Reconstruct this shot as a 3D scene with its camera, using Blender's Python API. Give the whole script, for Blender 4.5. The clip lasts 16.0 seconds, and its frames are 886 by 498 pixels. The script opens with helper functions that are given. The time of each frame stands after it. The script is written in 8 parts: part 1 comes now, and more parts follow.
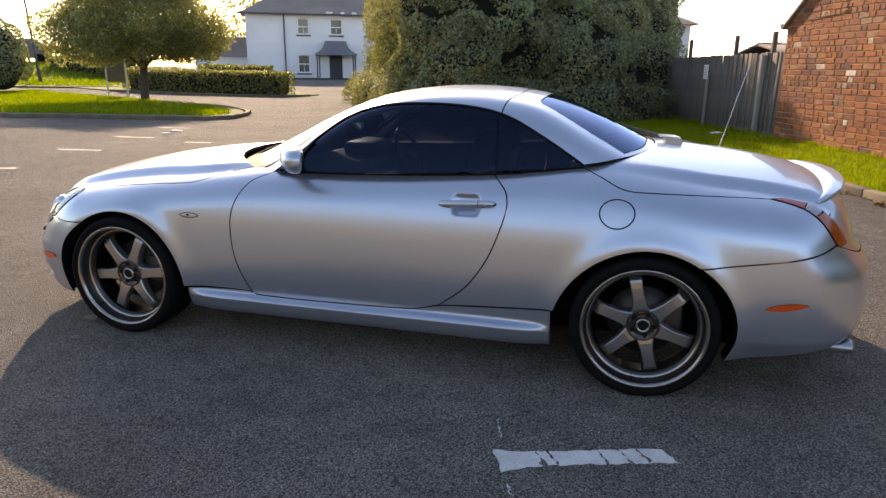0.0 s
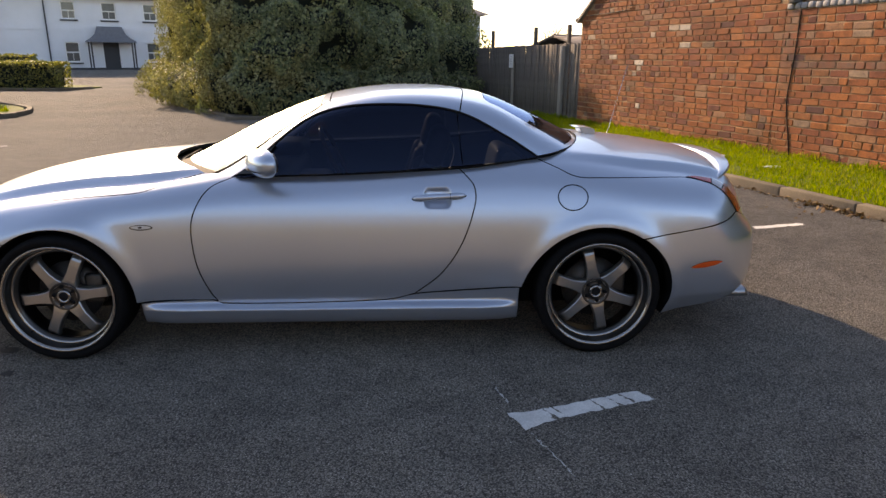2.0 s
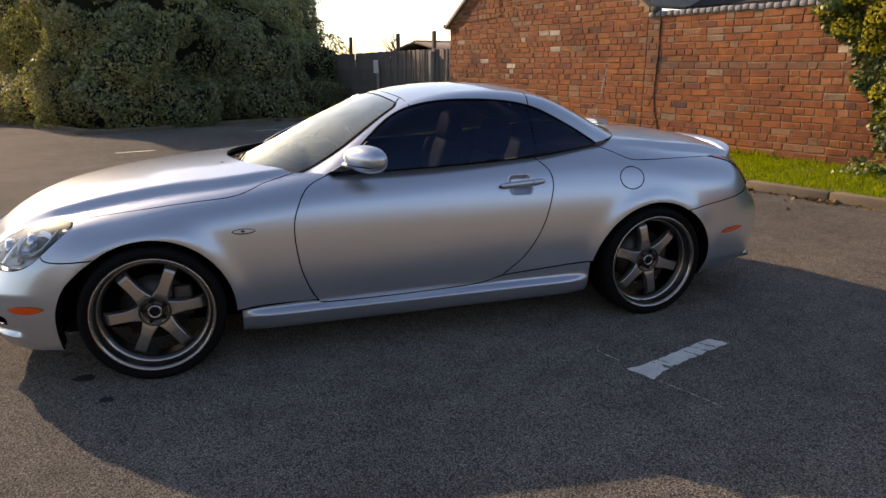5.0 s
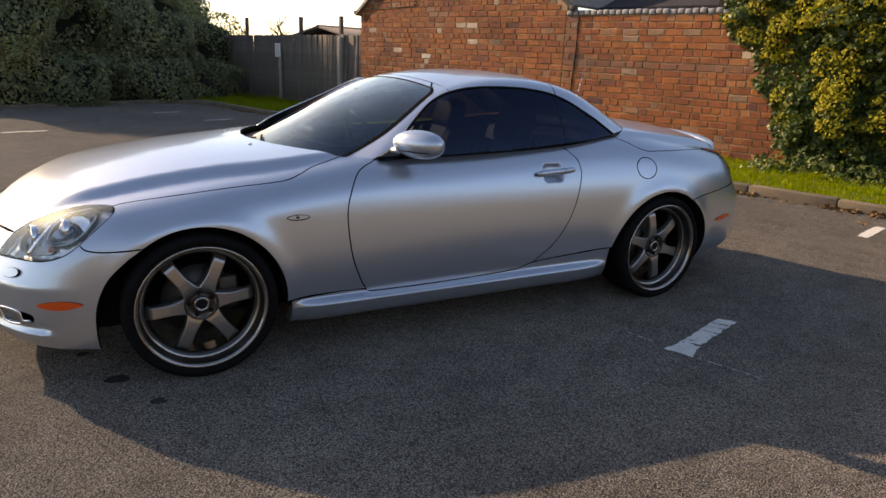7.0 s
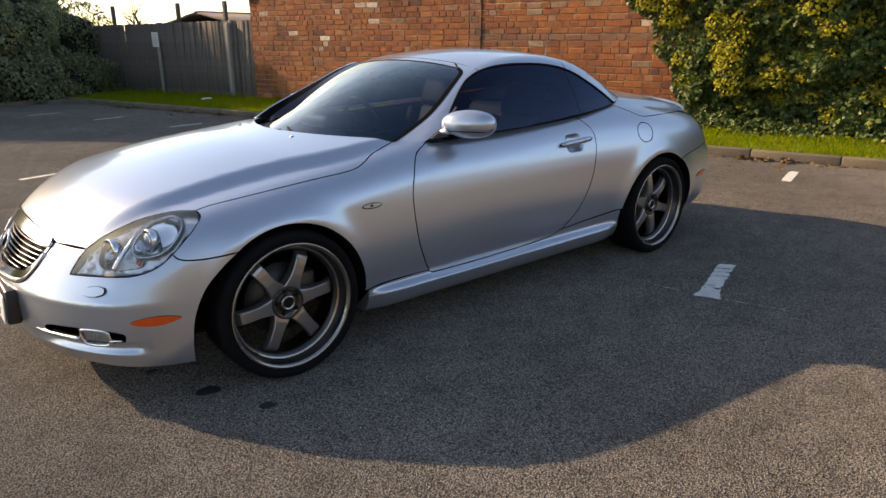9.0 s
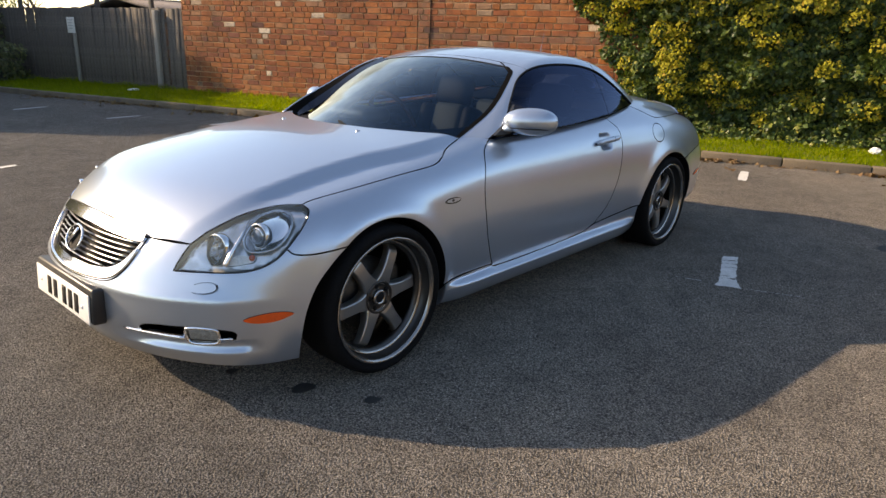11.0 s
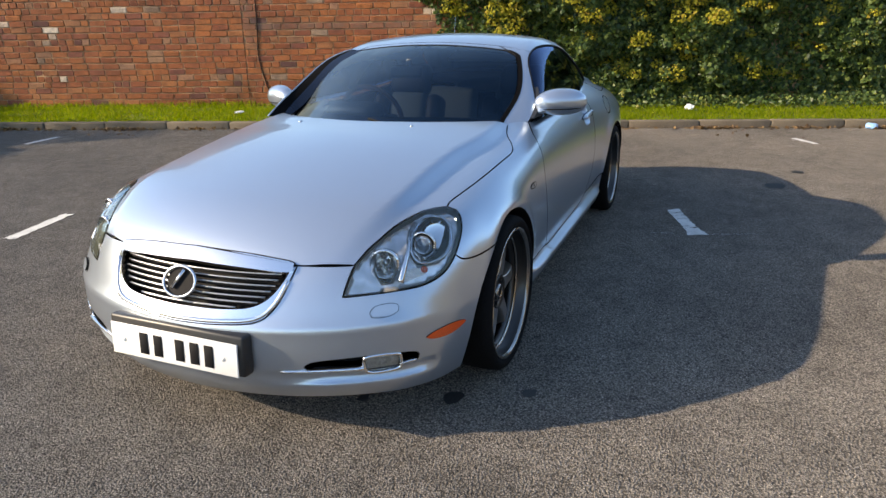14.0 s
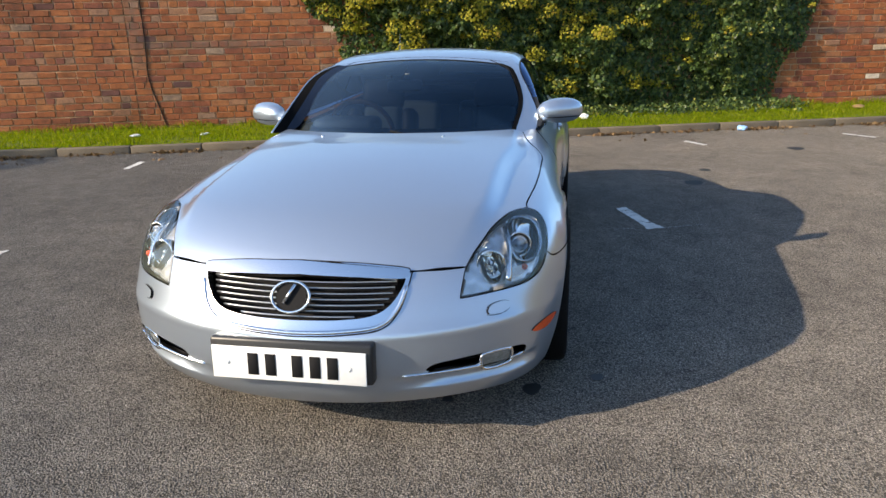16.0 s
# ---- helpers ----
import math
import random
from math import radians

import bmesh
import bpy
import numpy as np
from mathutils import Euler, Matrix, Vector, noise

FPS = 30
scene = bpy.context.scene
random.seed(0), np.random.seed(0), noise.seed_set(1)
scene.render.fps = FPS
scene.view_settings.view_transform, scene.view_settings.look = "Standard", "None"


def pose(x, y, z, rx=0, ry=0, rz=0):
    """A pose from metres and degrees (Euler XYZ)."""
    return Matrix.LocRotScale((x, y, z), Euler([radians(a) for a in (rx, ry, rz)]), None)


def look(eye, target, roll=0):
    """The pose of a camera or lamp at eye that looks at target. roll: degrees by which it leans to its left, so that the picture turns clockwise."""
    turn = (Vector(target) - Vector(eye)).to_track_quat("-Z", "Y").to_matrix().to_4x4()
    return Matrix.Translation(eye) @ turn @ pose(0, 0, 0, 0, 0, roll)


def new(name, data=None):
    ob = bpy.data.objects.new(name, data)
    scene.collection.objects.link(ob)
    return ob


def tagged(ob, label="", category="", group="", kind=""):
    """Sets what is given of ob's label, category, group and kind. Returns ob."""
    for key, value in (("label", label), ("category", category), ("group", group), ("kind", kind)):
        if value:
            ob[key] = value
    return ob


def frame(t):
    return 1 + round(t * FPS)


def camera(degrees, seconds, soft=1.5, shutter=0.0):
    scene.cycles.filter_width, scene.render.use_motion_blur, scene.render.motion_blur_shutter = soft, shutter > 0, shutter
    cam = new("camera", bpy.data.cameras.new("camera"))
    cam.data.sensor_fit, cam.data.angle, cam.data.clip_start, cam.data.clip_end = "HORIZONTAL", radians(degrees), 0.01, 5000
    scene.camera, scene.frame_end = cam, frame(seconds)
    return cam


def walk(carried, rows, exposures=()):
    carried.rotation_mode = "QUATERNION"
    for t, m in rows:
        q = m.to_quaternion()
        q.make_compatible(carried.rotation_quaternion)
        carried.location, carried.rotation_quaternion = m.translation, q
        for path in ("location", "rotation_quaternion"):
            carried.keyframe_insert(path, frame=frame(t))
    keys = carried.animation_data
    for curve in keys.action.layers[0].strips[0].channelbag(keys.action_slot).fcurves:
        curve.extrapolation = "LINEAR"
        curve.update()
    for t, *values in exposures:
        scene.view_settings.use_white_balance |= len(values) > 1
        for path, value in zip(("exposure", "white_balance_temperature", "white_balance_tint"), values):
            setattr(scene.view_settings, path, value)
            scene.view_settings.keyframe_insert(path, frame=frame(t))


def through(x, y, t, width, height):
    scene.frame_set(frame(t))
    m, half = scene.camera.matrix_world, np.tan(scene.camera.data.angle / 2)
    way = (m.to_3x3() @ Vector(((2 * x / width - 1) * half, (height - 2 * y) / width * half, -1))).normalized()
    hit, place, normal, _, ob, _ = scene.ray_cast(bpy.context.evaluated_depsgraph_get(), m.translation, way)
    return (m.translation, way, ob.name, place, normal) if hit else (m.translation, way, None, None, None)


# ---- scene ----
cam = camera(67.6, 16.0)
PATH = [
    (0, (1.117, -3.6, 1.364), (0.632, -1.732, 0.838), 0.6),
    (0.5, (0.902, -3.659, 1.363), (0.499, -1.776, 0.823), -1.5),
    (1, (0.722, -3.707, 1.366), (0.499, -1.794, 0.829), 0.7),
    (1.5, (0.521, -3.837, 1.384), (0.514, -1.911, 0.844), -0.5),
    (2, (0.354, -3.895, 1.429), (0.455, -1.977, 0.873), 0.4),
    (2.5, (0.127, -3.894, 1.369), (0.31, -1.974, 0.838), -1.3),
    (3, (-0.069, -3.893, 1.373), (0.229, -1.989, 0.839), 0.3),
    (3.5, (-0.284, -3.918, 1.371), (0.138, -2.036, 0.844), -0.2),
    (4, (-0.513, -3.976, 1.392), (0.046, -2.126, 0.88), 0.1),
    (4.5, (-0.731, -3.924, 1.374), (-0.174, -2.074, 0.856), -0.1),
    (5, (-0.943, -3.883, 1.379), (-0.345, -2.051, 0.844), -0.2),
    (7.3, (-1.832, -3.496, 1.341), (-0.828, -1.858, 0.785), 1.9),
    (7.5, (-1.923, -3.464, 1.344), (-0.874, -1.854, 0.787), 1.1),
    (8, (-2.134, -3.4, 1.356), (-0.989, -1.856, 0.803), -0.5),
    (8.5, (-2.289, -3.288, 1.334), (-1.1, -1.777, 0.784), 0.5),
    (9, (-2.447, -3.139, 1.335), (-1.218, -1.682, 0.731), -0.2),
    (9.5, (-2.613, -3.027, 1.332), (-1.322, -1.616, 0.747), 1.3),
    (10, (-2.819, -2.937, 1.34), (-1.458, -1.589, 0.766), 0.1),
    (10.2, (-2.87, -2.891, 1.337), (-1.502, -1.552, 0.757), 0.6),
    (12.5, (-3.308, -2.095, 1.308), (-1.719, -1.054, 0.682), 0.2),
    (13, (-3.411, -1.892, 1.302), (-1.772, -0.929, 0.681), -0.8),
    (13.5, (-3.494, -1.715, 1.305), (-1.803, -0.863, 0.661), 0.9),
    (14, (-3.671, -1.542, 1.32), (-1.918, -0.819, 0.683), -0.9),
    (14.5, (-3.786, -1.381, 1.323), (-1.986, -0.76, 0.713), 0.2),
    (15, (-3.802, -1.153, 1.303), (-1.966, -0.628, 0.708), -1.5),
    (15.5, (-3.858, -0.998, 1.313), (-1.993, -0.604, 0.706), 0.2),
    (16, (-4.005, -0.83, 1.319), (-2.128, -0.485, 0.722), -1.3),
]
EXPOSURES = [(0, 1.50, 10400, 22), (1, 1.40, 10600, 23), (3.5, 1.00, 10600, 23), (5, 0.88, 10800, 23), (9, 1.13, 10800, 19), (12.5, 1.27, 9200, 14), (16, 1.18, 7900, 10)]
walk(cam, [(t, look(eye, target, roll)) for t, eye, target, roll in PATH], EXPOSURES)

# ---- light ----
SUN = Vector((-1.03, 1.70, 0.97)).normalized()
world = bpy.data.worlds.new("sky")
scene.world = world
world.use_nodes = True
wn = world.node_tree.nodes
sky = wn.new("ShaderNodeTexSky")
sky.sky_type, sky.sun_disc = "NISHITA", False
sky.sun_elevation = math.asin(SUN.z)
sky.sun_rotation = math.atan2(SUN.x, SUN.y)
sky.air_density, sky.dust_density, sky.ozone_density = 0.88, 0.60, 3.4
deep = wn.new("ShaderNodeHueSaturation")
deep.inputs["Saturation"].default_value = 1.06
world.node_tree.links.new(sky.outputs[0], deep.inputs["Color"])
world.node_tree.links.new(deep.outputs[0], wn["Background"].inputs[0])
wn["Background"].inputs[1].default_value = 0.165
sun = new("sun", bpy.data.lights.new("sun", "SUN"))
sun.data.energy, sun.data.angle, sun.data.color = 3.4, radians(0.6), (1.0, 0.92, 0.81)
sun.matrix_world = look((0, 0, 0), -SUN)

# ---- materials ----
def mat(name, base=(0.5, 0.5, 0.5), rough=0.5, metal=0.0, coat=0.0, bump=0.0, scale=60.0, spread=0.0, wide=0.0, wide_scale=1.5, emit=None, spec=0.5, detail=6.0):
    """A principled material with variation at two scales: spread at the fine scale, wide at the large one."""
    m = bpy.data.materials.new(name)
    m.use_nodes = True
    n, l = m.node_tree.nodes, m.node_tree.links
    b = n["Principled BSDF"]
    b.inputs["Base Color"].default_value = (*base, 1)
    b.inputs["Roughness"].default_value, b.inputs["Metallic"].default_value = rough, metal
    b.inputs["Coat Weight"].default_value, b.inputs["Coat Roughness"].default_value = coat, 0.03
    b.inputs["Specular IOR Level"].default_value = spec
    if emit:
        b.inputs["Emission Color"].default_value, b.inputs["Emission Strength"].default_value = (*emit[:3], 1), emit[3]
    if spread or wide or bump:
        co = n.new("ShaderNodeTexCoord")
        fine = n.new("ShaderNodeTexNoise")
        fine.inputs["Scale"].default_value, fine.inputs["Detail"].default_value = scale, detail
        l.new(co.outputs["Object"], fine.inputs["Vector"])
        if spread or wide:
            big = n.new("ShaderNodeTexNoise")
            big.inputs["Scale"].default_value, big.inputs["Detail"].default_value = wide_scale, 5.0
            l.new(co.outputs["Object"], big.inputs["Vector"])
            acc = None
            for tex, amount in ((fine, spread), (big, wide)):
                r = n.new("ShaderNodeMapRange")
                r.inputs["From Min"].default_value, r.inputs["From Max"].default_value = 0.25, 0.75
                r.inputs["To Min"].default_value, r.inputs["To Max"].default_value = 1 - amount, 1 + amount
                l.new(tex.outputs["Fac"], r.inputs["Value"])
                if acc is None:
                    acc = r.outputs[0]
                else:
                    mul = n.new("ShaderNodeMath")
                    mul.operation = "MULTIPLY"
                    l.new(acc, mul.inputs[0]), l.new(r.outputs[0], mul.inputs[1])
                    acc = mul.outputs[0]
            vm = n.new("ShaderNodeVectorMath")
            vm.operation = "SCALE"
            vm.inputs[0].default_value = base
            l.new(acc, vm.inputs["Scale"])
            l.new(vm.outputs[0], b.inputs["Base Color"])
        if bump:
            bp = n.new("ShaderNodeBump")
            bp.inputs["Strength"].default_value, bp.inputs["Distance"].default_value = bump, 0.01
            l.new(fine.outputs["Fac"], bp.inputs["Height"])
            l.new(bp.outputs[0], b.inputs["Normal"])
    return m


def pane(name, tint, gloss=0.02, ior=1.45, sheen=(0.74, 0.86, 1.0), dust=0.0, graze=0.0):
    """A thin pane: what lies behind shows through the tint, it mirrors by Fresnel, and a film of dust may lie on it."""
    m = bpy.data.materials.new(name)
    m.use_nodes = True
    n, l = m.node_tree.nodes, m.node_tree.links
    n.remove(n["Principled BSDF"])
    tr, gl, fr, mx = n.new("ShaderNodeBsdfTransparent"), n.new("ShaderNodeBsdfGlossy"), n.new("ShaderNodeFresnel"), n.new("ShaderNodeMixShader")
    tr.inputs["Color"].default_value = (*tint, 1)
    gl.inputs["Roughness"].default_value = gloss
    gl.inputs["Color"].default_value = (*sheen, 1)
    fr.inputs["IOR"].default_value = ior
    l.new(fr.outputs[0], mx.inputs[0]), l.new(tr.outputs[0], mx.inputs[1]), l.new(gl.outputs[0], mx.inputs[2])
    last = mx.outputs[0]
    if dust:
        film, top = n.new("ShaderNodeBsdfGlossy"), n.new("ShaderNodeMixShader")
        film.inputs["Roughness"].default_value, film.inputs["Color"].default_value = 0.46, (0.82, 0.92, 0.82, 1)
        co, cloud, amount = n.new("ShaderNodeTexCoord"), n.new("ShaderNodeTexNoise"), n.new("ShaderNodeMapRange")
        cloud.inputs["Scale"].default_value, cloud.inputs["Detail"].default_value = 7.0, 8.0
        amount.inputs["To Min"].default_value, amount.inputs["To Max"].default_value = 0.4 * dust, 1.6 * dust
        l.new(co.outputs["Object"], cloud.inputs["Vector"]), l.new(cloud.outputs["Fac"], amount.inputs["Value"])
        share = amount.outputs[0]
        if graze:
            facing, steep, times_ = n.new("ShaderNodeLayerWeight"), n.new("ShaderNodeMath"), n.new("ShaderNodeMath")
            facing.inputs["Blend"].default_value = 0.5
            steep.operation, times_.operation = "POWER", "MULTIPLY"
            steep.inputs[1].default_value = graze
            l.new(facing.outputs["Facing"], steep.inputs[0]), l.new(steep.outputs[0], times_.inputs[0]), l.new(share, times_.inputs[1])
            share = times_.outputs[0]
        l.new(share, top.inputs[0]), l.new(last, top.inputs[1]), l.new(film.outputs[0], top.inputs[2])
        last = top.outputs[0]
    l.new(last, n["Material Output"].inputs["Surface"])
    return m


PAINT = mat("silver_paint", (0.462, 0.528, 0.608), 0.29, 0.78, 0.8, spread=0.03, scale=900, wide=0.02)
GAP = mat("gap_black", (0.010, 0.010, 0.011), 0.7, spec=0.12)
SEAL = mat("rubber_seal", (0.006, 0.006, 0.0065), 0.95, spec=0.02)
TRIM = mat("black_trim", (0.018, 0.018, 0.019), 0.42, spread=0.2, scale=200)
RUBBER = mat("tyre_rubber", (0.008, 0.008, 0.0085), 0.8, bump=0.15, scale=120, spread=0.25, wide=0.2, wide_scale=6, spec=0.07)
SATIN = mat("satin_chrome", (0.74, 0.75, 0.77), 0.22, 1.0)
BARREL = mat("dark_rim_barrel", (0.065, 0.062, 0.060), 0.38, 0.85, 0.2, spread=0.08, scale=200)
DASH = mat("grey_dash", (0.085, 0.088, 0.088), 0.38, spec=0.9, bump=0.2, scale=200, spread=0.06)
BRIGHT = mat("bright_trim", (0.80, 0.81, 0.83), 0.12, 1.0)
CHROME = mat("chrome", (0.80, 0.81, 0.82), 0.08, 1.0)
RIM = mat("bronze_grey_alloy", (0.39, 0.382, 0.37), 0.28, 0.85, 0.3, spread=0.04, scale=300)
RIM_LIP = mat("polished_lip", (0.36, 0.34, 0.32), 0.25, 0.95, 0.3)
DISC = mat("brake_iron", (0.085, 0.080, 0.076), 0.5, 0.8, spread=0.15, scale=90)
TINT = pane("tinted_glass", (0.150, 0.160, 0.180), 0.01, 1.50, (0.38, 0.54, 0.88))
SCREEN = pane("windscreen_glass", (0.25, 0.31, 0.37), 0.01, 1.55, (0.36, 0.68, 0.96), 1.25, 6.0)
CLEAR = pane("clear_lens", (0.94, 0.95, 0.96), 0.01, dust=0.06)
EDGE_GLASS = mat("dark_strip_glass", (0.008, 0.012, 0.024), 0.06, spec=0.45)
FOG_GLASS = mat("ribbed_fog_glass", (0.60, 0.61, 0.61), 0.22, 0.5, 0.8, spread=0.3, scale=90, bump=0.6)
AMBER = mat("amber_lens", (0.80, 0.085, 0.010), 0.22, 0.0, 0.4, spread=0.12, scale=120)
RED = mat("red_lens", (0.42, 0.030, 0.035), 0.25, 0.0, 0.3, spread=0.2, scale=60)
TAIL_AMBER = mat("tail_amber_lens", (0.40, 0.055, 0.010), 0.22, 0.0, 0.4, spread=0.3, scale=50)
TAIL_CLEAR = mat("tail_clear_lens", (0.30, 0.27, 0.28), 0.15, 0.6, 0.9, spread=0.3, scale=60)
REFLECTOR = mat("lamp_reflector", (0.80, 0.81, 0.82), 0.14, 1.0, bump=0.8, scale=42, detail=1.0, spread=0.5)
REFLECTOR_FLAT = mat("mirror_silver", (0.86, 0.87, 0.88), 0.02, 1.0)
LAMP_HOUSING = mat("lamp_housing", (0.80, 0.81, 0.83), 0.20, 0.62, 0.3, bump=0.6, scale=21, detail=1.0, spread=0.35)
LAMP_WALL = mat("lamp_wall", (0.78, 0.80, 0.83), 0.30, 0.15, 0.2)
PROJECTOR = mat("projector_glass", (0.22, 0.24, 0.26), 0.04, 0.55, 1.0)
BOWL = mat("lamp_bowl", (0.88, 0.89, 0.91), 0.03, 1.0)
INDICATOR = mat("indicator_lens", (0.95, 0.93, 0.88), 0.15, 0.25, 0.6, spread=0.3, scale=150, bump=0.5)
LAMP_GREY = mat("lamp_bezel", (0.40, 0.41, 0.42), 0.28, 0.9)
WHITE = mat("plate_white", (0.78, 0.78, 0.76), 0.35, spread=0.03, scale=40)
LEATHER = mat("grey_leather", (0.24, 0.28, 0.26), 0.5, bump=0.2, scale=180, spread=0.06)
DARK_LEATHER = mat("dark_leather", (0.025, 0.025, 0.027), 0.5, bump=0.2, scale=180, spread=0.1)
WOOD = mat("varnished_wood", (0.22, 0.10, 0.04), 0.25, 0, 0.6, spread=0.2, scale=30)
# ---- the shape of the car's body, as fields that are zero on the surface ----
def curve(xs, ys):
    """A smooth curve through knots (monotone cubic)."""
    xs, ys = np.array(xs, float), np.array(ys, float)
    h = np.diff(xs)
    d = np.diff(ys) / h
    m = np.concatenate([[d[0]], (d[:-1] * h[1:] + d[1:] * h[:-1]) / (h[1:] + h[:-1]), [d[-1]]])

    def f(x):
        x = np.asarray(x, float)
        i = np.clip(np.searchsorted(xs, x) - 1, 0, len(h) - 1)
        u = (x - xs[i]) / h[i]
        v = np.clip(u, -1, 2)
        u = np.clip(u, 0, 1)
        cub = ((1 + 2 * u) * (1 - u) ** 2 * ys[i] + u * (1 - u) ** 2 * h[i] * m[i]
               + u * u * (3 - 2 * u) * ys[i + 1] + u * u * (u - 1) * h[i] * m[i + 1])
        return cub + (v - u) * h[i] * np.where(v > u, m[i + 1], m[i])
    return f


def smax(a, b, k):
    h = np.clip(k - np.abs(a - b), 0, None) / k
    return np.maximum(a, b) + h * h * k * 0.25


def bell(x, w):
    return np.exp(-(x / w) ** 2)


WHEEL_F, WHEEL_R, AXLE_Z = -1.31, 1.283, 0.308
plan_w = curve([-2.3, -1.95, -1.7, -1.31, -0.9, -0.3, 0.3, 0.8, 1.31, 1.7, 2.0, 2.3],
               [0.74, 0.80, 0.835, 0.855, 0.845, 0.838, 0.84, 0.85, 0.872, 0.855, 0.80, 0.70])
section_w = curve([0.0, 0.12, 0.22, 0.32, 0.45, 0.58, 0.68, 0.77, 0.85, 0.92, 1.0, 1.1],
                  [-0.10, -0.065, -0.035, -0.012, 0.0, -0.004, -0.018, -0.042, -0.078, -0.125, -0.19, -0.28])
hood_z = curve([-2.3, -2.12, -2.05, -1.95, -1.8, -1.6, -1.4, -1.2, -1.0, -0.8, -0.5, 0.0, 0.5, 1.0, 1.2, 1.5, 1.8, 2.0, 2.1, 2.3],
               [0.50, 0.63, 0.675, 0.725, 0.78, 0.83, 0.866, 0.89, 0.905, 0.925, 0.955, 0.975, 1.0, 1.03, 1.025, 1.0, 0.965, 0.925, 0.895, 0.83])
hood_c = curve([-2.3, -1.9, -1.4, -0.8, 0.0, 1.0, 1.5, 2.3], [0.16, 0.18, 0.20, 0.16, 0.13, 0.13, 0.22, 0.25])
nose_x = curve([0.0, 0.15, 0.22, 0.3, 0.4, 0.432, 0.46, 0.52, 0.6, 0.66, 0.75, 1.0],
               [-2.02, -2.12, -2.17, -2.194, -2.197, -2.195, -2.178, -2.145, -2.10, -2.06, -1.98, -1.7])
tail_x = curve([0.0, 0.15, 0.25, 0.38, 0.5, 0.58, 0.64, 0.75, 0.86, 0.95],
               [2.08, 2.19, 2.25, 2.285, 2.285, 2.27, 2.22, 2.17, 2.125, 2.08])


crease_y = curve([-2.3, -2.0, -1.88, -1.75, -1.4, -1.2, -0.95, -0.6, 0.9, 1.2, 1.5, 1.7, 1.9, 2.3], [0.42, 0.455, 0.50, 0.535, 0.556, 0.565, 0.595, 0.58, 0.60, 0.60, 0.588, 0.565, 0.545, 0.50])
crease_h = curve([-2.3, -2.0, -1.75, -1.3, -0.9, -0.6, -0.4, 0.9, 1.15, 1.5, 1.9, 2.3], [0.0, 0.012, 0.030, 0.038, 0.038, 0.020, 0.0, 0.0, 0.014, 0.034, 0.032, 0.02])


def body_field(x, y, z):
    a = np.abs(y)
    ring = lambda cx: bell(np.hypot(x - cx, z - AXLE_Z) - 0.355, 0.055)
    w = plan_w(x) + section_w(z) + 0.016 * ring(WHEEL_F) + 0.014 * ring(WHEEL_R)
    tuck = np.clip((x - 1.60) / 0.12, 0, 1) * 0.42 * np.clip(0.282 + 0.03 * (x - 1.7) - z, 0, 0.2)
    w = w - tuck
    fall = np.clip((a - crease_y(x)) / 0.075, 0, 1)
    t = hood_z(x) - (hood_c(x) - crease_h(x) * 1.9) * a * a - crease_h(x) * fall * fall * (3 - 2 * fall)
    f = smax(a - w, z - t, 0.13)
    f = smax(f, nose_x(z) + 0.40 * a * a + 0.2 * a ** 4 - x, 0.13)
    f = smax(f, x - (tail_x(z) - tuck - 0.25 * a * a - 0.2 * a ** 4), 0.12)
    return smax(f, 0.13 - z, 0.05)


roof_z = curve([-1.2, -0.95, -0.72, -0.44, -0.11, 0.11, 0.35, 0.64, 0.8, 1.0, 1.26, 1.5],
               [0.74, 0.852, 0.96, 1.10, 1.226, 1.267, 1.282, 1.264, 1.232, 1.155, 1.03, 0.91])
cabin_w = curve([-1.0, -0.6, -0.2, 0.3, 0.7, 1.0, 1.3, 1.6], [0.62, 0.715, 0.745, 0.75, 0.74, 0.705, 0.63, 0.5])
cabin_s = curve([0.8, 0.9, 1.0, 1.1, 1.2, 1.3], [0.03, 0.0, -0.042, -0.093, -0.155, -0.23])


def cabin_field(x, y, z):
    a = np.abs(y)
    bend = 0.62 * a * a * np.clip((0.25 - x) / 0.8, 0, 1) ** 1.3 - 0.30 * a * a * np.clip((x - 0.4) / 0.6, 0, 1) ** 1.3
    top = z - (roof_z(x - bend) - 0.13 * a * a)
    return np.maximum(smax(top, a - (cabin_w(x) + cabin_s(z)), 0.07), np.maximum(-1.15 - x, x - 1.55))


def solve(field, start, way, reach=2.0, steps=80):
    """Where rays from outside first meet a field, by marching and halving; nan where they miss."""
    start, way = np.asarray(start, float), np.asarray(way, float)
    f = lambda s: field(*(start + s[:, None] * way).T)
    lo, hi, found = np.zeros(len(start)), np.full(len(start), np.nan), np.zeros(len(start), bool)
    for i in range(1, steps + 1):
        s = np.full(len(start), reach * i / steps)
        now = (f(s) < 0) & ~found
        hi[now], lo[now] = s[now], reach * (i - 1) / steps
        found |= now
    for _ in range(26):
        mid = (lo + hi) / 2
        inside = f(mid) < 0
        hi, lo = np.where(inside, mid, hi), np.where(inside, lo, mid)
    return start + hi[:, None] * way


def gradient(field, p, e=2e-3):
    g = np.stack([field(*(p + e * d).T) - field(*(p - e * d).T) for d in np.eye(3)], 1)
    return g / np.linalg.norm(g, axis=1, keepdims=True)


# ---- panels cut from the body's surface ----
def part(name, data, material, parent, label=""):
    """One mesh object under a thing or a part."""
    if isinstance(data, bmesh.types.BMesh):
        me = bpy.data.meshes.new(name)
        data.to_mesh(me)
        data.free()
    else:
        me = data
    ob = new(name, me)
    if material and not me.materials:
        me.materials.append(material)
    ob.parent = parent
    if label:
        ob["label"] = label
    return ob


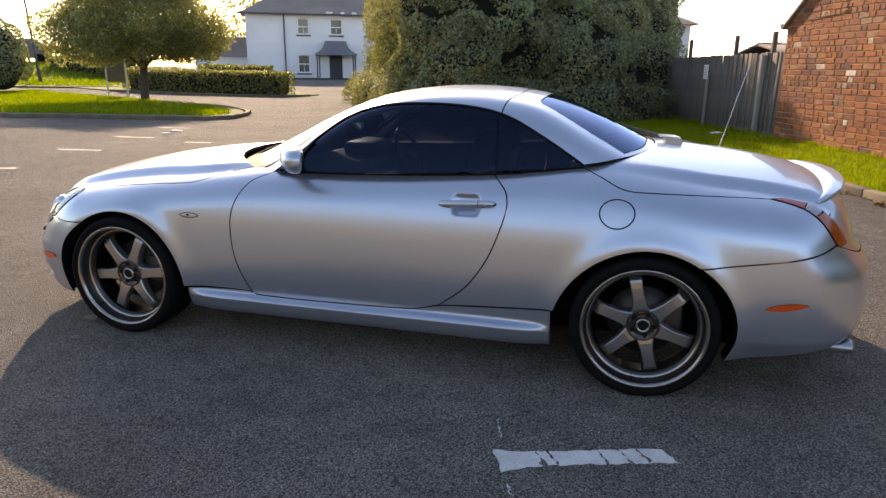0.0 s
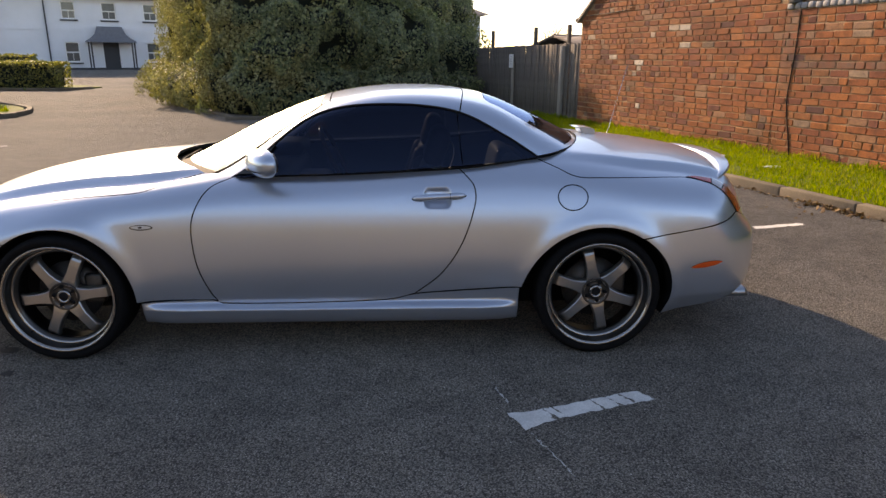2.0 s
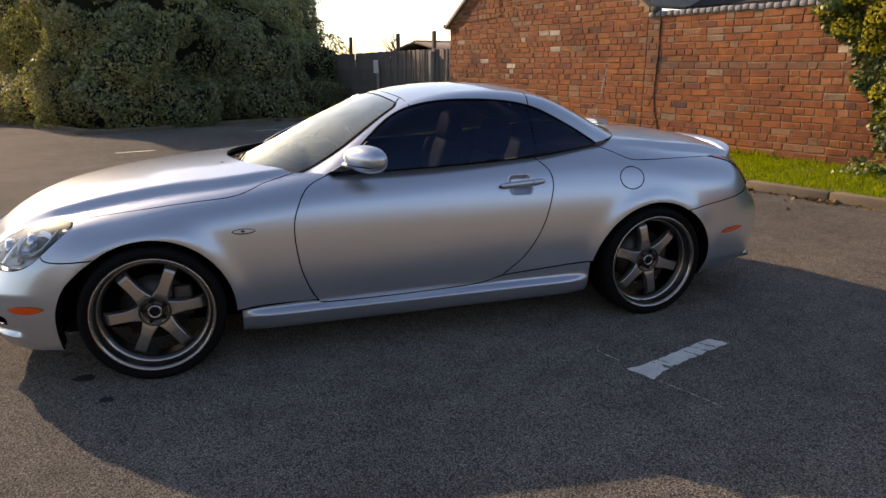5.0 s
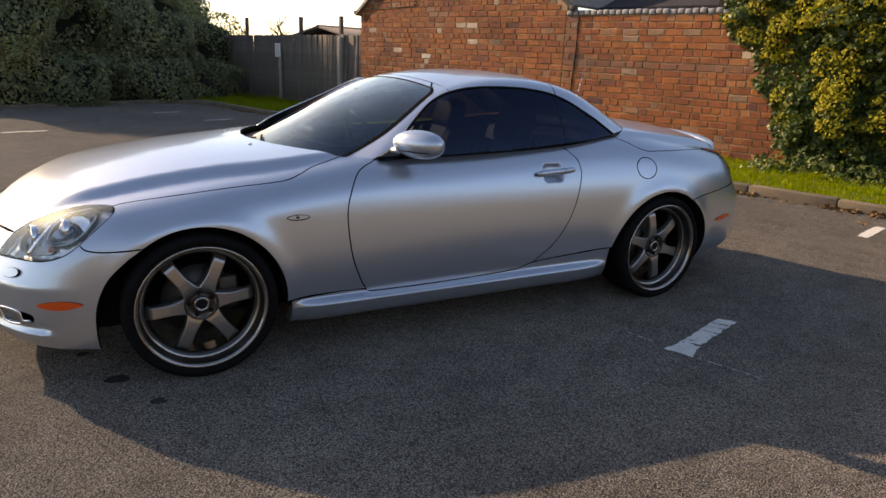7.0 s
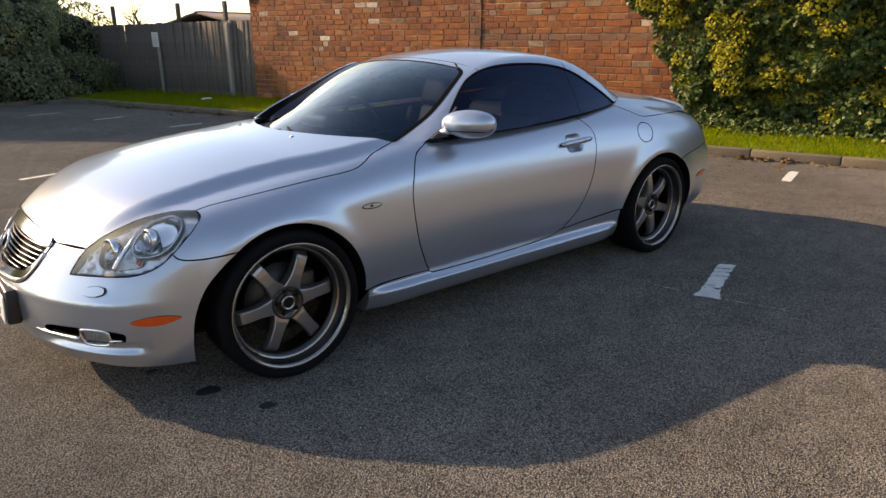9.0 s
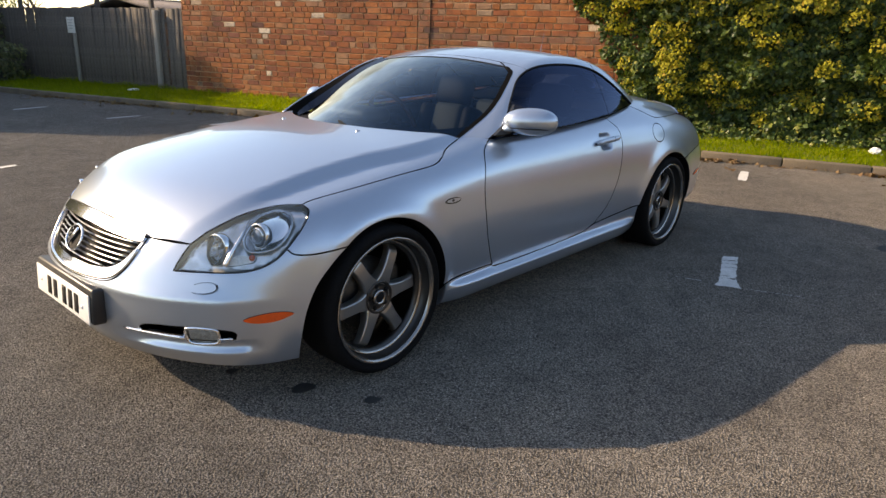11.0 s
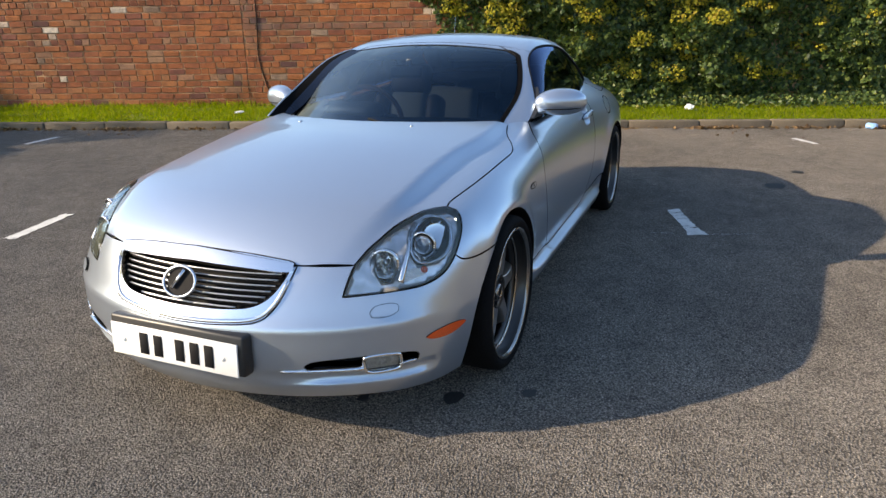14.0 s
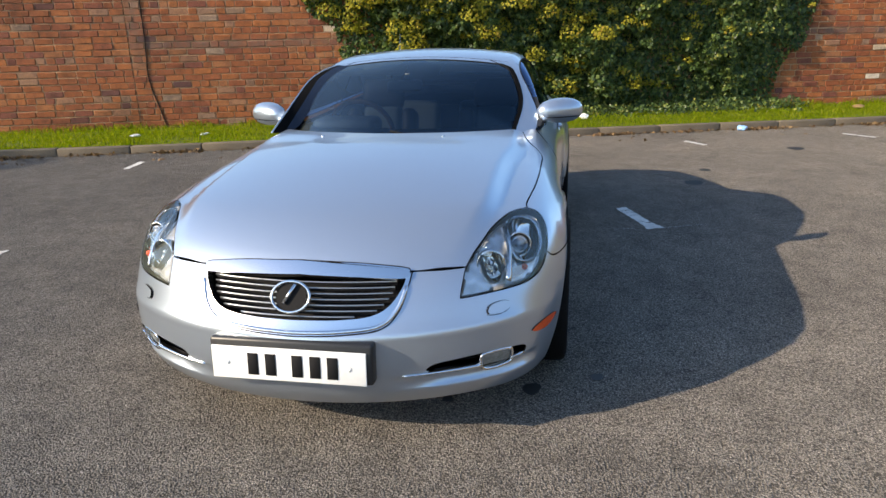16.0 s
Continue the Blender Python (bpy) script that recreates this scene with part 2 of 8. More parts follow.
class Barrel:
    """Round the car's length: u along x, v the angle about a line at height z0."""
    def __init__(self, z0, k=0.75):
        self.z0, self.k = z0, k

    def flat(self, p):
        p = np.asarray(p, float)
        return np.stack([p[:, 0], np.arctan2(p[:, 2] - self.z0, -p[:, 1]) * self.k], 1)

    def rays(self, q):
        a = q[:, 1] / self.k
        out = np.stack([0 * a, -np.cos(a), np.sin(a)], 1)
        base = np.stack([q[:, 0], 0 * a, 0 * a + self.z0], 1)
        return base + 1.5 * out, -out


class Drum:
    """Round a vertical line at x0: u the angle towards the car's left, v the height. side -1 for the nose, 1 for the tail."""
    def __init__(self, x0, side, k=0.95):
        self.x0, self.side, self.k = x0, side, k

    def flat(self, p):
        p = np.asarray(p, float)
        return np.stack([np.arctan2(-p[:, 1], self.side * (p[:, 0] - self.x0)) * self.k, p[:, 2]], 1)

    def rays(self, q):
        a = q[:, 0] / self.k
        out = np.stack([self.side * np.cos(a), -np.sin(a), 0 * a], 1)
        base = np.stack([0 * a + self.x0, 0 * a, q[:, 1]], 1)
        return base + 1.6 * out, -out


SIDE, ROOFS, NOSE, TAIL = Barrel(0.5), Barrel(0.6), Drum(-1.1, -1), Drum(1.1, 1)


def spline(pts, step=0.015):
    """Points along a smooth curve through pts, about step apart."""
    p = np.asarray(pts, float)
    if len(p) == 2:
        n = max(2, int(np.linalg.norm(p[1] - p[0]) / step) + 1)
        return p[0] + np.linspace(0, 1, n)[:, None] * (p[1] - p[0])
    e = np.vstack([2 * p[0] - p[1], p, 2 * p[-1] - p[-2]])
    out = []
    for i in range(len(p) - 1):
        a, b, c, d = e[i:i + 4]
        n = max(2, int(np.linalg.norm(c - b) / step) + 1)
        u = np.linspace(0, 1, n, endpoint=False)[:, None]
        out.append(0.5 * (2 * b + (c - a) * u + (2 * a - 5 * b + 4 * c - d) * u * u + (3 * b - a - 3 * c + d) * u ** 3))
    return np.vstack(out + [p[-1:]])


def loop(*runs):
    """A closed outline of smooth runs that meet at corners."""
    return np.vstack([spline(r)[:-1] for r in runs])


def ring(pts):
    """A closed smooth outline with no corners."""
    p = np.asarray(pts, float)
    n = len(p)
    s = spline(np.vstack([p[-2:], p, p[:3]]))
    a = np.argmin(np.linalg.norm(s[: len(s) // 2] - p[0], axis=1))
    b = len(s) // 2 + np.argmin(np.linalg.norm(s[len(s) // 2:] - p[0], axis=1))
    return s[a:b]


def mirrored(p):
    return np.asarray(p) * (1, -1, 1)


def inside(q, loops):
    hit = np.zeros(len(q), bool)
    for lp in loops:
        a, b = lp, np.roll(lp, -1, 0)
        for (x0, y0), (x1, y1) in zip(a, b):
            if y0 != y1:
                cross = ((y0 > q[:, 1]) != (y1 > q[:, 1])) & (q[:, 0] < (x1 - x0) * (q[:, 1] - y0) / (y1 - y0) + x0)
                hit ^= cross
    return hit


def away(q, loops):
    d = np.full(len(q), 9.0)
    for lp in loops:
        for a, b in zip(lp, np.roll(lp, -1, 0)):
            ab = b - a
            t = np.clip(((q - a) @ ab) / (ab @ ab + 1e-12), 0, 1)
            d = np.minimum(d, np.linalg.norm(q - a - t[:, None] * ab, axis=1))
    return d


def fill(loops, h):
    """Triangles over the flat region that the outlines enclose (even-odd)."""
    from mathutils.geometry import delaunay_2d_cdt
    pts, edges, n = [], [], 0
    for lp in loops:
        m = len(lp)
        edges += [(n + i, n + (i + 1) % m) for i in range(m)]
        pts.append(lp)
        n += m
    every = np.vstack(pts)
    lo, hi = every.min(0), every.max(0)
    gx, gy = np.meshgrid(np.arange(lo[0], hi[0], h), np.arange(lo[1], hi[1], h * 0.87))
    gx = gx + (np.arange(gx.shape[0]) % 2)[:, None] * h / 2
    g = np.stack([gx.ravel(), gy.ravel()], 1)
    g = g[inside(g, loops)]
    g = g[away(g, loops) > 0.55 * h]
    every = np.vstack([every, g])
    v, _, f, *_ = delaunay_2d_cdt([Vector(p) for p in every], edges, [], 0, 1e-6)
    v, f = np.array([tuple(p) for p in v]), np.array([tuple(t) for t in f])
    return v, f[inside(v[f].mean(1), loops)]


def panel(name, dom, field, loops, material, parent, h=0.024, inset=0.0030, flange=0.014, lift=0.0, flip=False, label="", holes=()):
    """A sheet of the body's surface within outlines in space, its edge drawn in and folded inwards. flip: on the car's right side."""
    flats = [dom.flat(p) for p in (*loops, *holes)]
    v, f = fill(flats, h)
    p = solve(field, *dom.rays(v))
    bad = np.isnan(p[:, 0])
    f = f[~bad[f].any(1)]
    n = gradient(field, np.nan_to_num(p))
    p = np.nan_to_num(p) + lift * n
    face = np.cross(p[f[:, 1]] - p[f[:, 0]], p[f[:, 2]] - p[f[:, 0]])
    turn = (face * n[f].mean(1)).sum(1) < 0
    f[turn] = f[turn][:, ::-1]
    once = {}
    for t in f:
        for i in range(3):
            a, b, c = t[i], t[(i + 1) % 3], t[(i + 2) % 3]
            once.setdefault((min(a, b), max(a, b)), []).append((a, b, c))
    rim = [x[0] for x in once.values() if len(x) == 1]
    if inset:
        pull = np.zeros_like(p)
        for a, b, c in rim:
            e = (p[b] - p[a]) / (np.linalg.norm(p[b] - p[a]) + 1e-9)
            w = p[c] - p[a]
            w = w - (w @ e) * e
            pull[a] += w / (np.linalg.norm(w) + 1e-9)
            pull[b] += w / (np.linalg.norm(w) + 1e-9)
        size = np.linalg.norm(pull, axis=1)
        k = size > 1e-6
        p[k] += inset * pull[k] / size[k][:, None]
    verts, faces = [tuple(q) for q in p], [tuple(t) for t in f]
    normals = [tuple(n[i]) for t in f for i in t]
    if flange:
        low = {}
        for i in {i for a, b, c in rim for i in (a, b)}:
            low[i] = len(verts)
            verts.append(tuple(p[i] - flange * n[i]))
        for a, b, c in rim:
            out = np.cross(p[b] - p[a], n[a])
            out = tuple(out / (np.linalg.norm(out) + 1e-9))
            faces.append((b, a, low[a], low[b]) if flange > 0 else (a, b, low[b], low[a]))
            normals += [out if flange > 0 else tuple(-c for c in out)] * 4
    if flip:
        verts = [(x, -y, z) for x, y, z in verts]
        new_normals, k = [], 0
        for t in faces:
            new_normals += [(x, -y, z) for x, y, z in normals[k:k + len(t)][::-1]]
            k += len(t)
        faces, normals = [t[::-1] for t in faces], new_normals
    me = bpy.data.meshes.new(name)
    me.from_pydata(verts, [], [tuple(int(i) for i in t) for t in faces])
    me.polygons.foreach_set("use_smooth", [True] * len(faces))
    me.normals_split_custom_set(normals)
    if flange > 0:
        me.materials.append(material)
        me.materials.append(GAP)
        me.polygons.foreach_set("material_index", [0] * len(f) + [1] * (len(faces) - len(f)))
    elif flange < 0 and material is LAMP_HOUSING:
        me.materials.append(material)
        me.materials.append(LAMP_WALL)
        me.polygons.foreach_set("material_index", [0] * len(f) + [1] * (len(faces) - len(f)))
    return part(name, me, material, parent, label)


def on(dom, field, pts, lift=0.0):
    """Points moved onto the surface."""
    p = solve(field, *dom.rays(dom.flat(pts)))
    return p + lift * gradient(field, p)


def tube(name, pts, r, material, parent, sides=8, label="", closed=False, squash=1.0):
    """A round bar along points."""
    pts = [Vector(p) for p in pts]
    bm = bmesh.new()
    rings = []
    n = len(pts)
    for i, p in enumerate(pts):
        a, b = (pts[i - 1], pts[(i + 1) % n]) if closed else (pts[max(i - 1, 0)], pts[min(i + 1, n - 1)])
        t = (b - a).normalized()
        s = t.cross(Vector((0, 0, 1)))
        s = s.normalized() if s.length > 1e-4 else Vector((1, 0, 0))
        u = s.cross(t)
        rr = r[i] if isinstance(r, (list, tuple, np.ndarray)) else r
        rings.append([bm.verts.new(p + rr * (math.cos(k * math.tau / sides) * s + squash * math.sin(k * math.tau / sides) * u)) for k in range(sides)])
    for i in range(n if closed else n - 1):
        a, b = rings[i], rings[(i + 1) % n]
        for k in range(sides):
            bm.faces.new((a[k], a[(k + 1) % sides], b[(k + 1) % sides], b[k])).smooth = True
    if not closed:
        bm.faces.new(rings[0][::-1]), bm.faces.new(rings[-1])
    bmesh.ops.recalc_face_normals(bm, faces=bm.faces)
    return part(name, bm, material, parent, label)


def lathe(bm, profile, steps=64, centre=(0, 0, 0), sharp=35):
    """A surface turned about the y axis: profile of (y, r)."""
    c = Vector(centre)
    rings = [[bm.verts.new(c + Vector((r * math.cos(k * math.tau / steps), y, r * math.sin(k * math.tau / steps)))) for k in range(steps)] for y, r in profile]
    for a, b in zip(rings, rings[1:]):
        for k in range(steps):
            bm.faces.new((a[k], a[(k + 1) % steps], b[(k + 1) % steps], b[k])).smooth = True
    for e in bm.edges:
        if len(e.link_faces) == 2 and e.calc_face_angle(0) > radians(sharp):
            e.smooth = False
    return rings


def rounded(bm, size, at=(0, 0, 0), bevel=0.02, seg=3, m=None):
    """A box with rounded edges."""
    g = bmesh.ops.create_cube(bm, size=1.0)
    vs = g["verts"]
    bmesh.ops.scale(bm, vec=size, verts=vs)
    es = list({e for v in vs for e in v.link_edges})
    if bevel:
        r = bmesh.ops.bevel(bm, geom=vs + es, offset=bevel, segments=seg, profile=0.5, affect="EDGES")
        vs = list({v for f in r["faces"] for v in f.verts} | {v for v in vs if v.is_valid})
    mm = Matrix.Translation(at) @ (m or Matrix())
    bmesh.ops.transform(bm, matrix=mm, verts=vs)
    for v in vs:
        for f in v.link_faces:
            f.smooth = bool(bevel)
    return vs


# ---- the car: nose towards -x, its left side towards -y ----
car = tagged(new("car"), "silver two-door hardtop convertible car with dark tinted windows, parked", "car")
B, C = body_field, cabin_field

hood_front = [(-2.05, 0, 0.637), (-2.042, -0.19, 0.632), (-2.026, -0.352, 0.610), (-1.99, -0.44, 0.608), (-1.955, -0.529, 0.607)]
lamp_top = [(-1.955, -0.529, 0.607), (-1.922, -0.544, 0.632), (-1.886, -0.560, 0.655), (-1.792, -0.598, 0.698), (-1.70, -0.640, 0.722), (-1.644, -0.675, 0.729), (-1.605, -0.709, 0.728)]
lamp_back = [(-1.605, -0.709, 0.728), (-1.602, -0.739, 0.717), (-1.617, -0.761, 0.702), (-1.653, -0.780, 0.672), (-1.697, -0.788, 0.635), (-1.733, -0.788, 0.602)]
lamp_low = [(-1.733, -0.788, 0.602), (-1.775, -0.778, 0.569), (-1.818, -0.758, 0.546), (-1.863, -0.726, 0.533), (-1.901, -0.689, 0.529), (-1.964, -0.611, 0.526), (-2.021, -0.519, 0.522)]
lamp_tip = [(-2.021, -0.519, 0.522), (-1.990, -0.524, 0.567), (-1.955, -0.529, 0.607)]
hood_side = [(-1.605, -0.709, 0.728), (-1.55, -0.714, 0.741), (-1.363, -0.73, 0.762), (-1.12, -0.738, 0.785), (-0.94, -0.742, 0.801), (-0.86, -0.722, 0.822), (-0.78, -0.681, 0.851), (-0.64, -0.63, 0.880)]
hood_back = [(-0.64, -0.63, 0.880), (-0.71, -0.55, 0.885), (-0.80, -0.44, 0.893), (-0.88, -0.29, 0.903), (-0.93, -0.10, 0.910), (-0.937, 0, 0.911)]
sill_line = [(-0.935, -0.835, 0.285), (-0.75, -0.83, 0.29), (-0.578, -0.825, 0.288)]
door_front = [(-0.578, -0.825, 0.288), (-0.606, -0.831, 0.333), (-0.653, -0.841, 0.461), (-0.672, -0.832, 0.624), (-0.654, -0.811, 0.728), (-0.591, -0.747, 0.826), (-0.482, -0.699, 0.878)]
pillar_foot = [(-0.482, -0.699, 0.878), (-0.56, -0.66, 0.885), (-0.64, -0.63, 0.880)]
door_low = [(-0.578, -0.825, 0.288), (-0.55, -0.82, 0.272), (-0.222, -0.815, 0.268), (0.218, -0.819, 0.280), (0.379, -0.828, 0.315)]
door_rear = [(0.379, -0.828, 0.315), (0.51, -0.842, 0.423), (0.608, -0.841, 0.574), (0.668, -0.811, 0.751), (0.667, -0.776, 0.834), (0.631, -0.749, 0.887), (0.597, -0.735, 0.930)]
belt_door = [(0.597, -0.735, 0.930), (0.154, -0.746, 0.910), (-0.38, -0.730, 0.888), (-0.482, -0.699, 0.878)]
belt_rear = [(0.597, -0.735, 0.930), (0.80, -0.71, 0.948), (0.985, -0.682, 0.968)]
boot_side = [(0.985, -0.682, 0.968), (1.068, -0.712, 0.920), (1.164, -0.757, 0.880), (1.286, -0.757, 0.873), (1.49, -0.727, 0.869), (1.742, -0.668, 0.861)]
tail_in = [(1.742, -0.668, 0.861), (1.80, -0.634, 0.860), (1.917, -0.626, 0.836), (1.975, -0.640, 0.795), (2.03, -0.640, 0.745), (2.062, -0.632, 0.690)]
tail_out = [(2.062, -0.632, 0.690), (2.015, -0.700, 0.685), (1.987, -0.713, 0.716), (1.939, -0.707, 0.781), (1.875, -0.688, 0.828), (1.80, -0.674, 0.850), (1.742, -0.668, 0.861)]
bumper_rear = [(1.49, -0.876, 0.597), (1.60, -0.86, 0.612), (1.82, -0.826, 0.643), (1.93, -0.78, 0.668), (2.0, -0.71, 0.693)]
bumper_front = [(-1.733, -0.788, 0.602), (-1.714, -0.807, 0.583), (-1.648, -0.835, 0.576), (-1.55, -0.858, 0.580)]
sill_rear = [(0.379, -0.828, 0.315), (0.55, -0.84, 0.327), (0.915, -0.85, 0.345)]


def arch(cx, cz, r, a0, a1, n=26):
    return [(cx + r * math.cos(radians(a)), -0.86, cz + r * math.sin(radians(a))) for a in np.linspace(a0, a1, n)]


ARCH_F, ARCH_R = (-1.31, 0.298, 0.352), (1.287, 0.288, 0.360)
seam_f = (ARCH_F[0] + ARCH_F[2] * math.cos(radians(126)), -0.858, ARCH_F[1] + ARCH_F[2] * math.sin(radians(126)))
bumper_front[-1] = seam_f
seam_r = (ARCH_R[0] + ARCH_R[2] * math.cos(radians(58)), -0.876, ARCH_R[1] + ARCH_R[2] * math.sin(radians(58)))
bumper_rear[0] = seam_r
arch_f_up = arch(*ARCH_F, 126, -3)
sill_line[0] = arch_f_up[-1]
arch_r_up = [(ARCH_R[0] + k * math.cos(radians(a)), -0.86, ARCH_R[1] + k * math.sin(radians(a))) for a in np.linspace(58, 171, 26) for k in (ARCH_R[2] + 0.030 * max(0.0, (a - 110) / 61) ** 1.5,)]
sill_rear[-1] = arch_r_up[-1]
C_foot = [(0.985, -0.682, 0.968), (1.071, -0.648, 0.980), (1.16, -0.55, 0.988), (1.24, -0.38, 1.003), (1.29, -0.17, 1.013), (1.30, 0, 1.015)]

rev = lambda run: list(run)[::-1]
whole = lambda run: list(run) + [tuple(q) for q in mirrored(run)[::-1][1:]]



def door_field(x, y, z):
    """The body with the hollow behind the door handle."""
    q = ((x - 0.490) / 0.070) ** 4 + ((z - 0.783) / 0.050) ** 4
    return B(x, y, z) + 0.026 * np.clip(1 - q, 0, 1) ** 1.6 * (np.abs(y) > 0.7)


# painted panels
bonnet = panel("bonnet", SIDE, B, [loop(whole(rev(hood_front)), mirrored(lamp_top), mirrored(hood_side), [tuple(q) for q in mirrored(hood_back)] + rev(hood_back)[1:], rev(hood_side), rev(lamp_top))],
               PAINT, car, h=0.017, label="silver bonnet")
for flip in (False, True):
    panel("front_wing", SIDE, B, [loop(hood_side, rev(pillar_foot), rev(door_front), rev(sill_line), rev(arch_f_up), rev(bumper_front), rev(lamp_back))], PAINT, car, flip=flip, label="silver front wing")
    door = panel("door", SIDE, door_field, [loop(door_front, rev(belt_door), rev(door_rear), rev(door_low))], PAINT, car, h=0.009, flip=flip, label="silver door, closed")
    fuel = ring([(1.139 + 0.071 * math.cos(a), -0.81, 0.788 + 0.066 * math.sin(a)) for a in np.linspace(0, math.tau, 28, endpoint=False)])
    holes = () if flip else (fuel,)
    panel("rear_quarter", SIDE, B, [loop(door_rear, belt_rear, boot_side, rev(tail_out), [tail_out[0], bumper_rear[-1]], rev(bumper_rear), arch_r_up, rev(sill_rear))],
          PAINT, car, flip=flip, holes=holes, label="silver rear quarter panel")
    if not flip:
        panel("fuel_flap", SIDE, B, [fuel], PAINT, car, label="round silver fuel flap")

boot_rear = [tail_in[3], (2.035, -0.52, 0.835), (2.062, -0.30, 0.862), (2.075, 0, 0.870)]
boot = panel("boot_lid", SIDE, B, [loop(rev(C_foot), boot_side, tail_in[:4], boot_rear, mirrored(rev(boot_rear)), mirrored(rev(tail_in[:4])), mirrored(rev(boot_side)), mirrored(C_foot))], PAINT, car, h=0.017, label="silver boot lid")
tail_low = [(2.015, -0.700, 0.685), (2.12, -0.5, 0.63), (2.20, -0.25, 0.615), (2.22, 0, 0.61)]
panel("tail_panel", TAIL, B, [loop(rev(boot_rear), tail_in[3:], [tail_in[-1], tail_low[0]], tail_low, mirrored(rev(tail_low)), mirrored([tail_low[0], tail_in[-1]]), mirrored(rev(tail_in[3:])), mirrored(boot_rear))], PAINT, car)
arch_r_back = arch(*ARCH_R, 58, -15, 18)
rb_low = [arch_r_back[-1], (1.75, -0.80, 0.200), (1.93, -0.72, 0.238), (2.06, -0.58, 0.272), (2.15, -0.4, 0.285), (2.2, 0, 0.285)]
panel("rear_bumper", TAIL, B, [loop([(2.22, 0, 0.61), (2.20, -0.25, 0.615), (2.12, -0.5, 0.63), bumper_rear[-1]], rev(bumper_rear), arch_r_back, rb_low,
      mirrored(rev(rb_low)), mirrored(rev(arch_r_back)), mirrored(bumper_rear), mirrored([bumper_rear[-1], (2.12, -0.5, 0.63), (2.20, -0.25, 0.615), (2.22, 0, 0.61)]))], PAINT, car, label="silver rear bumper")

# nose
grille_in = [(-2.036, -0.346, 0.600), (-2.066, -0.336, 0.566), (-2.105, -0.300, 0.518), (-2.136, -0.245, 0.492), (-2.158, -0.15, 0.483), (-2.166, -0.05, 0.481), (-2.167, 0, 0.480)]
grille_out = [(-2.026, -0.362, 0.607), (-2.060, -0.356, 0.570), (-2.110, -0.332, 0.500), (-2.150, -0.282, 0.455), (-2.176, -0.16, 0.441), (-2.185, -0.05, 0.437), (-2.187, 0, 0.436)]
arch_f_low = [seam_f, (-1.578, -0.84, 0.530), (-1.632, -0.82, 0.462), (-1.672, -0.81, 0.368), (-1.690, -0.80, 0.262), (-1.698, -0.79, 0.165)]
fb_low = [arch_f_low[-1], (-1.76, -0.775, 0.165), (-1.85, -0.72, 0.165), (-1.99, -0.55, 0.166), (-2.09, -0.30, 0.165), (-2.125, 0, 0.163)]
slot = ring([(-2.118, -0.428, 0.312), (-2.100, -0.465, 0.325), (-2.034, -0.592, 0.333), (-1.965, -0.683, 0.331), (-1.922, -0.725, 0.320), (-1.918, -0.726, 0.302), (-1.930, -0.712, 0.287), (-2.003, -0.623, 0.281), (-2.060, -0.535, 0.284), (-2.112, -0.430, 0.296)])
bumper_up = [(-1.955, -0.529, 0.607), (-1.99, -0.44, 0.608), (-2.026, -0.352, 0.610)]


def nose_field(x, y, z):
    """The body with the scooped groove that runs out below the lower intake."""
    a = np.abs(y)
    along = np.clip((a - 0.27) / 0.20, 0, 1) * np.clip((0.77 - a) / 0.05, 0, 1)
    return B(x, y, z) + 0.024 * along * np.clip(1 - ((z - 0.264) / 0.028) ** 2, 0, 1) * (x < -1.8)


half = [rev(arch_f_low), rev(bumper_front), lamp_low, lamp_tip, bumper_up, grille_out]
panel("front_bumper", NOSE, nose_field, [loop(rev(fb_low), *half, *[mirrored(rev(r)) for r in half[::-1]], mirrored(fb_low))], PAINT, car, h=0.017, holes=(slot, mirrored(slot)), label="silver front bumper")
surround = panel("grille_surround", NOSE, B, [loop(rev(grille_out), [grille_out[0], grille_in[0]], grille_in, mirrored(rev(grille_in)), mirrored([grille_in[0], grille_out[0]]), mirrored(grille_out))], BRIGHT, car, h=0.012, inset=0.0015, lift=0.003, flange=0.03, label="chrome grille surround")
bar_top = [(-2.052, 0, 0.640), (-2.045, -0.19, 0.634), (-2.024, -0.335, 0.620), (-2.022, -0.356, 0.612)]
bar_low = [(-2.082, 0, 0.600), (-2.070, -0.19, 0.594), (-2.046, -0.330, 0.587), (-2.034, -0.358, 0.592)]
top_bar = panel("grille_top_bar", NOSE, B, [loop(rev(bar_top), [bar_top[-1], bar_low[-1]], rev(bar_low), mirrored(bar_low), mirrored([bar_low[-1], bar_top[-1]]), mirrored(rev(bar_top)))], BRIGHT, car, h=0.012, lift=0.010, flange=0.03, label="chrome bar over the grille")
for trim in (surround, top_bar):
    trim.data.materials[1] = BRIGHT
# the rolled lower edge of the surround; black lines paint the slight shade round it and the joint over the bar
roll = on(NOSE, B, spline([tuple(0.20 * np.array(a) + 0.80 * np.array(b)) for a, b in zip(grille_in[1:], grille_out[1:])], 0.02), 0.002)
roll = np.concatenate([roll, mirrored(roll)[::-1][1:]])
tube("rolled_edge", roll, 0.0072, BRIGHT, surround, sides=10)
edge_line = on(NOSE, B, spline(grille_out, 0.02), 0.001)
tube("edge_line", np.concatenate([edge_line, mirrored(edge_line)[::-1][1:]]), 0.0026, GAP, surround, sides=6)
edge_line = on(NOSE, B, spline(rev(bar_top), 0.02), 0.006)
tube("edge_line", np.concatenate([edge_line, mirrored(edge_line)[::-1][1:]]), 0.0022, GAP, top_bar, sides=6)
panel("grille_back", NOSE, B, [loop(grille_in, mirrored(rev(grille_in)), [tuple(mirrored([grille_in[0]])[0]), (-2.055, 0.19, 0.607), (-2.062, 0, 0.612), (-2.055, -0.19, 0.607), grille_in[0]])], GAP, car, lift=-0.075, flange=0.0)
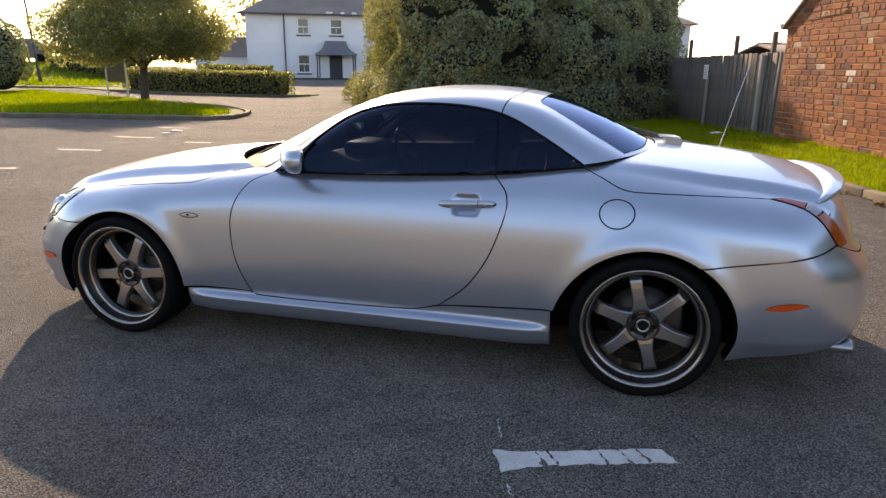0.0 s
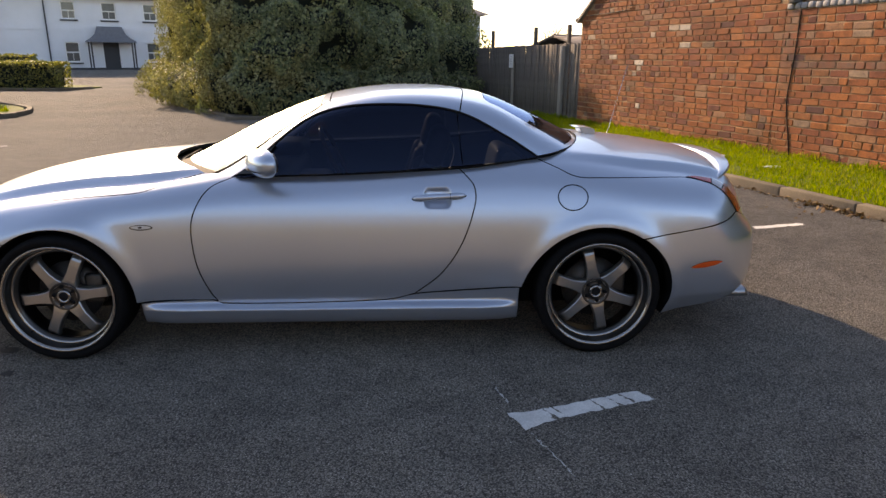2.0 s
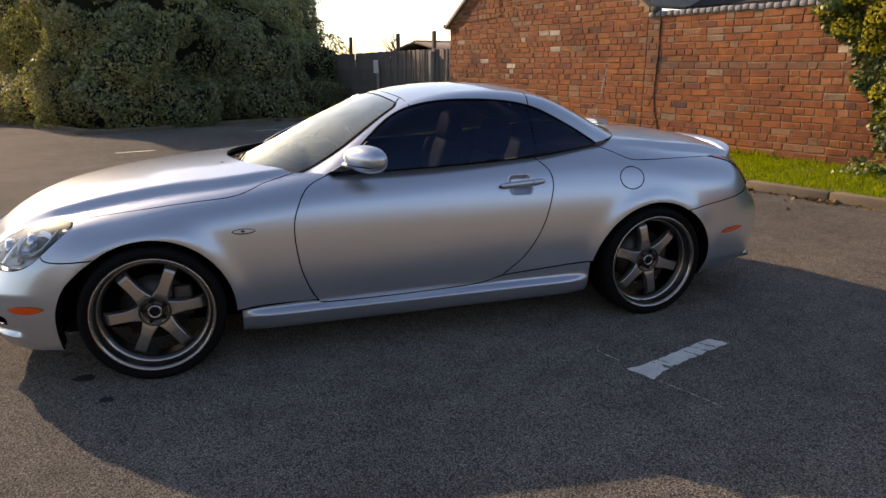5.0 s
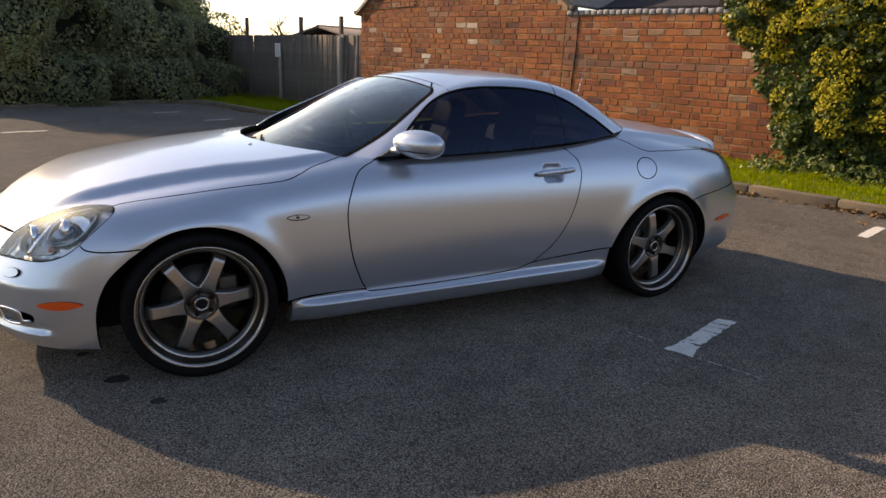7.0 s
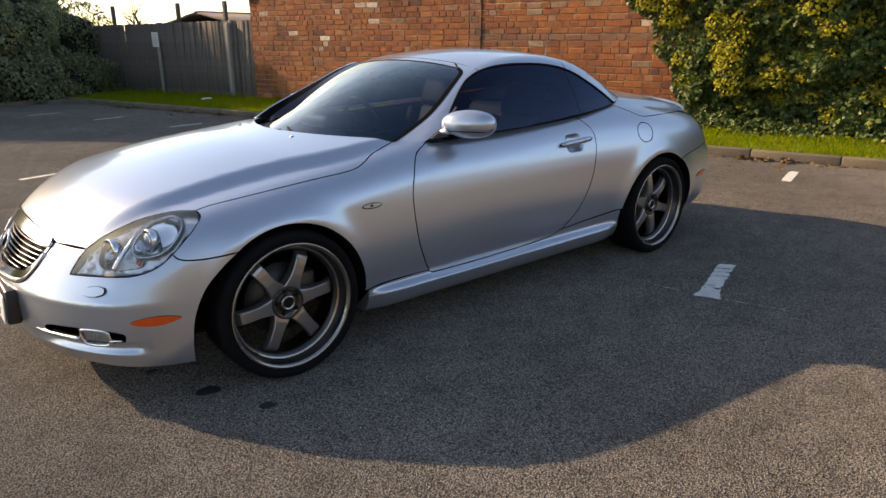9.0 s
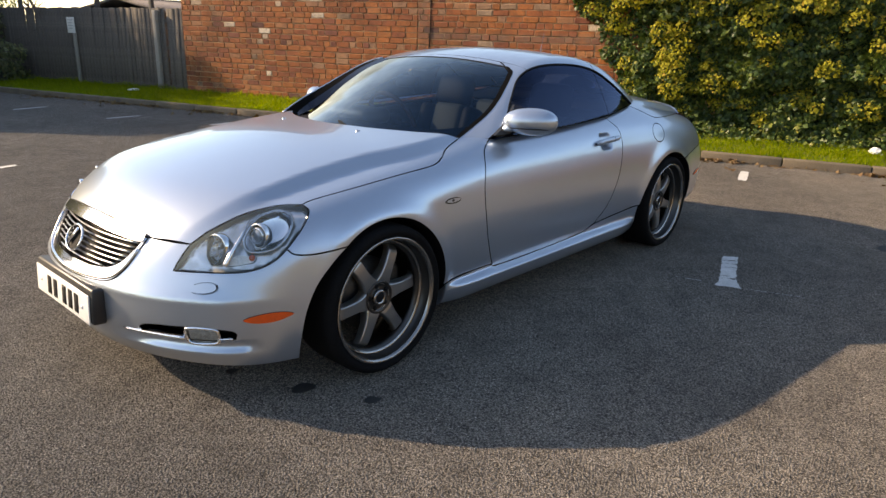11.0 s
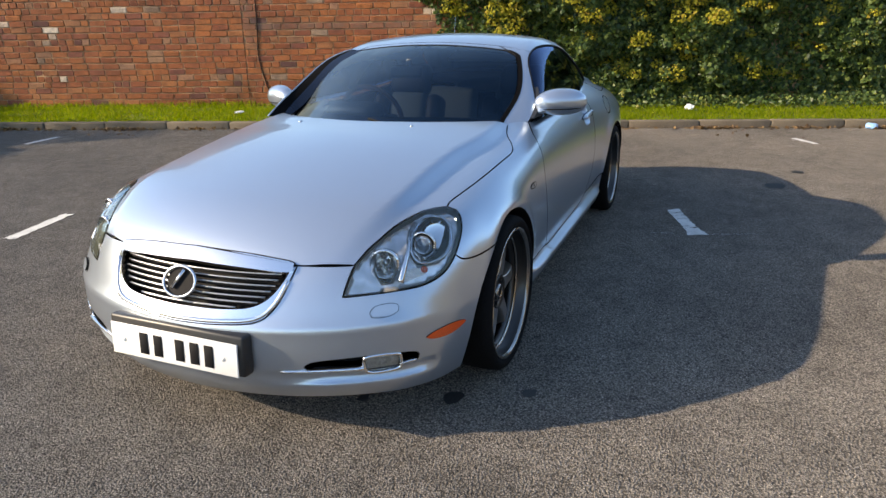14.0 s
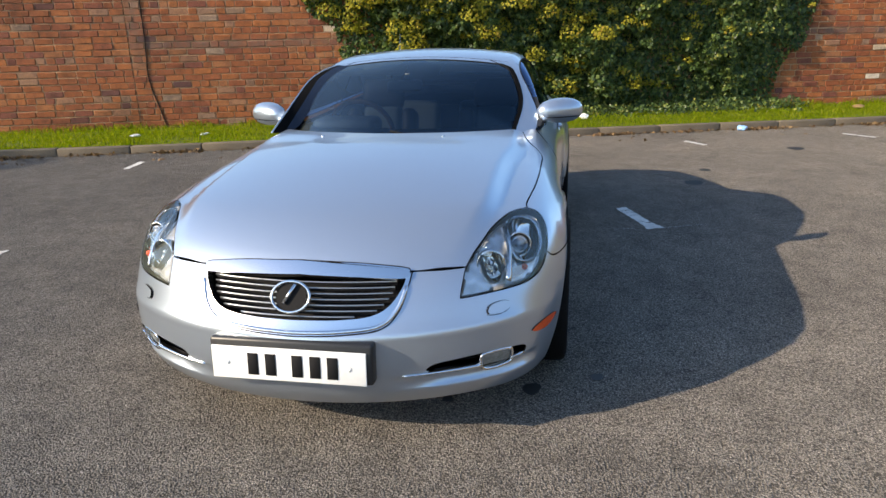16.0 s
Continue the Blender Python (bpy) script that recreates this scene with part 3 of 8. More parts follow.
for k in range(7):
    z = 0.588 - 0.0160 * k
    wide = float(np.interp(z, [0.485, 0.51, 0.55, 0.60], [0.155, 0.268, 0.312, 0.340]))
    row = on(NOSE, B, [(-2.1, y, z) for y in np.linspace(-wide, wide, 25)], -0.010)
    slat = tube("grille_slat", row, 0.0036, LAMP_GREY, car, sides=6, squash=0.8)
    back = on(NOSE, B, [(-2.1, y, z - 0.003) for y in np.linspace(-wide, wide, 25)], -0.022)
    tube("slat_blade", back, 0.0045, GAP, slat, sides=6)
# badge on the grille: a plain ring and a slanted bar
centre = on(NOSE, B, [(-2.13, 0.012, 0.540)], 0.016)[0]
tilt = Matrix.Translation(centre) @ pose(0, 0, 0, 0, 27, 0)
badge = part("badge", (lambda bm: (lathe(bm, [(0.0, 0.001), (0.0, 0.052)], 32), bmesh.ops.transform(bm, matrix=tilt @ pose(0, 0, 0, 0, 0, -90), verts=bm.verts), bm)[-1])(bmesh.new()), GAP, car, "round chrome badge")
oval = [tilt @ Vector((-0.004, 0.064 * math.cos(a), 0.050 * math.sin(a))) for a in np.linspace(0, math.tau, 40, endpoint=False)]
tube("ring", oval, 0.0052, CHROME, badge, closed=True)
tube("bar", [tilt @ Vector((-0.007, y, z)) for y, z in ((-0.014, 0.040), (0.022, -0.022))], 0.0064, CHROME, badge, sides=6)

# number plate on its black block, the writing as plain bars
plate_at = Matrix.Translation((-2.222, 0.010, 0.345)) @ pose(0, 0, 0, 0, 4, 0)
bm = bmesh.new()
rounded(bm, (0.05, 0.548, 0.138), (0.034, -0.005, 0.012), 0.010, 2, None)
bmesh.ops.transform(bm, matrix=plate_at, verts=bm.verts)
plate = part("number_plate", bm, TRIM, car, "white number plate on a black holder")
bm = bmesh.new()
rounded(bm, (0.006, 0.52, 0.111), (0.004, 0, 0), 0.0025, 2)
bmesh.ops.transform(bm, matrix=plate_at, verts=bm.verts)
part("plate_face", bm, WHITE, plate, "white plate")
for y in (0.118, 0.058, -0.032, -0.092, -0.150):
    bm = bmesh.new()
    rounded(bm, (0.002, 0.036, 0.074), (-0.0005, y, -0.001), 0.0008, 1)
    bmesh.ops.transform(bm, matrix=plate_at, verts=bm.verts)
    part("plate_bar", bm, GAP, plate, "plain black bar")
for y in (-0.205, 0.205):
    bm = bmesh.new()
    lathe(bm, [(-0.004, 0.001), (-0.003, 0.006), (0.0, 0.009)], 12)
    bmesh.ops.transform(bm, matrix=plate_at @ pose(0, y, 0.0, 0, 0, -90), verts=bm.verts)
    part("screw_cap", bm, WHITE, plate)

# lamps, markers, washers, fog lamps
marker_f = ring([(-1.900, -0.745, 0.366), (-1.878, -0.76, 0.381), (-1.82, -0.793, 0.391), (-1.765, -0.815, 0.387), (-1.737, -0.826, 0.374), (-1.76, -0.818, 0.361), (-1.815, -0.795, 0.349), (-1.872, -0.763, 0.352)])
marker_r = ring([(1.738, -0.85, 0.443), (1.78, -0.845, 0.463), (1.84, -0.837, 0.473), (1.89, -0.827, 0.472), (1.912, -0.821, 0.464), (1.88, -0.828, 0.448), (1.82, -0.84, 0.436), (1.76, -0.85, 0.434)])
washer = ring([(-2.004, -0.607, 0.460), (-1.995, -0.608, 0.485), (-1.965, -0.640, 0.495), (-1.942, -0.668, 0.490), (-1.948, -0.675, 0.470), (-1.975, -0.650, 0.457)])
fog = ring([(-2.034, -0.588, 0.316), (-2.032, -0.594, 0.328), (-2.006, -0.633, 0.333), (-1.974, -0.674, 0.331), (-1.963, -0.686, 0.322), (-1.959, -0.686, 0.288), (-1.966, -0.675, 0.274), (-2.005, -0.622, 0.268), (-2.025, -0.597, 0.274), (-2.030, -0.590, 0.288)])
lamp = loop(lamp_top, lamp_back, lamp_low, lamp_tip)


def turned(name, material, parent, profile, centre, facing, steps=40, label=""):
    bm = bmesh.new()
    lathe(bm, profile, steps)
    q = Vector(facing).to_track_quat("-Y", "Z").to_matrix().to_4x4()
    bmesh.ops.transform(bm, matrix=Matrix.Translation(centre) @ q, verts=bm.verts)
    return part(name, bm, material, parent, label)


bowl = ring([(-1.787, -0.658, 0.679), (-1.744, -0.653, 0.703), (-1.687, -0.678, 0.716), (-1.668, -0.722, 0.706), (-1.685, -0.754, 0.679), (-1.722, -0.769, 0.639), (-1.765, -0.763, 0.608), (-1.81, -0.738, 0.596), (-1.836, -0.700, 0.602), (-1.829, -0.671, 0.638)])


def bowl_field(x, y, z):
    q = ((x + 1.752) / 0.098) ** 2 + ((np.abs(y) - 0.713) / 0.070) ** 2 + ((z - 0.655) / 0.068) ** 2
    return B(x, y, z) + 0.006 + 0.060 * np.clip(1.15 - 0.8 * q, 0, 1)


inner_hole = ring([(-1.898 + 0.20 * 0.044 * math.cos(a), -0.606 + 0.97 * 0.044 * math.cos(a), 0.600 + 0.044 * math.sin(a)) for a in np.linspace(0, math.tau, 20, endpoint=False)])
for flip in (False, True):
    s = 1 if flip else -1
    panel("side_marker", NOSE, B, [marker_f], AMBER, car, h=0.012, lift=0.004, flange=0.008, flip=flip, label="amber side marker lamp")
    panel("rear_marker", SIDE, B, [marker_r], AMBER, car, h=0.012, lift=0.004, flange=0.008, flip=flip, label="amber side marker lamp")
    panel("washer_cover", NOSE, B, [washer], PAINT, car, h=0.012, lift=0.009, flange=0.012, flip=flip, label="silver headlamp washer cover")
    wring = on(NOSE, B, washer, 0.0003)
    tube("cover_joint", mirrored(wring) if flip else wring, 0.0008, GAP, car, sides=5, closed=True)
    head = panel("headlamp", NOSE, B, [lamp], CLEAR, car, h=0.02, inset=0.004, lift=0.003, flange=0.0, flip=flip, label="clear headlamp with two round reflectors")
    panel("housing", NOSE, B, [lamp], LAMP_HOUSING, head, h=0.014, inset=0.002, lift=-0.026, flange=-0.021, flip=flip, holes=(bowl, inner_hole))
    # wide outer bowl round the projector, its rim a bright ring
    panel("outer_bowl", NOSE, bowl_field, [bowl], BOWL, head, h=0.009, inset=0.0, lift=-0.002, flange=0.0, flip=flip, label="mirror-bright reflector bowl")
    rim = on(NOSE, B, bowl, -0.006)
    tube("bowl_rim", mirrored(rim) if flip else rim, 0.0058, CHROME, head, closed=True, squash=0.7)
    div = on(NOSE, B, spline([(-1.905, -0.664, 0.549), (-1.868, -0.664, 0.600), (-1.833, -0.662, 0.640), (-1.790, -0.650, 0.683), (-1.735, -0.646, 0.708)], 0.015), -0.004)
    tube("divider", mirrored(div) if flip else div, np.linspace(0.0120, 0.0045, len(div)).tolist(), CHROME, head, sides=6)
    # the projector stands in the outer bowl, the round inner reflector deeper down towards the grille
    aim = np.array([-0.97, s * 0.20, 0.10])
    g, rr = np.array([-1.786, s * 0.692, 0.640]), 0.034
    turned("projector_shroud", SATIN, head, [(0.03, rr * 1.18), (0.004, rr * 1.32), (-0.004, rr * 1.28), (-0.004, rr * 1.16), (0.004, rr * 1.10)], g, aim)
    turned("projector_ring", GAP, head, [(0.004, rr * 1.11), (-0.001, rr * 1.06), (-0.001, rr * 0.98), (0.004, rr * 0.94)], g, aim)
    turned("projector_lens", PROJECTOR, head, [(0.004, rr * 0.95), (-0.004, rr * 0.86), (-0.002, rr * 0.74), (-0.008, rr * 0.60), (-0.012, rr * 0.34), (-0.013, 0.001)], g, aim)
    turned("lens_ring", CHROME, head, [(0.001, rr * 0.80), (-0.0055, rr * 0.80), (-0.0055, rr * 0.72), (0.001, rr * 0.70)], g, aim)
    g, rr = np.array([-1.898, s * 0.606, 0.600]), 0.046
    turned("reflector_ring", CHROME, head, [(0.03, rr * 1.02), (0.0, rr * 1.08), (-0.005, rr * 1.00), (0.000, rr * 0.93), (0.010, rr * 0.88)], g, aim)
    turned("reflector_bowl", REFLECTOR, head, [(0.006, rr * 0.90), (0.022, rr * 0.76), (0.036, rr * 0.48), (0.042, rr * 0.28), (0.012, rr * 0.26), (0.004, rr * 0.20), (0.002, 0.001)], g, aim)
    ind = ring([(-1.905, -0.668, 0.549), (-1.884, -0.672, 0.580), (-1.863, -0.686, 0.590), (-1.842, -0.710, 0.588), (-1.822, -0.731, 0.583), (-1.836, -0.735, 0.563), (-1.865, -0.713, 0.555)])
    il = panel("indicator", NOSE, B, [ind], INDICATOR, head, h=0.010, lift=-0.014, flange=0.02, flip=flip, label="ribbed pale indicator")
    bulb = on(NOSE, B, [(-1.836, -0.722, 0.578)], -0.010)[0]
    turned("indicator_bulb", AMBER, il, [(-0.006, 0.001), (-0.005, 0.009), (0.004, 0.012)], np.array([bulb[0], s * abs(bulb[1]), bulb[2]]), (-0.8, s * 0.4, 0.3), 12)
    panel("seal", NOSE, B, [on(NOSE, B, lamp + (lamp - lamp.mean(0)) * 0.010)], GAP, car, h=0.04, inset=0.0, lift=-0.001, flange=0.004, flip=flip, holes=(on(NOSE, B, lamp + (lamp.mean(0) - lamp) * 0.006),))
    tl = panel("tail_lamp", SIDE, B, [loop(tail_in[:2] + [(1.892, -0.628, 0.843)], [(1.892, -0.628, 0.843), (1.870, -0.686, 0.830)], [(1.870, -0.686, 0.830)] + tail_out[5:])], RED, car, h=0.012, inset=0.003, lift=0.004, flange=0.012, flip=flip, label="slender tail lamp, dark red above and amber below")
    panel("tail_clear", SIDE, B, [loop([(1.892, -0.628, 0.843), (1.917, -0.626, 0.836), (1.950, -0.634, 0.815)], [(1.950, -0.634, 0.815), (1.915, -0.701, 0.803)], [(1.915, -0.701, 0.803), (1.870, -0.686, 0.830)], [(1.870, -0.686, 0.830), (1.892, -0.628, 0.843)])], TAIL_CLEAR, tl, h=0.012, inset=0.001, lift=0.004, flange=0.012, flip=flip, label="clear lens")
    panel("tail_amber", TAIL, B, [loop([(1.950, -0.634, 0.815)] + tail_in[3:], tail_out[:4] + [(1.915, -0.701, 0.803)], [(1.915, -0.701, 0.803), (1.950, -0.634, 0.815)])], TAIL_AMBER, tl, h=0.012, inset=0.003, lift=0.004, flange=0.012, flip=flip, label="amber lens")
    # lower intake: dark slot with a chrome fin and a fog lamp
    panel("intake", NOSE, B, [slot], GAP, car, h=0.02, inset=0.0, lift=-0.055, flange=-0.05, flip=flip, label="black lower intake")
    fl = panel("fog_lamp", NOSE, B, [fog], CLEAR, car, h=0.012, lift=-0.006, flange=0.0, flip=flip, label="small chrome-rimmed fog lamp")
    panel("fog_bowl", NOSE, B, [fog], FOG_GLASS, fl, h=0.010, lift=-0.010, inset=0.002, flange=-0.006, flip=flip)
    fogring = on(NOSE, B, fog, -0.003)
    tube("fog_ring", mirrored(fogring) if flip else fogring, 0.0060, BRIGHT, fl, closed=True)
    for a, b, r in (((-2.143, -0.345, 0.288), (-2.032, -0.588, 0.293), 0.0105), ((-1.962, -0.680, 0.290), (-1.924, -0.718, 0.296), 0.0080)):
        fin = on(NOSE, B, spline([a, tuple((np.array(a) + b) / 2 + (0, 0, 0.002)), b], 0.02), -0.002)
        tube("intake_fin", mirrored(fin) if flip else fin, (np.linspace(0.35, 1.0, len(fin)) * r * 1.5).tolist(), SATIN, car, sides=8, squash=0.55)


# side skirts: a narrow ledge under the door that turns over a soft edge and runs in below
ledge_out = curve([-1.0, -0.93, -0.86, -0.76, -0.6, 0.56, 0.72, 0.82, 0.89, 1.0], [0.0, 0.004, 0.030, 0.042, 0.045, 0.045, 0.042, 0.028, 0.004, 0.0])
skirt_top = spline([(-0.935, -0.84, 0.283)] + sill_line[1:-1] + [(-0.60, -0.825, 0.290), (-0.567, -0.822, 0.276), (-0.53, -0.82, 0.270)] + door_low[2:-1] + [(0.379, -0.828, 0.313)] + sill_rear[1:])
xs_ = np.concatenate([np.linspace(-0.935, -0.70, 22), np.linspace(-0.69, 0.62, 90), np.linspace(0.63, 0.889, 22)])
zt_ = np.interp(xs_, skirt_top[:, 0], skirt_top[:, 2]) - 0.003
ZC = 0.252
on_body = lambda zz: -on(SIDE, B, np.stack([xs_, 0 * xs_ - 0.85, zz], 1))[:, 1]
zq_ = np.minimum(zt_ - 0.001, ZC + 0.024)
rail = [(on_body(zt_) - 0.001, zt_)]
yq_, yc_ = on_body(zq_) - 0.001, on_body(0 * xs_ + ZC) + ledge_out(xs_)
for f_ in (0.35, 0.7, 1.0):
    rail.append((rail[0][0] + f_ * (yq_ - rail[0][0]), zt_ + f_ * (zq_ - zt_)))
for f_ in (0.25, 0.55, 0.85):
    rail.append((yq_ + f_ * (yc_ - yq_), zq_ + (ZC + 0.003 - zq_) * f_ ** 0.85))
for dy, zz in ((0.002, 0.2515), (0.0005, 0.248), (0.0015, 0.243), (0.006, 0.228), (0.015, 0.205), (0.030, 0.178), (0.046, 0.166), (0.12, 0.160)):
    rail.append((yc_ - dy, 0 * xs_ + zz))
for s in (-1, 1):
    bm = bmesh.new()
    rows = [[bm.verts.new((x, s * y, z)) for x, y, z in zip(xs_, ys, zs_)] for ys, zs_ in rail]
    for a, b in zip(rows, rows[1:]):
        for k in range(len(xs_) - 1):
            bm.faces.new((a[k], a[k + 1], b[k + 1], b[k]) if s < 0 else (a[k + 1], a[k], b[k], b[k + 1])).smooth = True
    for k in (0, -1):
        bm.faces.new([r[k] for r in rows])
    bmesh.ops.recalc_face_normals(bm, faces=bm.faces)
    part("side_skirt", bm, PAINT, car, "silver side skirt")

# cabin: pillars, roof, glass
win_top = [(-0.482, -0.699, 0.880), (-0.40, -0.705, 0.925), (-0.338, -0.68, 0.981), (-0.275, -0.648, 1.040), (-0.140, -0.59, 1.140), (0.015, -0.571, 1.192), (0.231, -0.576, 1.211), (0.445, -0.586, 1.203), (0.622, -0.609, 1.168), (0.81, -0.651, 1.075), (0.985, -0.682, 0.968)]
ws_side = [(-0.64, -0.625, 0.880), (-0.52, -0.615, 0.935), (-0.376, -0.597, 1.010), (-0.169, -0.535, 1.144), (-0.115, -0.51, 1.178), (-0.085, -0.46, 1.197)]
ws_top = [(-0.085, -0.46, 1.197), (-0.105, -0.2, 1.218), (-0.112, 0, 1.222)]
ws_foot = [(-0.64, -0.625, 0.86), (-0.78, -0.50, 0.87), (-0.90, -0.32, 0.87), (-0.97, -0.12, 0.87), (-0.98, 0, 0.87)]
header = [(-0.040, -0.572, 1.184), (-0.045, -0.40, 1.225), (-0.06, -0.2, 1.24), (-0.065, 0, 1.243)]
rear_seam = [(0.605, -0.606, 1.174), (0.622, -0.50, 1.228), (0.645, -0.25, 1.258), (0.65, 0, 1.262)]
rg_top = [(0.765, 0, 1.242), (0.762, -0.16, 1.238), (0.752, -0.36, 1.222), (0.77, -0.43, 1.205)]
rg_side = [(0.77, -0.43, 1.205), (0.93, -0.49, 1.13), (1.08, -0.52, 1.05), (1.15, -0.525, 1.002)]
front_win = [win_top[i] for i in range(0, 5)] + [(-0.040, -0.572, 1.180)]
mid_win = [(-0.040, -0.572, 1.180), (0.10, -0.573, 1.203), (0.231, -0.576, 1.211), (0.445, -0.586, 1.203), (0.605, -0.606, 1.174)]
back_win = [(0.605, -0.606, 1.174), (0.81, -0.651, 1.075), (0.985, -0.682, 0.968)]
foot_run = [(-0.482, -0.699, 0.872), (-0.56, -0.66, 0.872), (-0.64, -0.625, 0.872)]
for flip in (False, True):
    panel("windscreen_pillar", ROOFS, C, [loop(front_win, [front_win[-1], (-0.036, -0.53, 1.205), header[1]], [header[1], (-0.068, -0.44, 1.205), ws_top[0]], rev(ws_side), rev(foot_run))], PAINT, car, flip=flip, label="silver windscreen pillar")
panel("header_rail", ROOFS, C, [loop(header[1:], mirrored(rev(header[1:])), mirrored([header[1], ws_top[0]]), mirrored(ws_top), rev(ws_top), [ws_top[0], header[1]])], PAINT, car)
panel("roof", ROOFS, C, [loop(header, mirrored(rev(header)), mirrored(mid_win), mirrored(rear_seam), rev(rear_seam), rev(mid_win))], PAINT, car, label="silver folding hardtop roof")
crun = [(q[0], q[1], q[2]) for q in C_foot]
panel("rear_roof", ROOFS, C, [loop(back_win, crun, mirrored(rev(crun)), mirrored(rev(back_win)), mirrored(rear_seam), rev(rear_seam))], PAINT, car,
      holes=(loop(rg_top, rg_side, [rg_side[-1], (1.235, -0.3, 1.0), (1.268, 0, 1.01)], mirrored([rg_side[-1], (1.235, -0.3, 1.0), (1.268, 0, 1.01)][::-1]), mirrored(rev(rg_side)), mirrored(rev(rg_top))),), label="silver rear roof section")
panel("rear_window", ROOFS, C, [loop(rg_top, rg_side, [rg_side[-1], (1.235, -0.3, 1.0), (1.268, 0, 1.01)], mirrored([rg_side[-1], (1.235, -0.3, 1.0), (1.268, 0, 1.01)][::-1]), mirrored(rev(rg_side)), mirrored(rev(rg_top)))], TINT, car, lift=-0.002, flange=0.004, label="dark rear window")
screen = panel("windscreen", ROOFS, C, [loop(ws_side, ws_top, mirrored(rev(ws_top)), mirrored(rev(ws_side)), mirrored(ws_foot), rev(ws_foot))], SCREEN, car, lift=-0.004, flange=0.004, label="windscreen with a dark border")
border_in = loop([tuple(np.array(q) + (0.03, 0.035, -0.012)) for q in ws_side[1:-1]] + [(-0.125, -0.43, 1.18)], [(-0.125, -0.43, 1.18), (-0.148, -0.2, 1.198), (-0.155, 0, 1.203)], mirrored([(-0.155, 0, 1.203), (-0.148, -0.2, 1.198), (-0.125, -0.43, 1.18)]),
                 mirrored(([tuple(np.array(q) + (0.03, 0.035, -0.012)) for q in ws_side[1:-1]] + [(-0.125, -0.43, 1.18)])[::-1]), mirrored([(-0.49, -0.58, 0.923), (-0.68, -0.45, 0.925), (-0.82, -0.25, 0.925), (-0.865, 0, 0.925)]), [(-0.865, 0, 0.925), (-0.82, -0.25, 0.925), (-0.68, -0.45, 0.925), (-0.49, -0.58, 0.923)])
panel("screen_border", ROOFS, C, [loop(ws_side, ws_top, mirrored(rev(ws_top)), mirrored(rev(ws_side)), mirrored(ws_foot), rev(ws_foot))], GAP, screen, lift=-0.008, flange=0.0, holes=(border_in,), label="black printed border")
seal_out = [(x + 0.008, y - 0.020, z - 0.005) for x, y, z in ws_side[:-1]] + [(-0.078, -0.475, 1.197)]
for flip in (False, True):
    # the far seal is widened to blacken part of that pillar
    outer = [(x, y - (0.030 if flip else 0.0) * (1 - k / 5) ** 0.7, z) for k, (x, y, z) in enumerate(seal_out)]
    panel("screen_seal", ROOFS, C, [loop(ws_side, [ws_side[-1], outer[-1]], rev(outer), [outer[0], ws_side[0]])], SEAL, screen, h=0.015, inset=0.0, lift=0.0015, flange=0.0, flip=flip, label="black rubber seal")
# black ridge added beside the glass on the far pillar only, to follow its dark outline; silver outside
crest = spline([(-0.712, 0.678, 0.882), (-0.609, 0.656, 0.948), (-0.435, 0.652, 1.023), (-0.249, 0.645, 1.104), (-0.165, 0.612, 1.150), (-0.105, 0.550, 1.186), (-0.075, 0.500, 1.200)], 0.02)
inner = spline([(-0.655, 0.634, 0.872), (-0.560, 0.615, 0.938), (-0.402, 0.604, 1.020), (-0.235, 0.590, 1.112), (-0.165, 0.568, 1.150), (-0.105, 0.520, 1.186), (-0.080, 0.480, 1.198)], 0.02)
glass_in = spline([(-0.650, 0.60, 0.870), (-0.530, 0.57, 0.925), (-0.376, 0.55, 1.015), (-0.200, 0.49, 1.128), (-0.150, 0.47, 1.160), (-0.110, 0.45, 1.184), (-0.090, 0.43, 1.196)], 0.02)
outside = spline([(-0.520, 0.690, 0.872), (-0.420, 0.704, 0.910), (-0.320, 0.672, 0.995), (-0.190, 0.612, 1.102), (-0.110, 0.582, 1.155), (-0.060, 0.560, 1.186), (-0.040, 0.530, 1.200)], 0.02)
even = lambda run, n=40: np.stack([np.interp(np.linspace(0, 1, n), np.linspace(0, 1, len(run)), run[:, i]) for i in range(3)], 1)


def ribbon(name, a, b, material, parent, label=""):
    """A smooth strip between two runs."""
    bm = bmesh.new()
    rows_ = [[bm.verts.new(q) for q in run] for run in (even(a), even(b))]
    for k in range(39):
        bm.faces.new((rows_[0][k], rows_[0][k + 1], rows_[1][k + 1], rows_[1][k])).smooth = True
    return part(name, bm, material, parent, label)


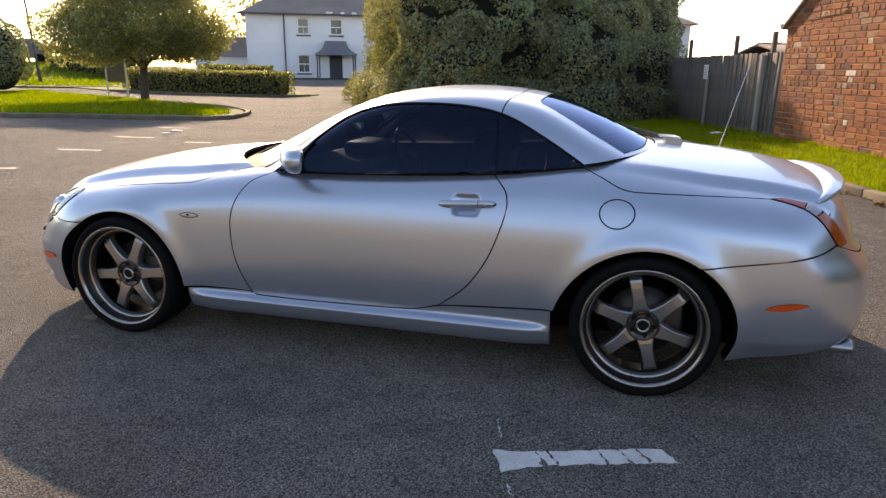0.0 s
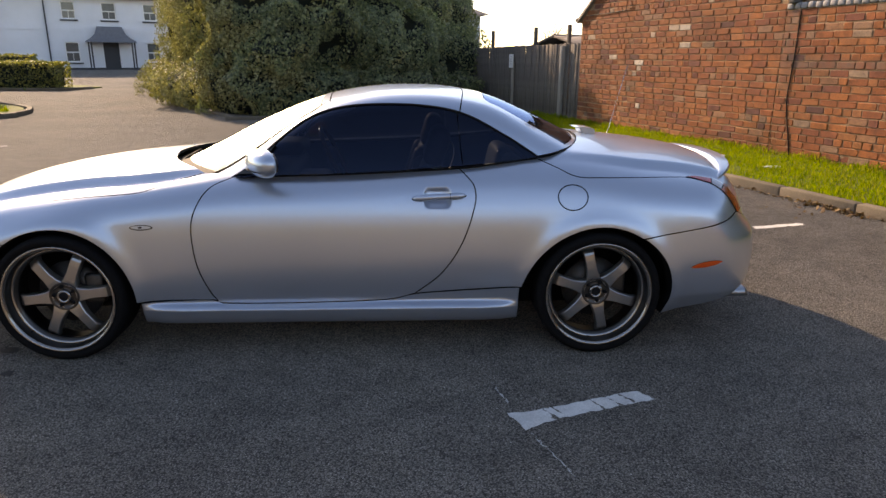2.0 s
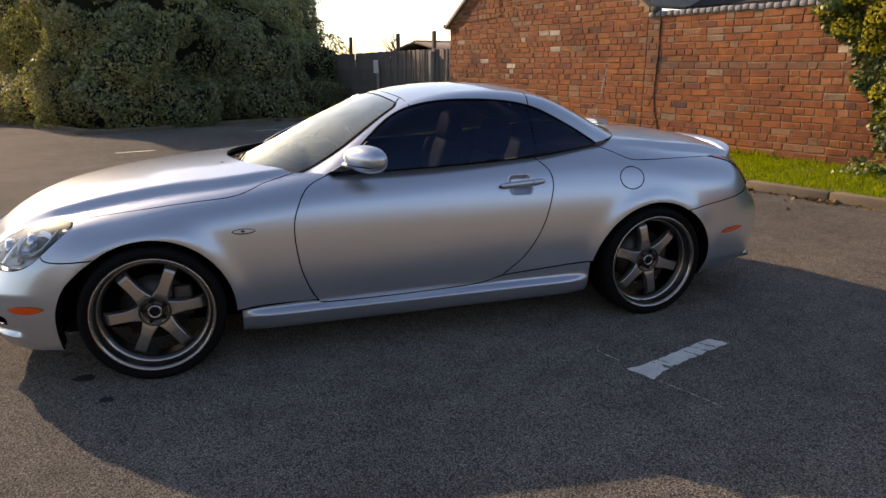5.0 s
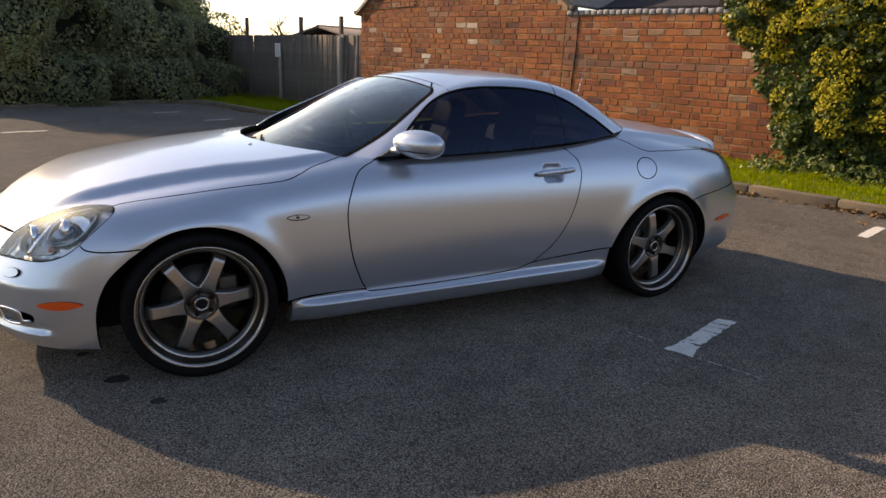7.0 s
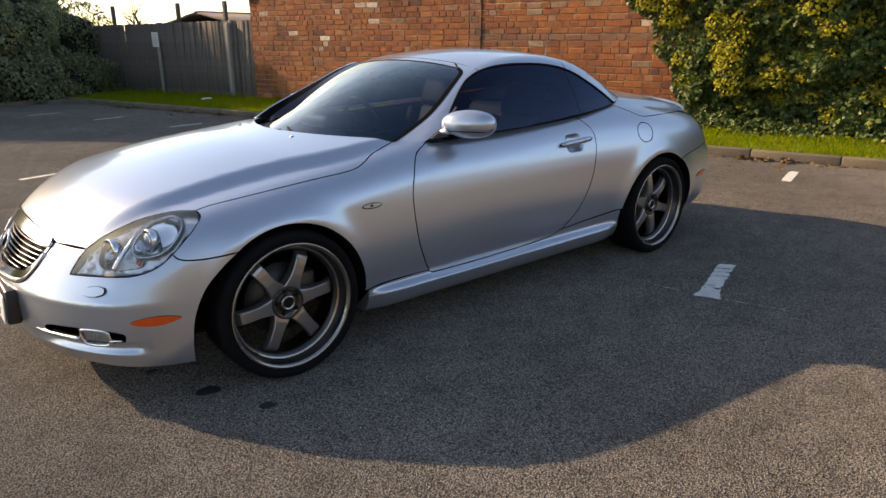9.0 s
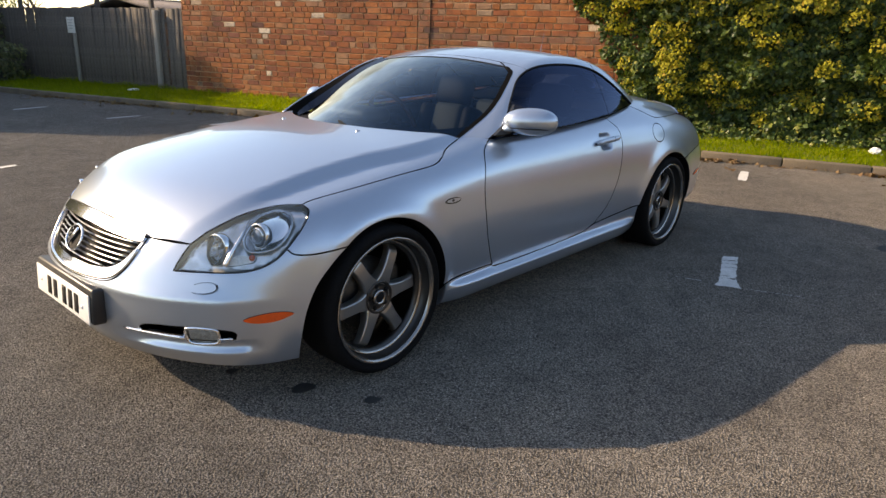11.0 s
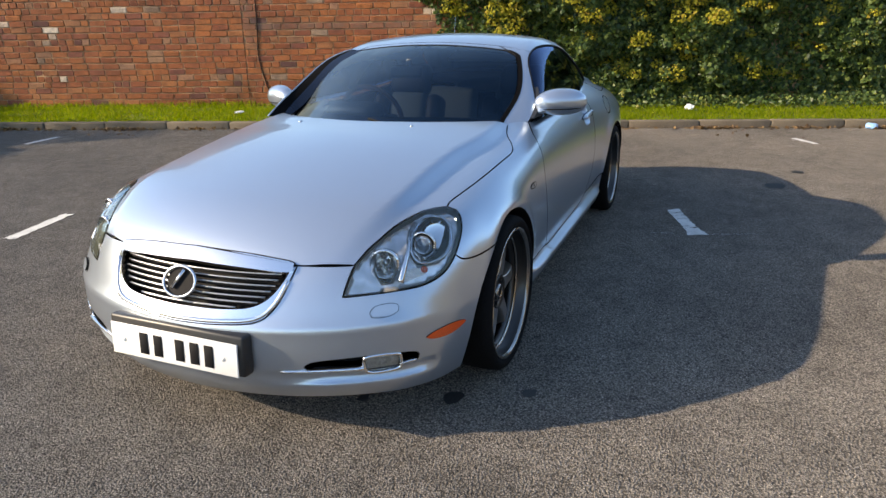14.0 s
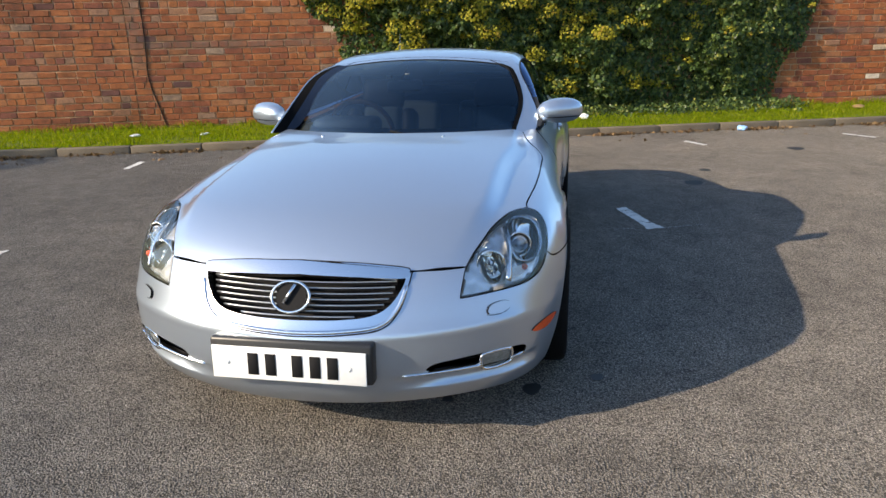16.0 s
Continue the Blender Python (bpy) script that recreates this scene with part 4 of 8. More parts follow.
ridge = ribbon("pillar_ridge", crest, inner, SEAL, car, "black ridge added beside the windscreen on the far pillar")
ribbon("ridge_back", outside, crest, PAINT, ridge, "silver outer face")
# opaque navy in place of glass, hiding the sunlit pillar behind it
ribbon("screen_edge", inner, glass_in, EDGE_GLASS, ridge, "opaque dark strip between the ridge and the glass")
tube("ridge_edge", even(crest), 0.0042, PAINT, ridge, sides=8)
split = [(0.612, -0.736, 0.930), (0.60, -0.68, 1.05), (0.590, -0.612, 1.176)]
for flip in (False, True):
    f1 = [q for q in win_top[:-3]] + [split[-1]]
    low1 = [(-0.482, -0.699, 0.868), (-0.38, -0.730, 0.878), (0.154, -0.746, 0.900), split[0]]
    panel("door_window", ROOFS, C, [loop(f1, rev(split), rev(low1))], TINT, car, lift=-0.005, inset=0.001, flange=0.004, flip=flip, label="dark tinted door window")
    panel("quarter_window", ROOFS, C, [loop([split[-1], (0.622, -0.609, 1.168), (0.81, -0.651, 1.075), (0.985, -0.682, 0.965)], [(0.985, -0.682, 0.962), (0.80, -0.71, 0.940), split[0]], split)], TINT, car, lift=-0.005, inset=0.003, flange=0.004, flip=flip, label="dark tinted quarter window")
    belt = on(SIDE, B, spline(rev(belt_door) + belt_rear[1:], 0.03), -0.001)
    tube("belt_seal", mirrored(belt) if flip else belt, 0.0055, GAP, car, sides=6)
    frame_run = on(ROOFS, C, spline(win_top, 0.03), -0.003)
    tube("window_seal", mirrored(frame_run) if flip else frame_run, 0.0055, GAP, car, sides=6)
    s = 1 if flip else -1
    # door handle in its scoop
    grip = on(SIDE, B, spline([(0.374, -0.80, 0.781), (0.40, -0.80, 0.783), (0.50, -0.80, 0.788), (0.59, -0.80, 0.793), (0.618, -0.80, 0.795)], 0.016), 0.016)
    grip[0] += (0, 0.012, 0)
    grip[-1] += (0, 0.012, 0)
    thick = [0.006, 0.012] + [0.0155] * (len(grip) - 4) + [0.0135, 0.007]
    hd = tube("door_handle", mirrored(grip) if flip else grip, thick, PAINT, door, sides=12, label="silver door handle over a scoop")
    cut = [(grip[-6] + np.array((0.0, 0.0155 * math.cos(a), 0.0155 * math.sin(a)))) for a in np.linspace(0, math.tau, 16, endpoint=False)]
    tube("lock_joint", mirrored(cut) if flip else cut, 0.0013, GAP, hd, sides=4, closed=True)
    foot = ring([(0.497 + 0.132 * math.cos(a), -0.80, 0.788 + 0.06 * 0.132 * math.cos(a) + 0.0195 * math.sin(a)) for a in np.linspace(0, math.tau, 24, endpoint=False)])
    for lo, hi in ((0.364, 0.418), (0.562, 0.632)):
        side = np.array([q for q in foot if lo < q[0] < hi])
        side = side[np.argsort(np.arctan2(side[:, 2] - side[:, 2].mean(), side[:, 0] - side[:, 0].mean()))]
        panel("handle_gasket", SIDE, B, [side], GAP, hd, h=0.012, inset=0.0, lift=0.0015, flange=0.0, flip=flip)
    # wing badge
    def oval_at(x, z, a_, b_, n=16):
        return ring([(x + a_ * math.cos(a), -0.83, z + b_ * math.sin(a)) for a in np.linspace(0, math.tau, n, endpoint=False)])

    wb = panel("wing_badge", SIDE, B, [oval_at(-0.898, 0.655, 0.056, 0.0165)], TRIM, car, h=0.01, lift=0.003, flange=0.006, flip=flip, label="small oval dark-rimmed wing badge")
    panel("badge_centre", SIDE, B, [oval_at(-0.898, 0.656, 0.051, 0.0118)], PAINT, wb, h=0.01, lift=0.0042, flange=0.004, flip=flip, label="silver centre")
    panel("badge_mark", SIDE, B, [oval_at(-0.902, 0.656, 0.012, 0.0085, 10)], TRIM, wb, h=0.008, lift=0.0054, flange=0.003, flip=flip)

    # door mirror: an egg cut flat behind, its outer end swept back
    turn_m = pose(-0.322, s * 0.812 + (0.045 if flip else 0), 0.960 - (0.018 if flip else 0.006), 0, 0, -s * 31)
    bm = bmesh.new()
    bmesh.ops.create_uvsphere(bm, u_segments=40, v_segments=26, radius=1.0, matrix=Matrix.Rotation(radians(90), 4, "X"))
    for v in bm.verts:
        x, y, z = v.co
        wide = abs(z)
        k = 1 - 0.16 * max(-z, 0) ** 2
        taper = 1 - 0.12 * max(y * -s, 0)
        back = 0.034 if x > 0 else 0.066
        sx = math.copysign(abs(x) ** (0.45 if x > 0 else 0.9), x)
        v.co = (back * sx * k * (1 - 0.10 * wide), 0.133 * math.copysign(abs(y) ** 0.85, y), 0.066 * math.copysign(abs(z) ** 0.86, z) * taper * (1 - 0.0 * wide))
    for f in bm.faces:
        f.smooth = True
    bmesh.ops.transform(bm, matrix=turn_m, verts=bm.verts)
    mir = part("door_mirror", bm, PAINT, car, "silver egg-shaped door mirror")
    bm = bmesh.new()
    oval = [bm.verts.new((0.0355, 0.112 * math.cos(a), 0.050 * math.copysign(abs(math.sin(a)) ** 0.8, math.sin(a)))) for a in np.linspace(0, math.tau, 36, endpoint=False)]
    bm.faces.new(oval)
    bmesh.ops.transform(bm, matrix=turn_m, verts=bm.verts)
    part("mirror_glass", bm, REFLECTOR_FLAT, mir, "mirror glass")
    seam = [turn_m @ Vector((0.0655 * math.cos(a) if math.cos(a) < 0 else 0.033 * math.cos(a) ** 0.45, 0.131 * math.copysign(abs(math.sin(a)) ** 0.9, math.sin(a)), -0.030)) * 1.0 for a in np.linspace(0, math.tau, 40, endpoint=False)]
    seam = [Vector((q[0], q[1], q[2])) for q in seam]
    seam = [turn_m @ (Vector((0.92, 0.90, 1)) * (turn_m.inverted() @ q)) for q in seam]
    tube("mirror_seam", seam, 0.0022, GAP, mir, sides=5, closed=True)
    sail = [(-0.470, 0.702, 0.888), (-0.385, 0.728, 0.893), (-0.285, 0.672, 1.022), (-0.335, 0.690, 0.985), (-0.400, 0.708, 0.930)]
    bm = bmesh.new()
    lo_, hi_ = ([bm.verts.new((x, s * (y + d), z)) for x, y, z in sail] for d in (-0.012, 0.012))
    bm.faces.new(lo_), bm.faces.new(hi_[::-1])
    for k in range(5):
        bm.faces.new((lo_[k], hi_[k], hi_[(k + 1) % 5], lo_[(k + 1) % 5]))
    bmesh.ops.recalc_face_normals(bm, faces=bm.faces)
    part("mirror_sail", bm, TRIM, mir, "black corner plate behind the mirror")
    stalk = [Vector((-0.395, s * 0.705, 0.915)), Vector((-0.375, s * 0.735, 0.918)), Vector((-0.350, s * 0.775, 0.925))]
    tube("mirror_foot", stalk, [0.034, 0.028, 0.024], PAINT, mir, sides=12, squash=0.6)

# cowl, washers, wipers, aerial, spoiler, shark fin, exhausts
cowl = panel("cowl", SIDE, B, [loop([tuple(q) for q in mirrored(hood_back)] + rev(hood_back)[1:], [hood_back[0], (-0.50, -0.60, 0.9)], [(-0.50, -0.60, 0.9), (-0.7, 0, 0.93), (-0.50, 0.60, 0.9)], [(-0.50, 0.60, 0.9), tuple(mirrored([hood_back[0]])[0])])], GAP, car, lift=-0.035, flange=0.0, label="black plastic cowl")
for y in (-0.285, 0.30):
    q = on(SIDE, B, [(-0.968, y, 0.9)], 0.004)[0]
    bm = bmesh.new()
    rounded(bm, (0.018, 0.012, 0.008), q - np.array((0, 0, 0.003)), 0.003, 2)
    part("washer_jet", bm, PAINT, car)
for y0, y1 in ((0.46, 0.02), (0.0, -0.50)):
    arm = on(ROOFS, C, spline([(-0.84, y0, 0.92), (-0.90, (y0 + y1) / 2, 0.92), (-0.87, y1, 0.92)], 0.03), 0.006)
    tube("wiper", arm, 0.006, GAP, car, sides=6, label="black wiper")
lip_front = curve([0.0, 0.2, 0.4, 0.5, 0.56, 0.60], [2.060, 2.050, 2.012, 1.980, 1.950, 1.925])
lip_depth = curve([0.0, 0.2, 0.4, 0.5, 0.56, 0.60], [0.085, 0.082, 0.072, 0.060, 0.040, 0.018])
lip_top = curve([0.0, 0.2, 0.4, 0.5, 0.56, 0.60], [0.914, 0.911, 0.898, 0.882, 0.866, 0.846])
bm = bmesh.new()
rows = []
for y in np.concatenate([np.linspace(-0.60, -0.42, 13)[:-1], np.linspace(-0.42, 0.42, 25), np.linspace(0.42, 0.60, 13)[1:]]):
    a = abs(y)
    x, d, z = float(lip_front(a)), float(lip_depth(a)), float(lip_top(a))
    rows.append([bm.verts.new(q) for q in ((x - 0.004, y, z - 0.034), (x, y, z - 0.010), (x + 0.006, y, z - 0.002), (x + 0.010, y, z), (x + 0.5 * d, y, z + 0.003), (x + d - 0.006, y, z + 0.002), (x + d, y, z - 0.004),
                                           (x + d, y, z - 0.012), (x + d - 0.014, y, z - 0.028), (x + 0.3 * d, y, z - 0.075))])
for a, b in zip(rows, rows[1:]):
    for k in range(len(a)):
        bm.faces.new((a[k], b[k], b[(k + 1) % len(a)], a[(k + 1) % len(a)])).smooth = True
bm.faces.new(rows[0]), bm.faces.new(rows[-1][::-1])
bmesh.ops.recalc_face_normals(bm, faces=bm.faces)
for e in bm.edges:
    e.smooth = e.calc_face_angle(0) < radians(40)
part("boot_spoiler", bm, PAINT, car, "slim silver lip spoiler on the boot")
bm = bmesh.new()
rows = [[bm.verts.new(q) for q in ((1.315, y * 1.0, 1.046), (1.345, y, 1.048), (1.40, y, 1.044), (1.43, y, 1.036), (1.435, y, 1.008), (1.36, y, 1.008), (1.345, y, 1.038))] for y in np.linspace(-0.07, 0.07, 5)]
for a, b in zip(rows, rows[1:]):
    for k in range(len(a)):
        bm.faces.new((a[k], b[k], b[(k + 1) % len(a)], a[(k + 1) % len(a)]))
bm.faces.new(rows[0]), bm.faces.new(rows[-1][::-1])
bmesh.ops.recalc_face_normals(bm, faces=bm.faces)
bmesh.ops.bevel(bm, geom=list(bm.edges), offset=0.003, segments=2, affect="EDGES", clamp_overlap=True)
part("roof_aerial_base", bm, PAINT, car, "flat silver wedge behind the rear window")
q = on(SIDE, B, [(1.690, 0.60, 0.95)])[0]
aerial = tube("aerial", [q, q + np.array((0.112, 0.0, 0.47))], [0.0020, 0.0010], CHROME, car, sides=6, label="thin telescopic aerial")
bm = bmesh.new()
lathe(bm, [(-0.012, 0.006), (0, 0.012)], 12)
bmesh.ops.transform(bm, matrix=Matrix.Translation(q) @ pose(0, 0, 0.006, -90), verts=bm.verts)
part("aerial_grommet", bm, GAP, aerial)
for y in (-0.58, 0.58):
    bm = bmesh.new()
    lathe(bm, [(0.0, 0.034), (-0.20, 0.039), (-0.215, 0.038), (-0.212, 0.033), (-0.02, 0.029), (-0.02, 0.001)], 28)
    bmesh.ops.transform(bm, matrix=pose(1.95, y, 0.222, 0, 0, 90) @ Matrix.Diagonal((1.25, 1, 0.8, 1)), verts=bm.verts)
    part("exhaust_tip", bm, LAMP_GREY, car, "dull chrome exhaust tip")

# underside and arch liners; black boxes added inside the hollow body stop light leaking through
bm = bmesh.new()
rounded(bm, (3.7, 1.02, 0.36), (0.05, 0, 0.31), 0.05, 1)
rounded(bm, (1.75, 1.52, 0.10), (0.0, 0, 0.190), 0.02, 1)
rounded(bm, (0.42, 1.0, 0.36), (-1.83, 0, 0.37), 0.05, 1)
rounded(bm, (0.30, 0.70, 0.24), (-1.885, 0, 0.34), 0.05, 1)
part("underside_block", bm, GAP, car)
for cx, cz, r in (ARCH_F, ARCH_R):
    for s in (-1, 1):
        bm = bmesh.new()
        a = [(cx + (r + 0.004) * math.cos(radians(t)), (r + 0.004) * math.sin(radians(t)) + cz) for t in np.linspace(-9, 189, 40)]
        lines = [[bm.verts.new((cx + (x - cx) * k, s * y, cz + (z - cz) * k)) for x, z in a] for y, k in ((0.79, 1.12), (0.60, 1.06), (0.52, 1.0))]
        for p_, q_ in zip(lines, lines[1:]):
            for k in range(len(a) - 1):
                bm.faces.new((p_[k], p_[k + 1], q_[k + 1], q_[k])).smooth = True
        bm.faces.new(lines[-1])
        part("arch_liner", bm, GAP, car)


# folded inner edges of the wheel arches
for dom, run in ((SIDE, arch_f_up), (NOSE, arch_f_low[:-1] + [(-1.697, -0.79, 0.180)]), (SIDE, arch_r_up), (TAIL, arch_r_back)):
    edge = on(dom, B, spline(run, 0.02), -0.006)
    for s in (-1, 1):
        bm = bmesh.new()
        a, b = ([bm.verts.new((x, s * (abs(y) - d), z)) for x, y, z in edge] for d in (0.0, 0.075))
        for k in range(len(a) - 1):
            bm.faces.new((a[k], a[k + 1], b[k + 1], b[k])).smooth = True
        part("arch_edge", bm, GAP, car)


# wheels
def wheel(x, y, s, steer=0.0, turn=0.0, lip=0.264, tyre_r=0.311):
    """A wheel with its tyre: s is -1 on the car's left."""
    hub = new("wheel")
    hub.parent = car
    hub["label"] = "grey six-spoke alloy wheel with a low-profile tyre"
    hub.matrix_basis = Matrix.Translation((x, 0, tyre_r - 0.001)) @ pose(0, y, 0, 0, 0, steer) @ (Matrix() if s < 0 else pose(0, 0, 0, 0, 0, 180))
    bm = bmesh.new()
    w = 0.115
    lathe(bm, [(-w + 0.008, lip - 0.004), (-w + 0.001, lip + 0.010), (-w - 0.006, lip + 0.020), (-w + 0.002, tyre_r - 0.012), (-w + 0.014, tyre_r - 0.003), (-w + 0.035, tyre_r), (w - 0.035, tyre_r), (w - 0.014, tyre_r - 0.003), (w, tyre_r - 0.015), (w, lip)], 96, sharp=80)
    part("tyre", bm, RUBBER, hub, "black low-profile tyre")
    bm = bmesh.new()
    lathe(bm, [(-w + 0.010, lip - 0.001), (-w + 0.002, lip + 0.002), (-w - 0.001, lip - 0.004), (-w + 0.003, lip - 0.012), (-w + 0.012, lip - 0.016)], 96, sharp=60)
    part("rim_lip", bm, RIM_LIP, hub)
    bm = bmesh.new()
    lathe(bm, [(-w + 0.012, lip - 0.016), (-w + 0.056, lip - 0.022), (-w + 0.064, lip - 0.036), (-w + 0.072, lip - 0.044), (-w + 0.085, lip - 0.044), (-w + 0.10, lip - 0.036), (0.06, lip - 0.036), (w, lip)], 96, sharp=40)
    part("rim_barrel", bm, BARREL, hub, "grey stepped rim")
    bm = bmesh.new()
    lathe(bm, [(-w + 0.054, lip - 0.0215), (-w + 0.050, lip - 0.0235), (-w + 0.049, lip - 0.028), (-w + 0.056, lip - 0.034)], 96, sharp=60)
    part("rim_step", bm, RIM_LIP, hub)
    for k in range(6):
        bm = bmesh.new()
        base = turn + k * 60
        secs = []
        for r, half_w, yf, depth in ((0.055, 0.036, -0.050, 0.05), (0.085, 0.0275, -0.056, 0.045), (0.12, 0.0225, -0.058, 0.04), (0.165, 0.0225, -0.057, 0.036), (0.192, 0.0235, -0.054, 0.034), (0.203, 0.024, -0.049, 0.034), (0.222, 0.025, -0.025, 0.03)):
            sec = []
            for px_, d in ((-1, depth), (-1, 0.006), (-0.82, 0.0), (0.82, 0.0), (1, 0.006), (1, depth)):
                sec.append(bm.verts.new((px_ * half_w * 1.14, yf + d, r)))
            secs.append(sec)
        for a, b in zip(secs, secs[1:]):
            for i in range(5):
                bm.faces.new((a[i], a[i + 1], b[i + 1], b[i])).smooth = i not in (2,)
        bm.faces.new(secs[-1])
        for e in bm.edges:
            e.smooth = e.calc_face_angle(0) < radians(28)
        bmesh.ops.recalc_face_normals(bm, faces=bm.faces)
        bmesh.ops.transform(bm, matrix=pose(0, 0, 0, 0, base, 0), verts=bm.verts)
        part("spoke", bm, RIM, hub)
    bm = bmesh.new()
    lathe(bm, [(-0.03, 0.072), (-0.056, 0.070), (-0.060, 0.066), (-0.050, 0.058), (-0.044, 0.036), (-0.048, 0.034)], 48)
    part("hub_ring", bm, BARREL, hub)
    for k in range(5):
        bm = bmesh.new()
        lathe(bm, [(-0.053, 0.001), (-0.053, 0.0095), (-0.04, 0.010)], 10)
        a = radians(turn + 36 + 72 * k)
        bmesh.ops.translate(bm, vec=(0.049 * math.sin(a), 0, 0.049 * math.cos(a)), verts=bm.verts)
        part("wheel_nut", bm, GAP, hub)
    bm = bmesh.new()
    lathe(bm, [(-0.059, 0.001), (-0.060, 0.022), (-0.063, 0.024), (-0.063, 0.030), (-0.056, 0.034), (-0.04, 0.035)], 32)
    part("centre_cap", bm, RIM_LIP, hub)
    bm = bmesh.new()
    lathe(bm, [(-0.0615, 0.001), (-0.0605, 0.021)], 24)
    part("cap_badge", bm, GAP, hub)
    bm = bmesh.new()
    lathe(bm, [(0.02, 0.02), (0.02, 0.152), (0.045, 0.152), (0.045, 0.02)], 48)
    part("brake_disc", bm, DISC, hub)
    bm = bmesh.new()
    rounded(bm, (0.09, 0.06, 0.15), (0.12, 0.03, 0.02), 0.015, 2)
    part("brake_caliper", bm, DISC, hub)
    bm = bmesh.new()
    lathe(bm, [(-w + 0.05, 0.001), (-w + 0.035, 0.004), (-w + 0.03, 0.0045)], 8)
    bmesh.ops.transform(bm, matrix=pose(0, 0, 0, 0, turn + 200, 0) @ pose(0, 0, lip - 0.03), verts=bm.verts)
    part("valve", bm, GAP, hub)
    return hub


wheel(WHEEL_F, -0.752, -1, 0.0, 24.0)
wheel(WHEEL_R, -0.760, -1, 0.0, -13.0)
wheel(WHEEL_F, 0.758, 1, 0.0, 10.0)
wheel(WHEEL_R, 0.768, 1, 0.0, 40.0)

# cabin inside
bm = bmesh.new()
rounded(bm, (1.9, 1.30, 0.04), (0.25, 0, 0.32), 0.01, 1)
part("cabin_floor", bm, GAP, car)
bm = bmesh.new()
rounded(bm, (0.36, 1.12, 0.16), (-0.46, 0, 0.775), 0.07, 4, Matrix.Rotation(radians(8), 4, "Y"))
rounded(bm, (0.30, 0.34, 0.36), (-0.25, 0, 0.60), 0.05, 3)
rounded(bm, (0.22, 0.36, 0.09), (-0.40, 0.36, 0.885), 0.04, 3)
part("dashboard", bm, DASH, car, "grey dashboard")
bm = bmesh.new()
rounded(bm, (0.06, 1.28, 0.5), (1.02, 0, 0.62), 0.02, 2)
rounded(bm, (0.5, 1.2, 0.3), (0.80, 0, 0.5), 0.05, 2)
part("rear_bulkhead", bm, DARK_LEATHER, car)


def seat(y, skin):
    top = new("seat")
    top.parent = car
    top["label"] = "leather front seat with a headrest"
    lean = Matrix.Rotation(radians(18), 4, "Y")
    for name, size, at, bev, m, sk in (("cushion", (0.50, 0.48, 0.16), (0.12, y, 0.44), 0.06, Matrix.Rotation(radians(-8), 4, "Y"), skin),
                                       ("backrest", (0.12, 0.27, 0.52), (0.41, y, 0.665), 0.05, lean, skin),
                                       ("bolster", (0.17, 0.10, 0.50), (0.40, y - 0.19, 0.65), 0.045, lean, DARK_LEATHER),
                                       ("bolster", (0.17, 0.10, 0.50), (0.40, y + 0.19, 0.65), 0.045, lean, DARK_LEATHER),
                                       ("headrest", (0.11, 0.29, 0.21), (0.50, y, 0.985), 0.052, lean, DARK_LEATHER)):
        bm = bmesh.new()
        rounded(bm, size, at, bev, 4, m)
        part(name, bm, sk, top)


seat(0.385, LEATHER)
seat(-0.385, LEATHER)
for y in (0.30, -0.30):
    bm = bmesh.new()
    rounded(bm, (0.12, 0.46, 0.42), (0.90, y, 0.70), 0.05, 4, Matrix.Rotation(radians(14), 4, "Y"))
    part("rear_backrest", bm, LEATHER, car, "pale grey leather rear backrest")
hoop = [Vector((-0.12, 0.36, 0.83)) + Matrix.Rotation(radians(-25), 3, "Y") @ Vector((0, 0.185 * math.cos(a), 0.185 * math.sin(a))) for a in np.linspace(0, math.tau, 40, endpoint=False)]
wheel_rim = tube("steering_wheel", hoop, 0.015, WOOD, car, closed=True, label="steering wheel with a wooden rim")
bm = bmesh.new()
rounded(bm, (0.06, 0.17, 0.12), (-0.13, 0.36, 0.82), 0.03, 3, Matrix.Rotation(radians(-25), 4, "Y"))
for dy, dz in ((0.1, 0.0), (-0.1, 0.0), (0, -0.1)):
    rounded(bm, (0.02, 0.13 if dy else 0.04, 0.035 if dy else 0.13), (-0.125, 0.36 + dy, 0.82 + dz), 0.008, 1, Matrix.Rotation(radians(-25), 4, "Y"))
part("steering_boss", bm, DARK_LEATHER, wheel_rim)
bm = bmesh.new()
rounded(bm, (0.035, 0.21, 0.062), (-0.31, 0.045, 1.090), 0.016, 3, Matrix.Rotation(radians(12), 4, "Y") @ Matrix.Rotation(radians(-12), 4, "Z"))
rounded(bm, (0.02, 0.03, 0.06), (-0.30, 0.03, 1.128), 0.006, 1)
part("rear_view_mirror", bm, DASH, car, "grey rear-view mirror")
for y in (-0.36, 0.36):
    bm = bmesh.new()
    rounded(bm, (0.17, 0.40, 0.02), (0.0, y * 0.86, 1.165), 0.008, 2, Matrix.Rotation(radians(-14), 4, "Y"))
    part("sun_visor", bm, LAMP_GREY, car)


# ---- the place: materials ----
def nodes_of(name, rough=0.8):
    m = bpy.data.materials.new(name)
    m.use_nodes = True
    n, l = m.node_tree.nodes, m.node_tree.links
    b = n["Principled BSDF"]
    b.inputs["Roughness"].default_value = rough
    return m, n, l, b


def ramp(n, stops):
    r = n.new("ShaderNodeValToRGB")
    e = r.color_ramp.elements
    e[0].position, e[0].color = stops[0][0], (*stops[0][1], 1)
    e[1].position, e[1].color = stops[-1][0], (*stops[-1][1], 1)
    for p, c in stops[1:-1]:
        x = e.new(p)
        x.color = (*c, 1)
    return r


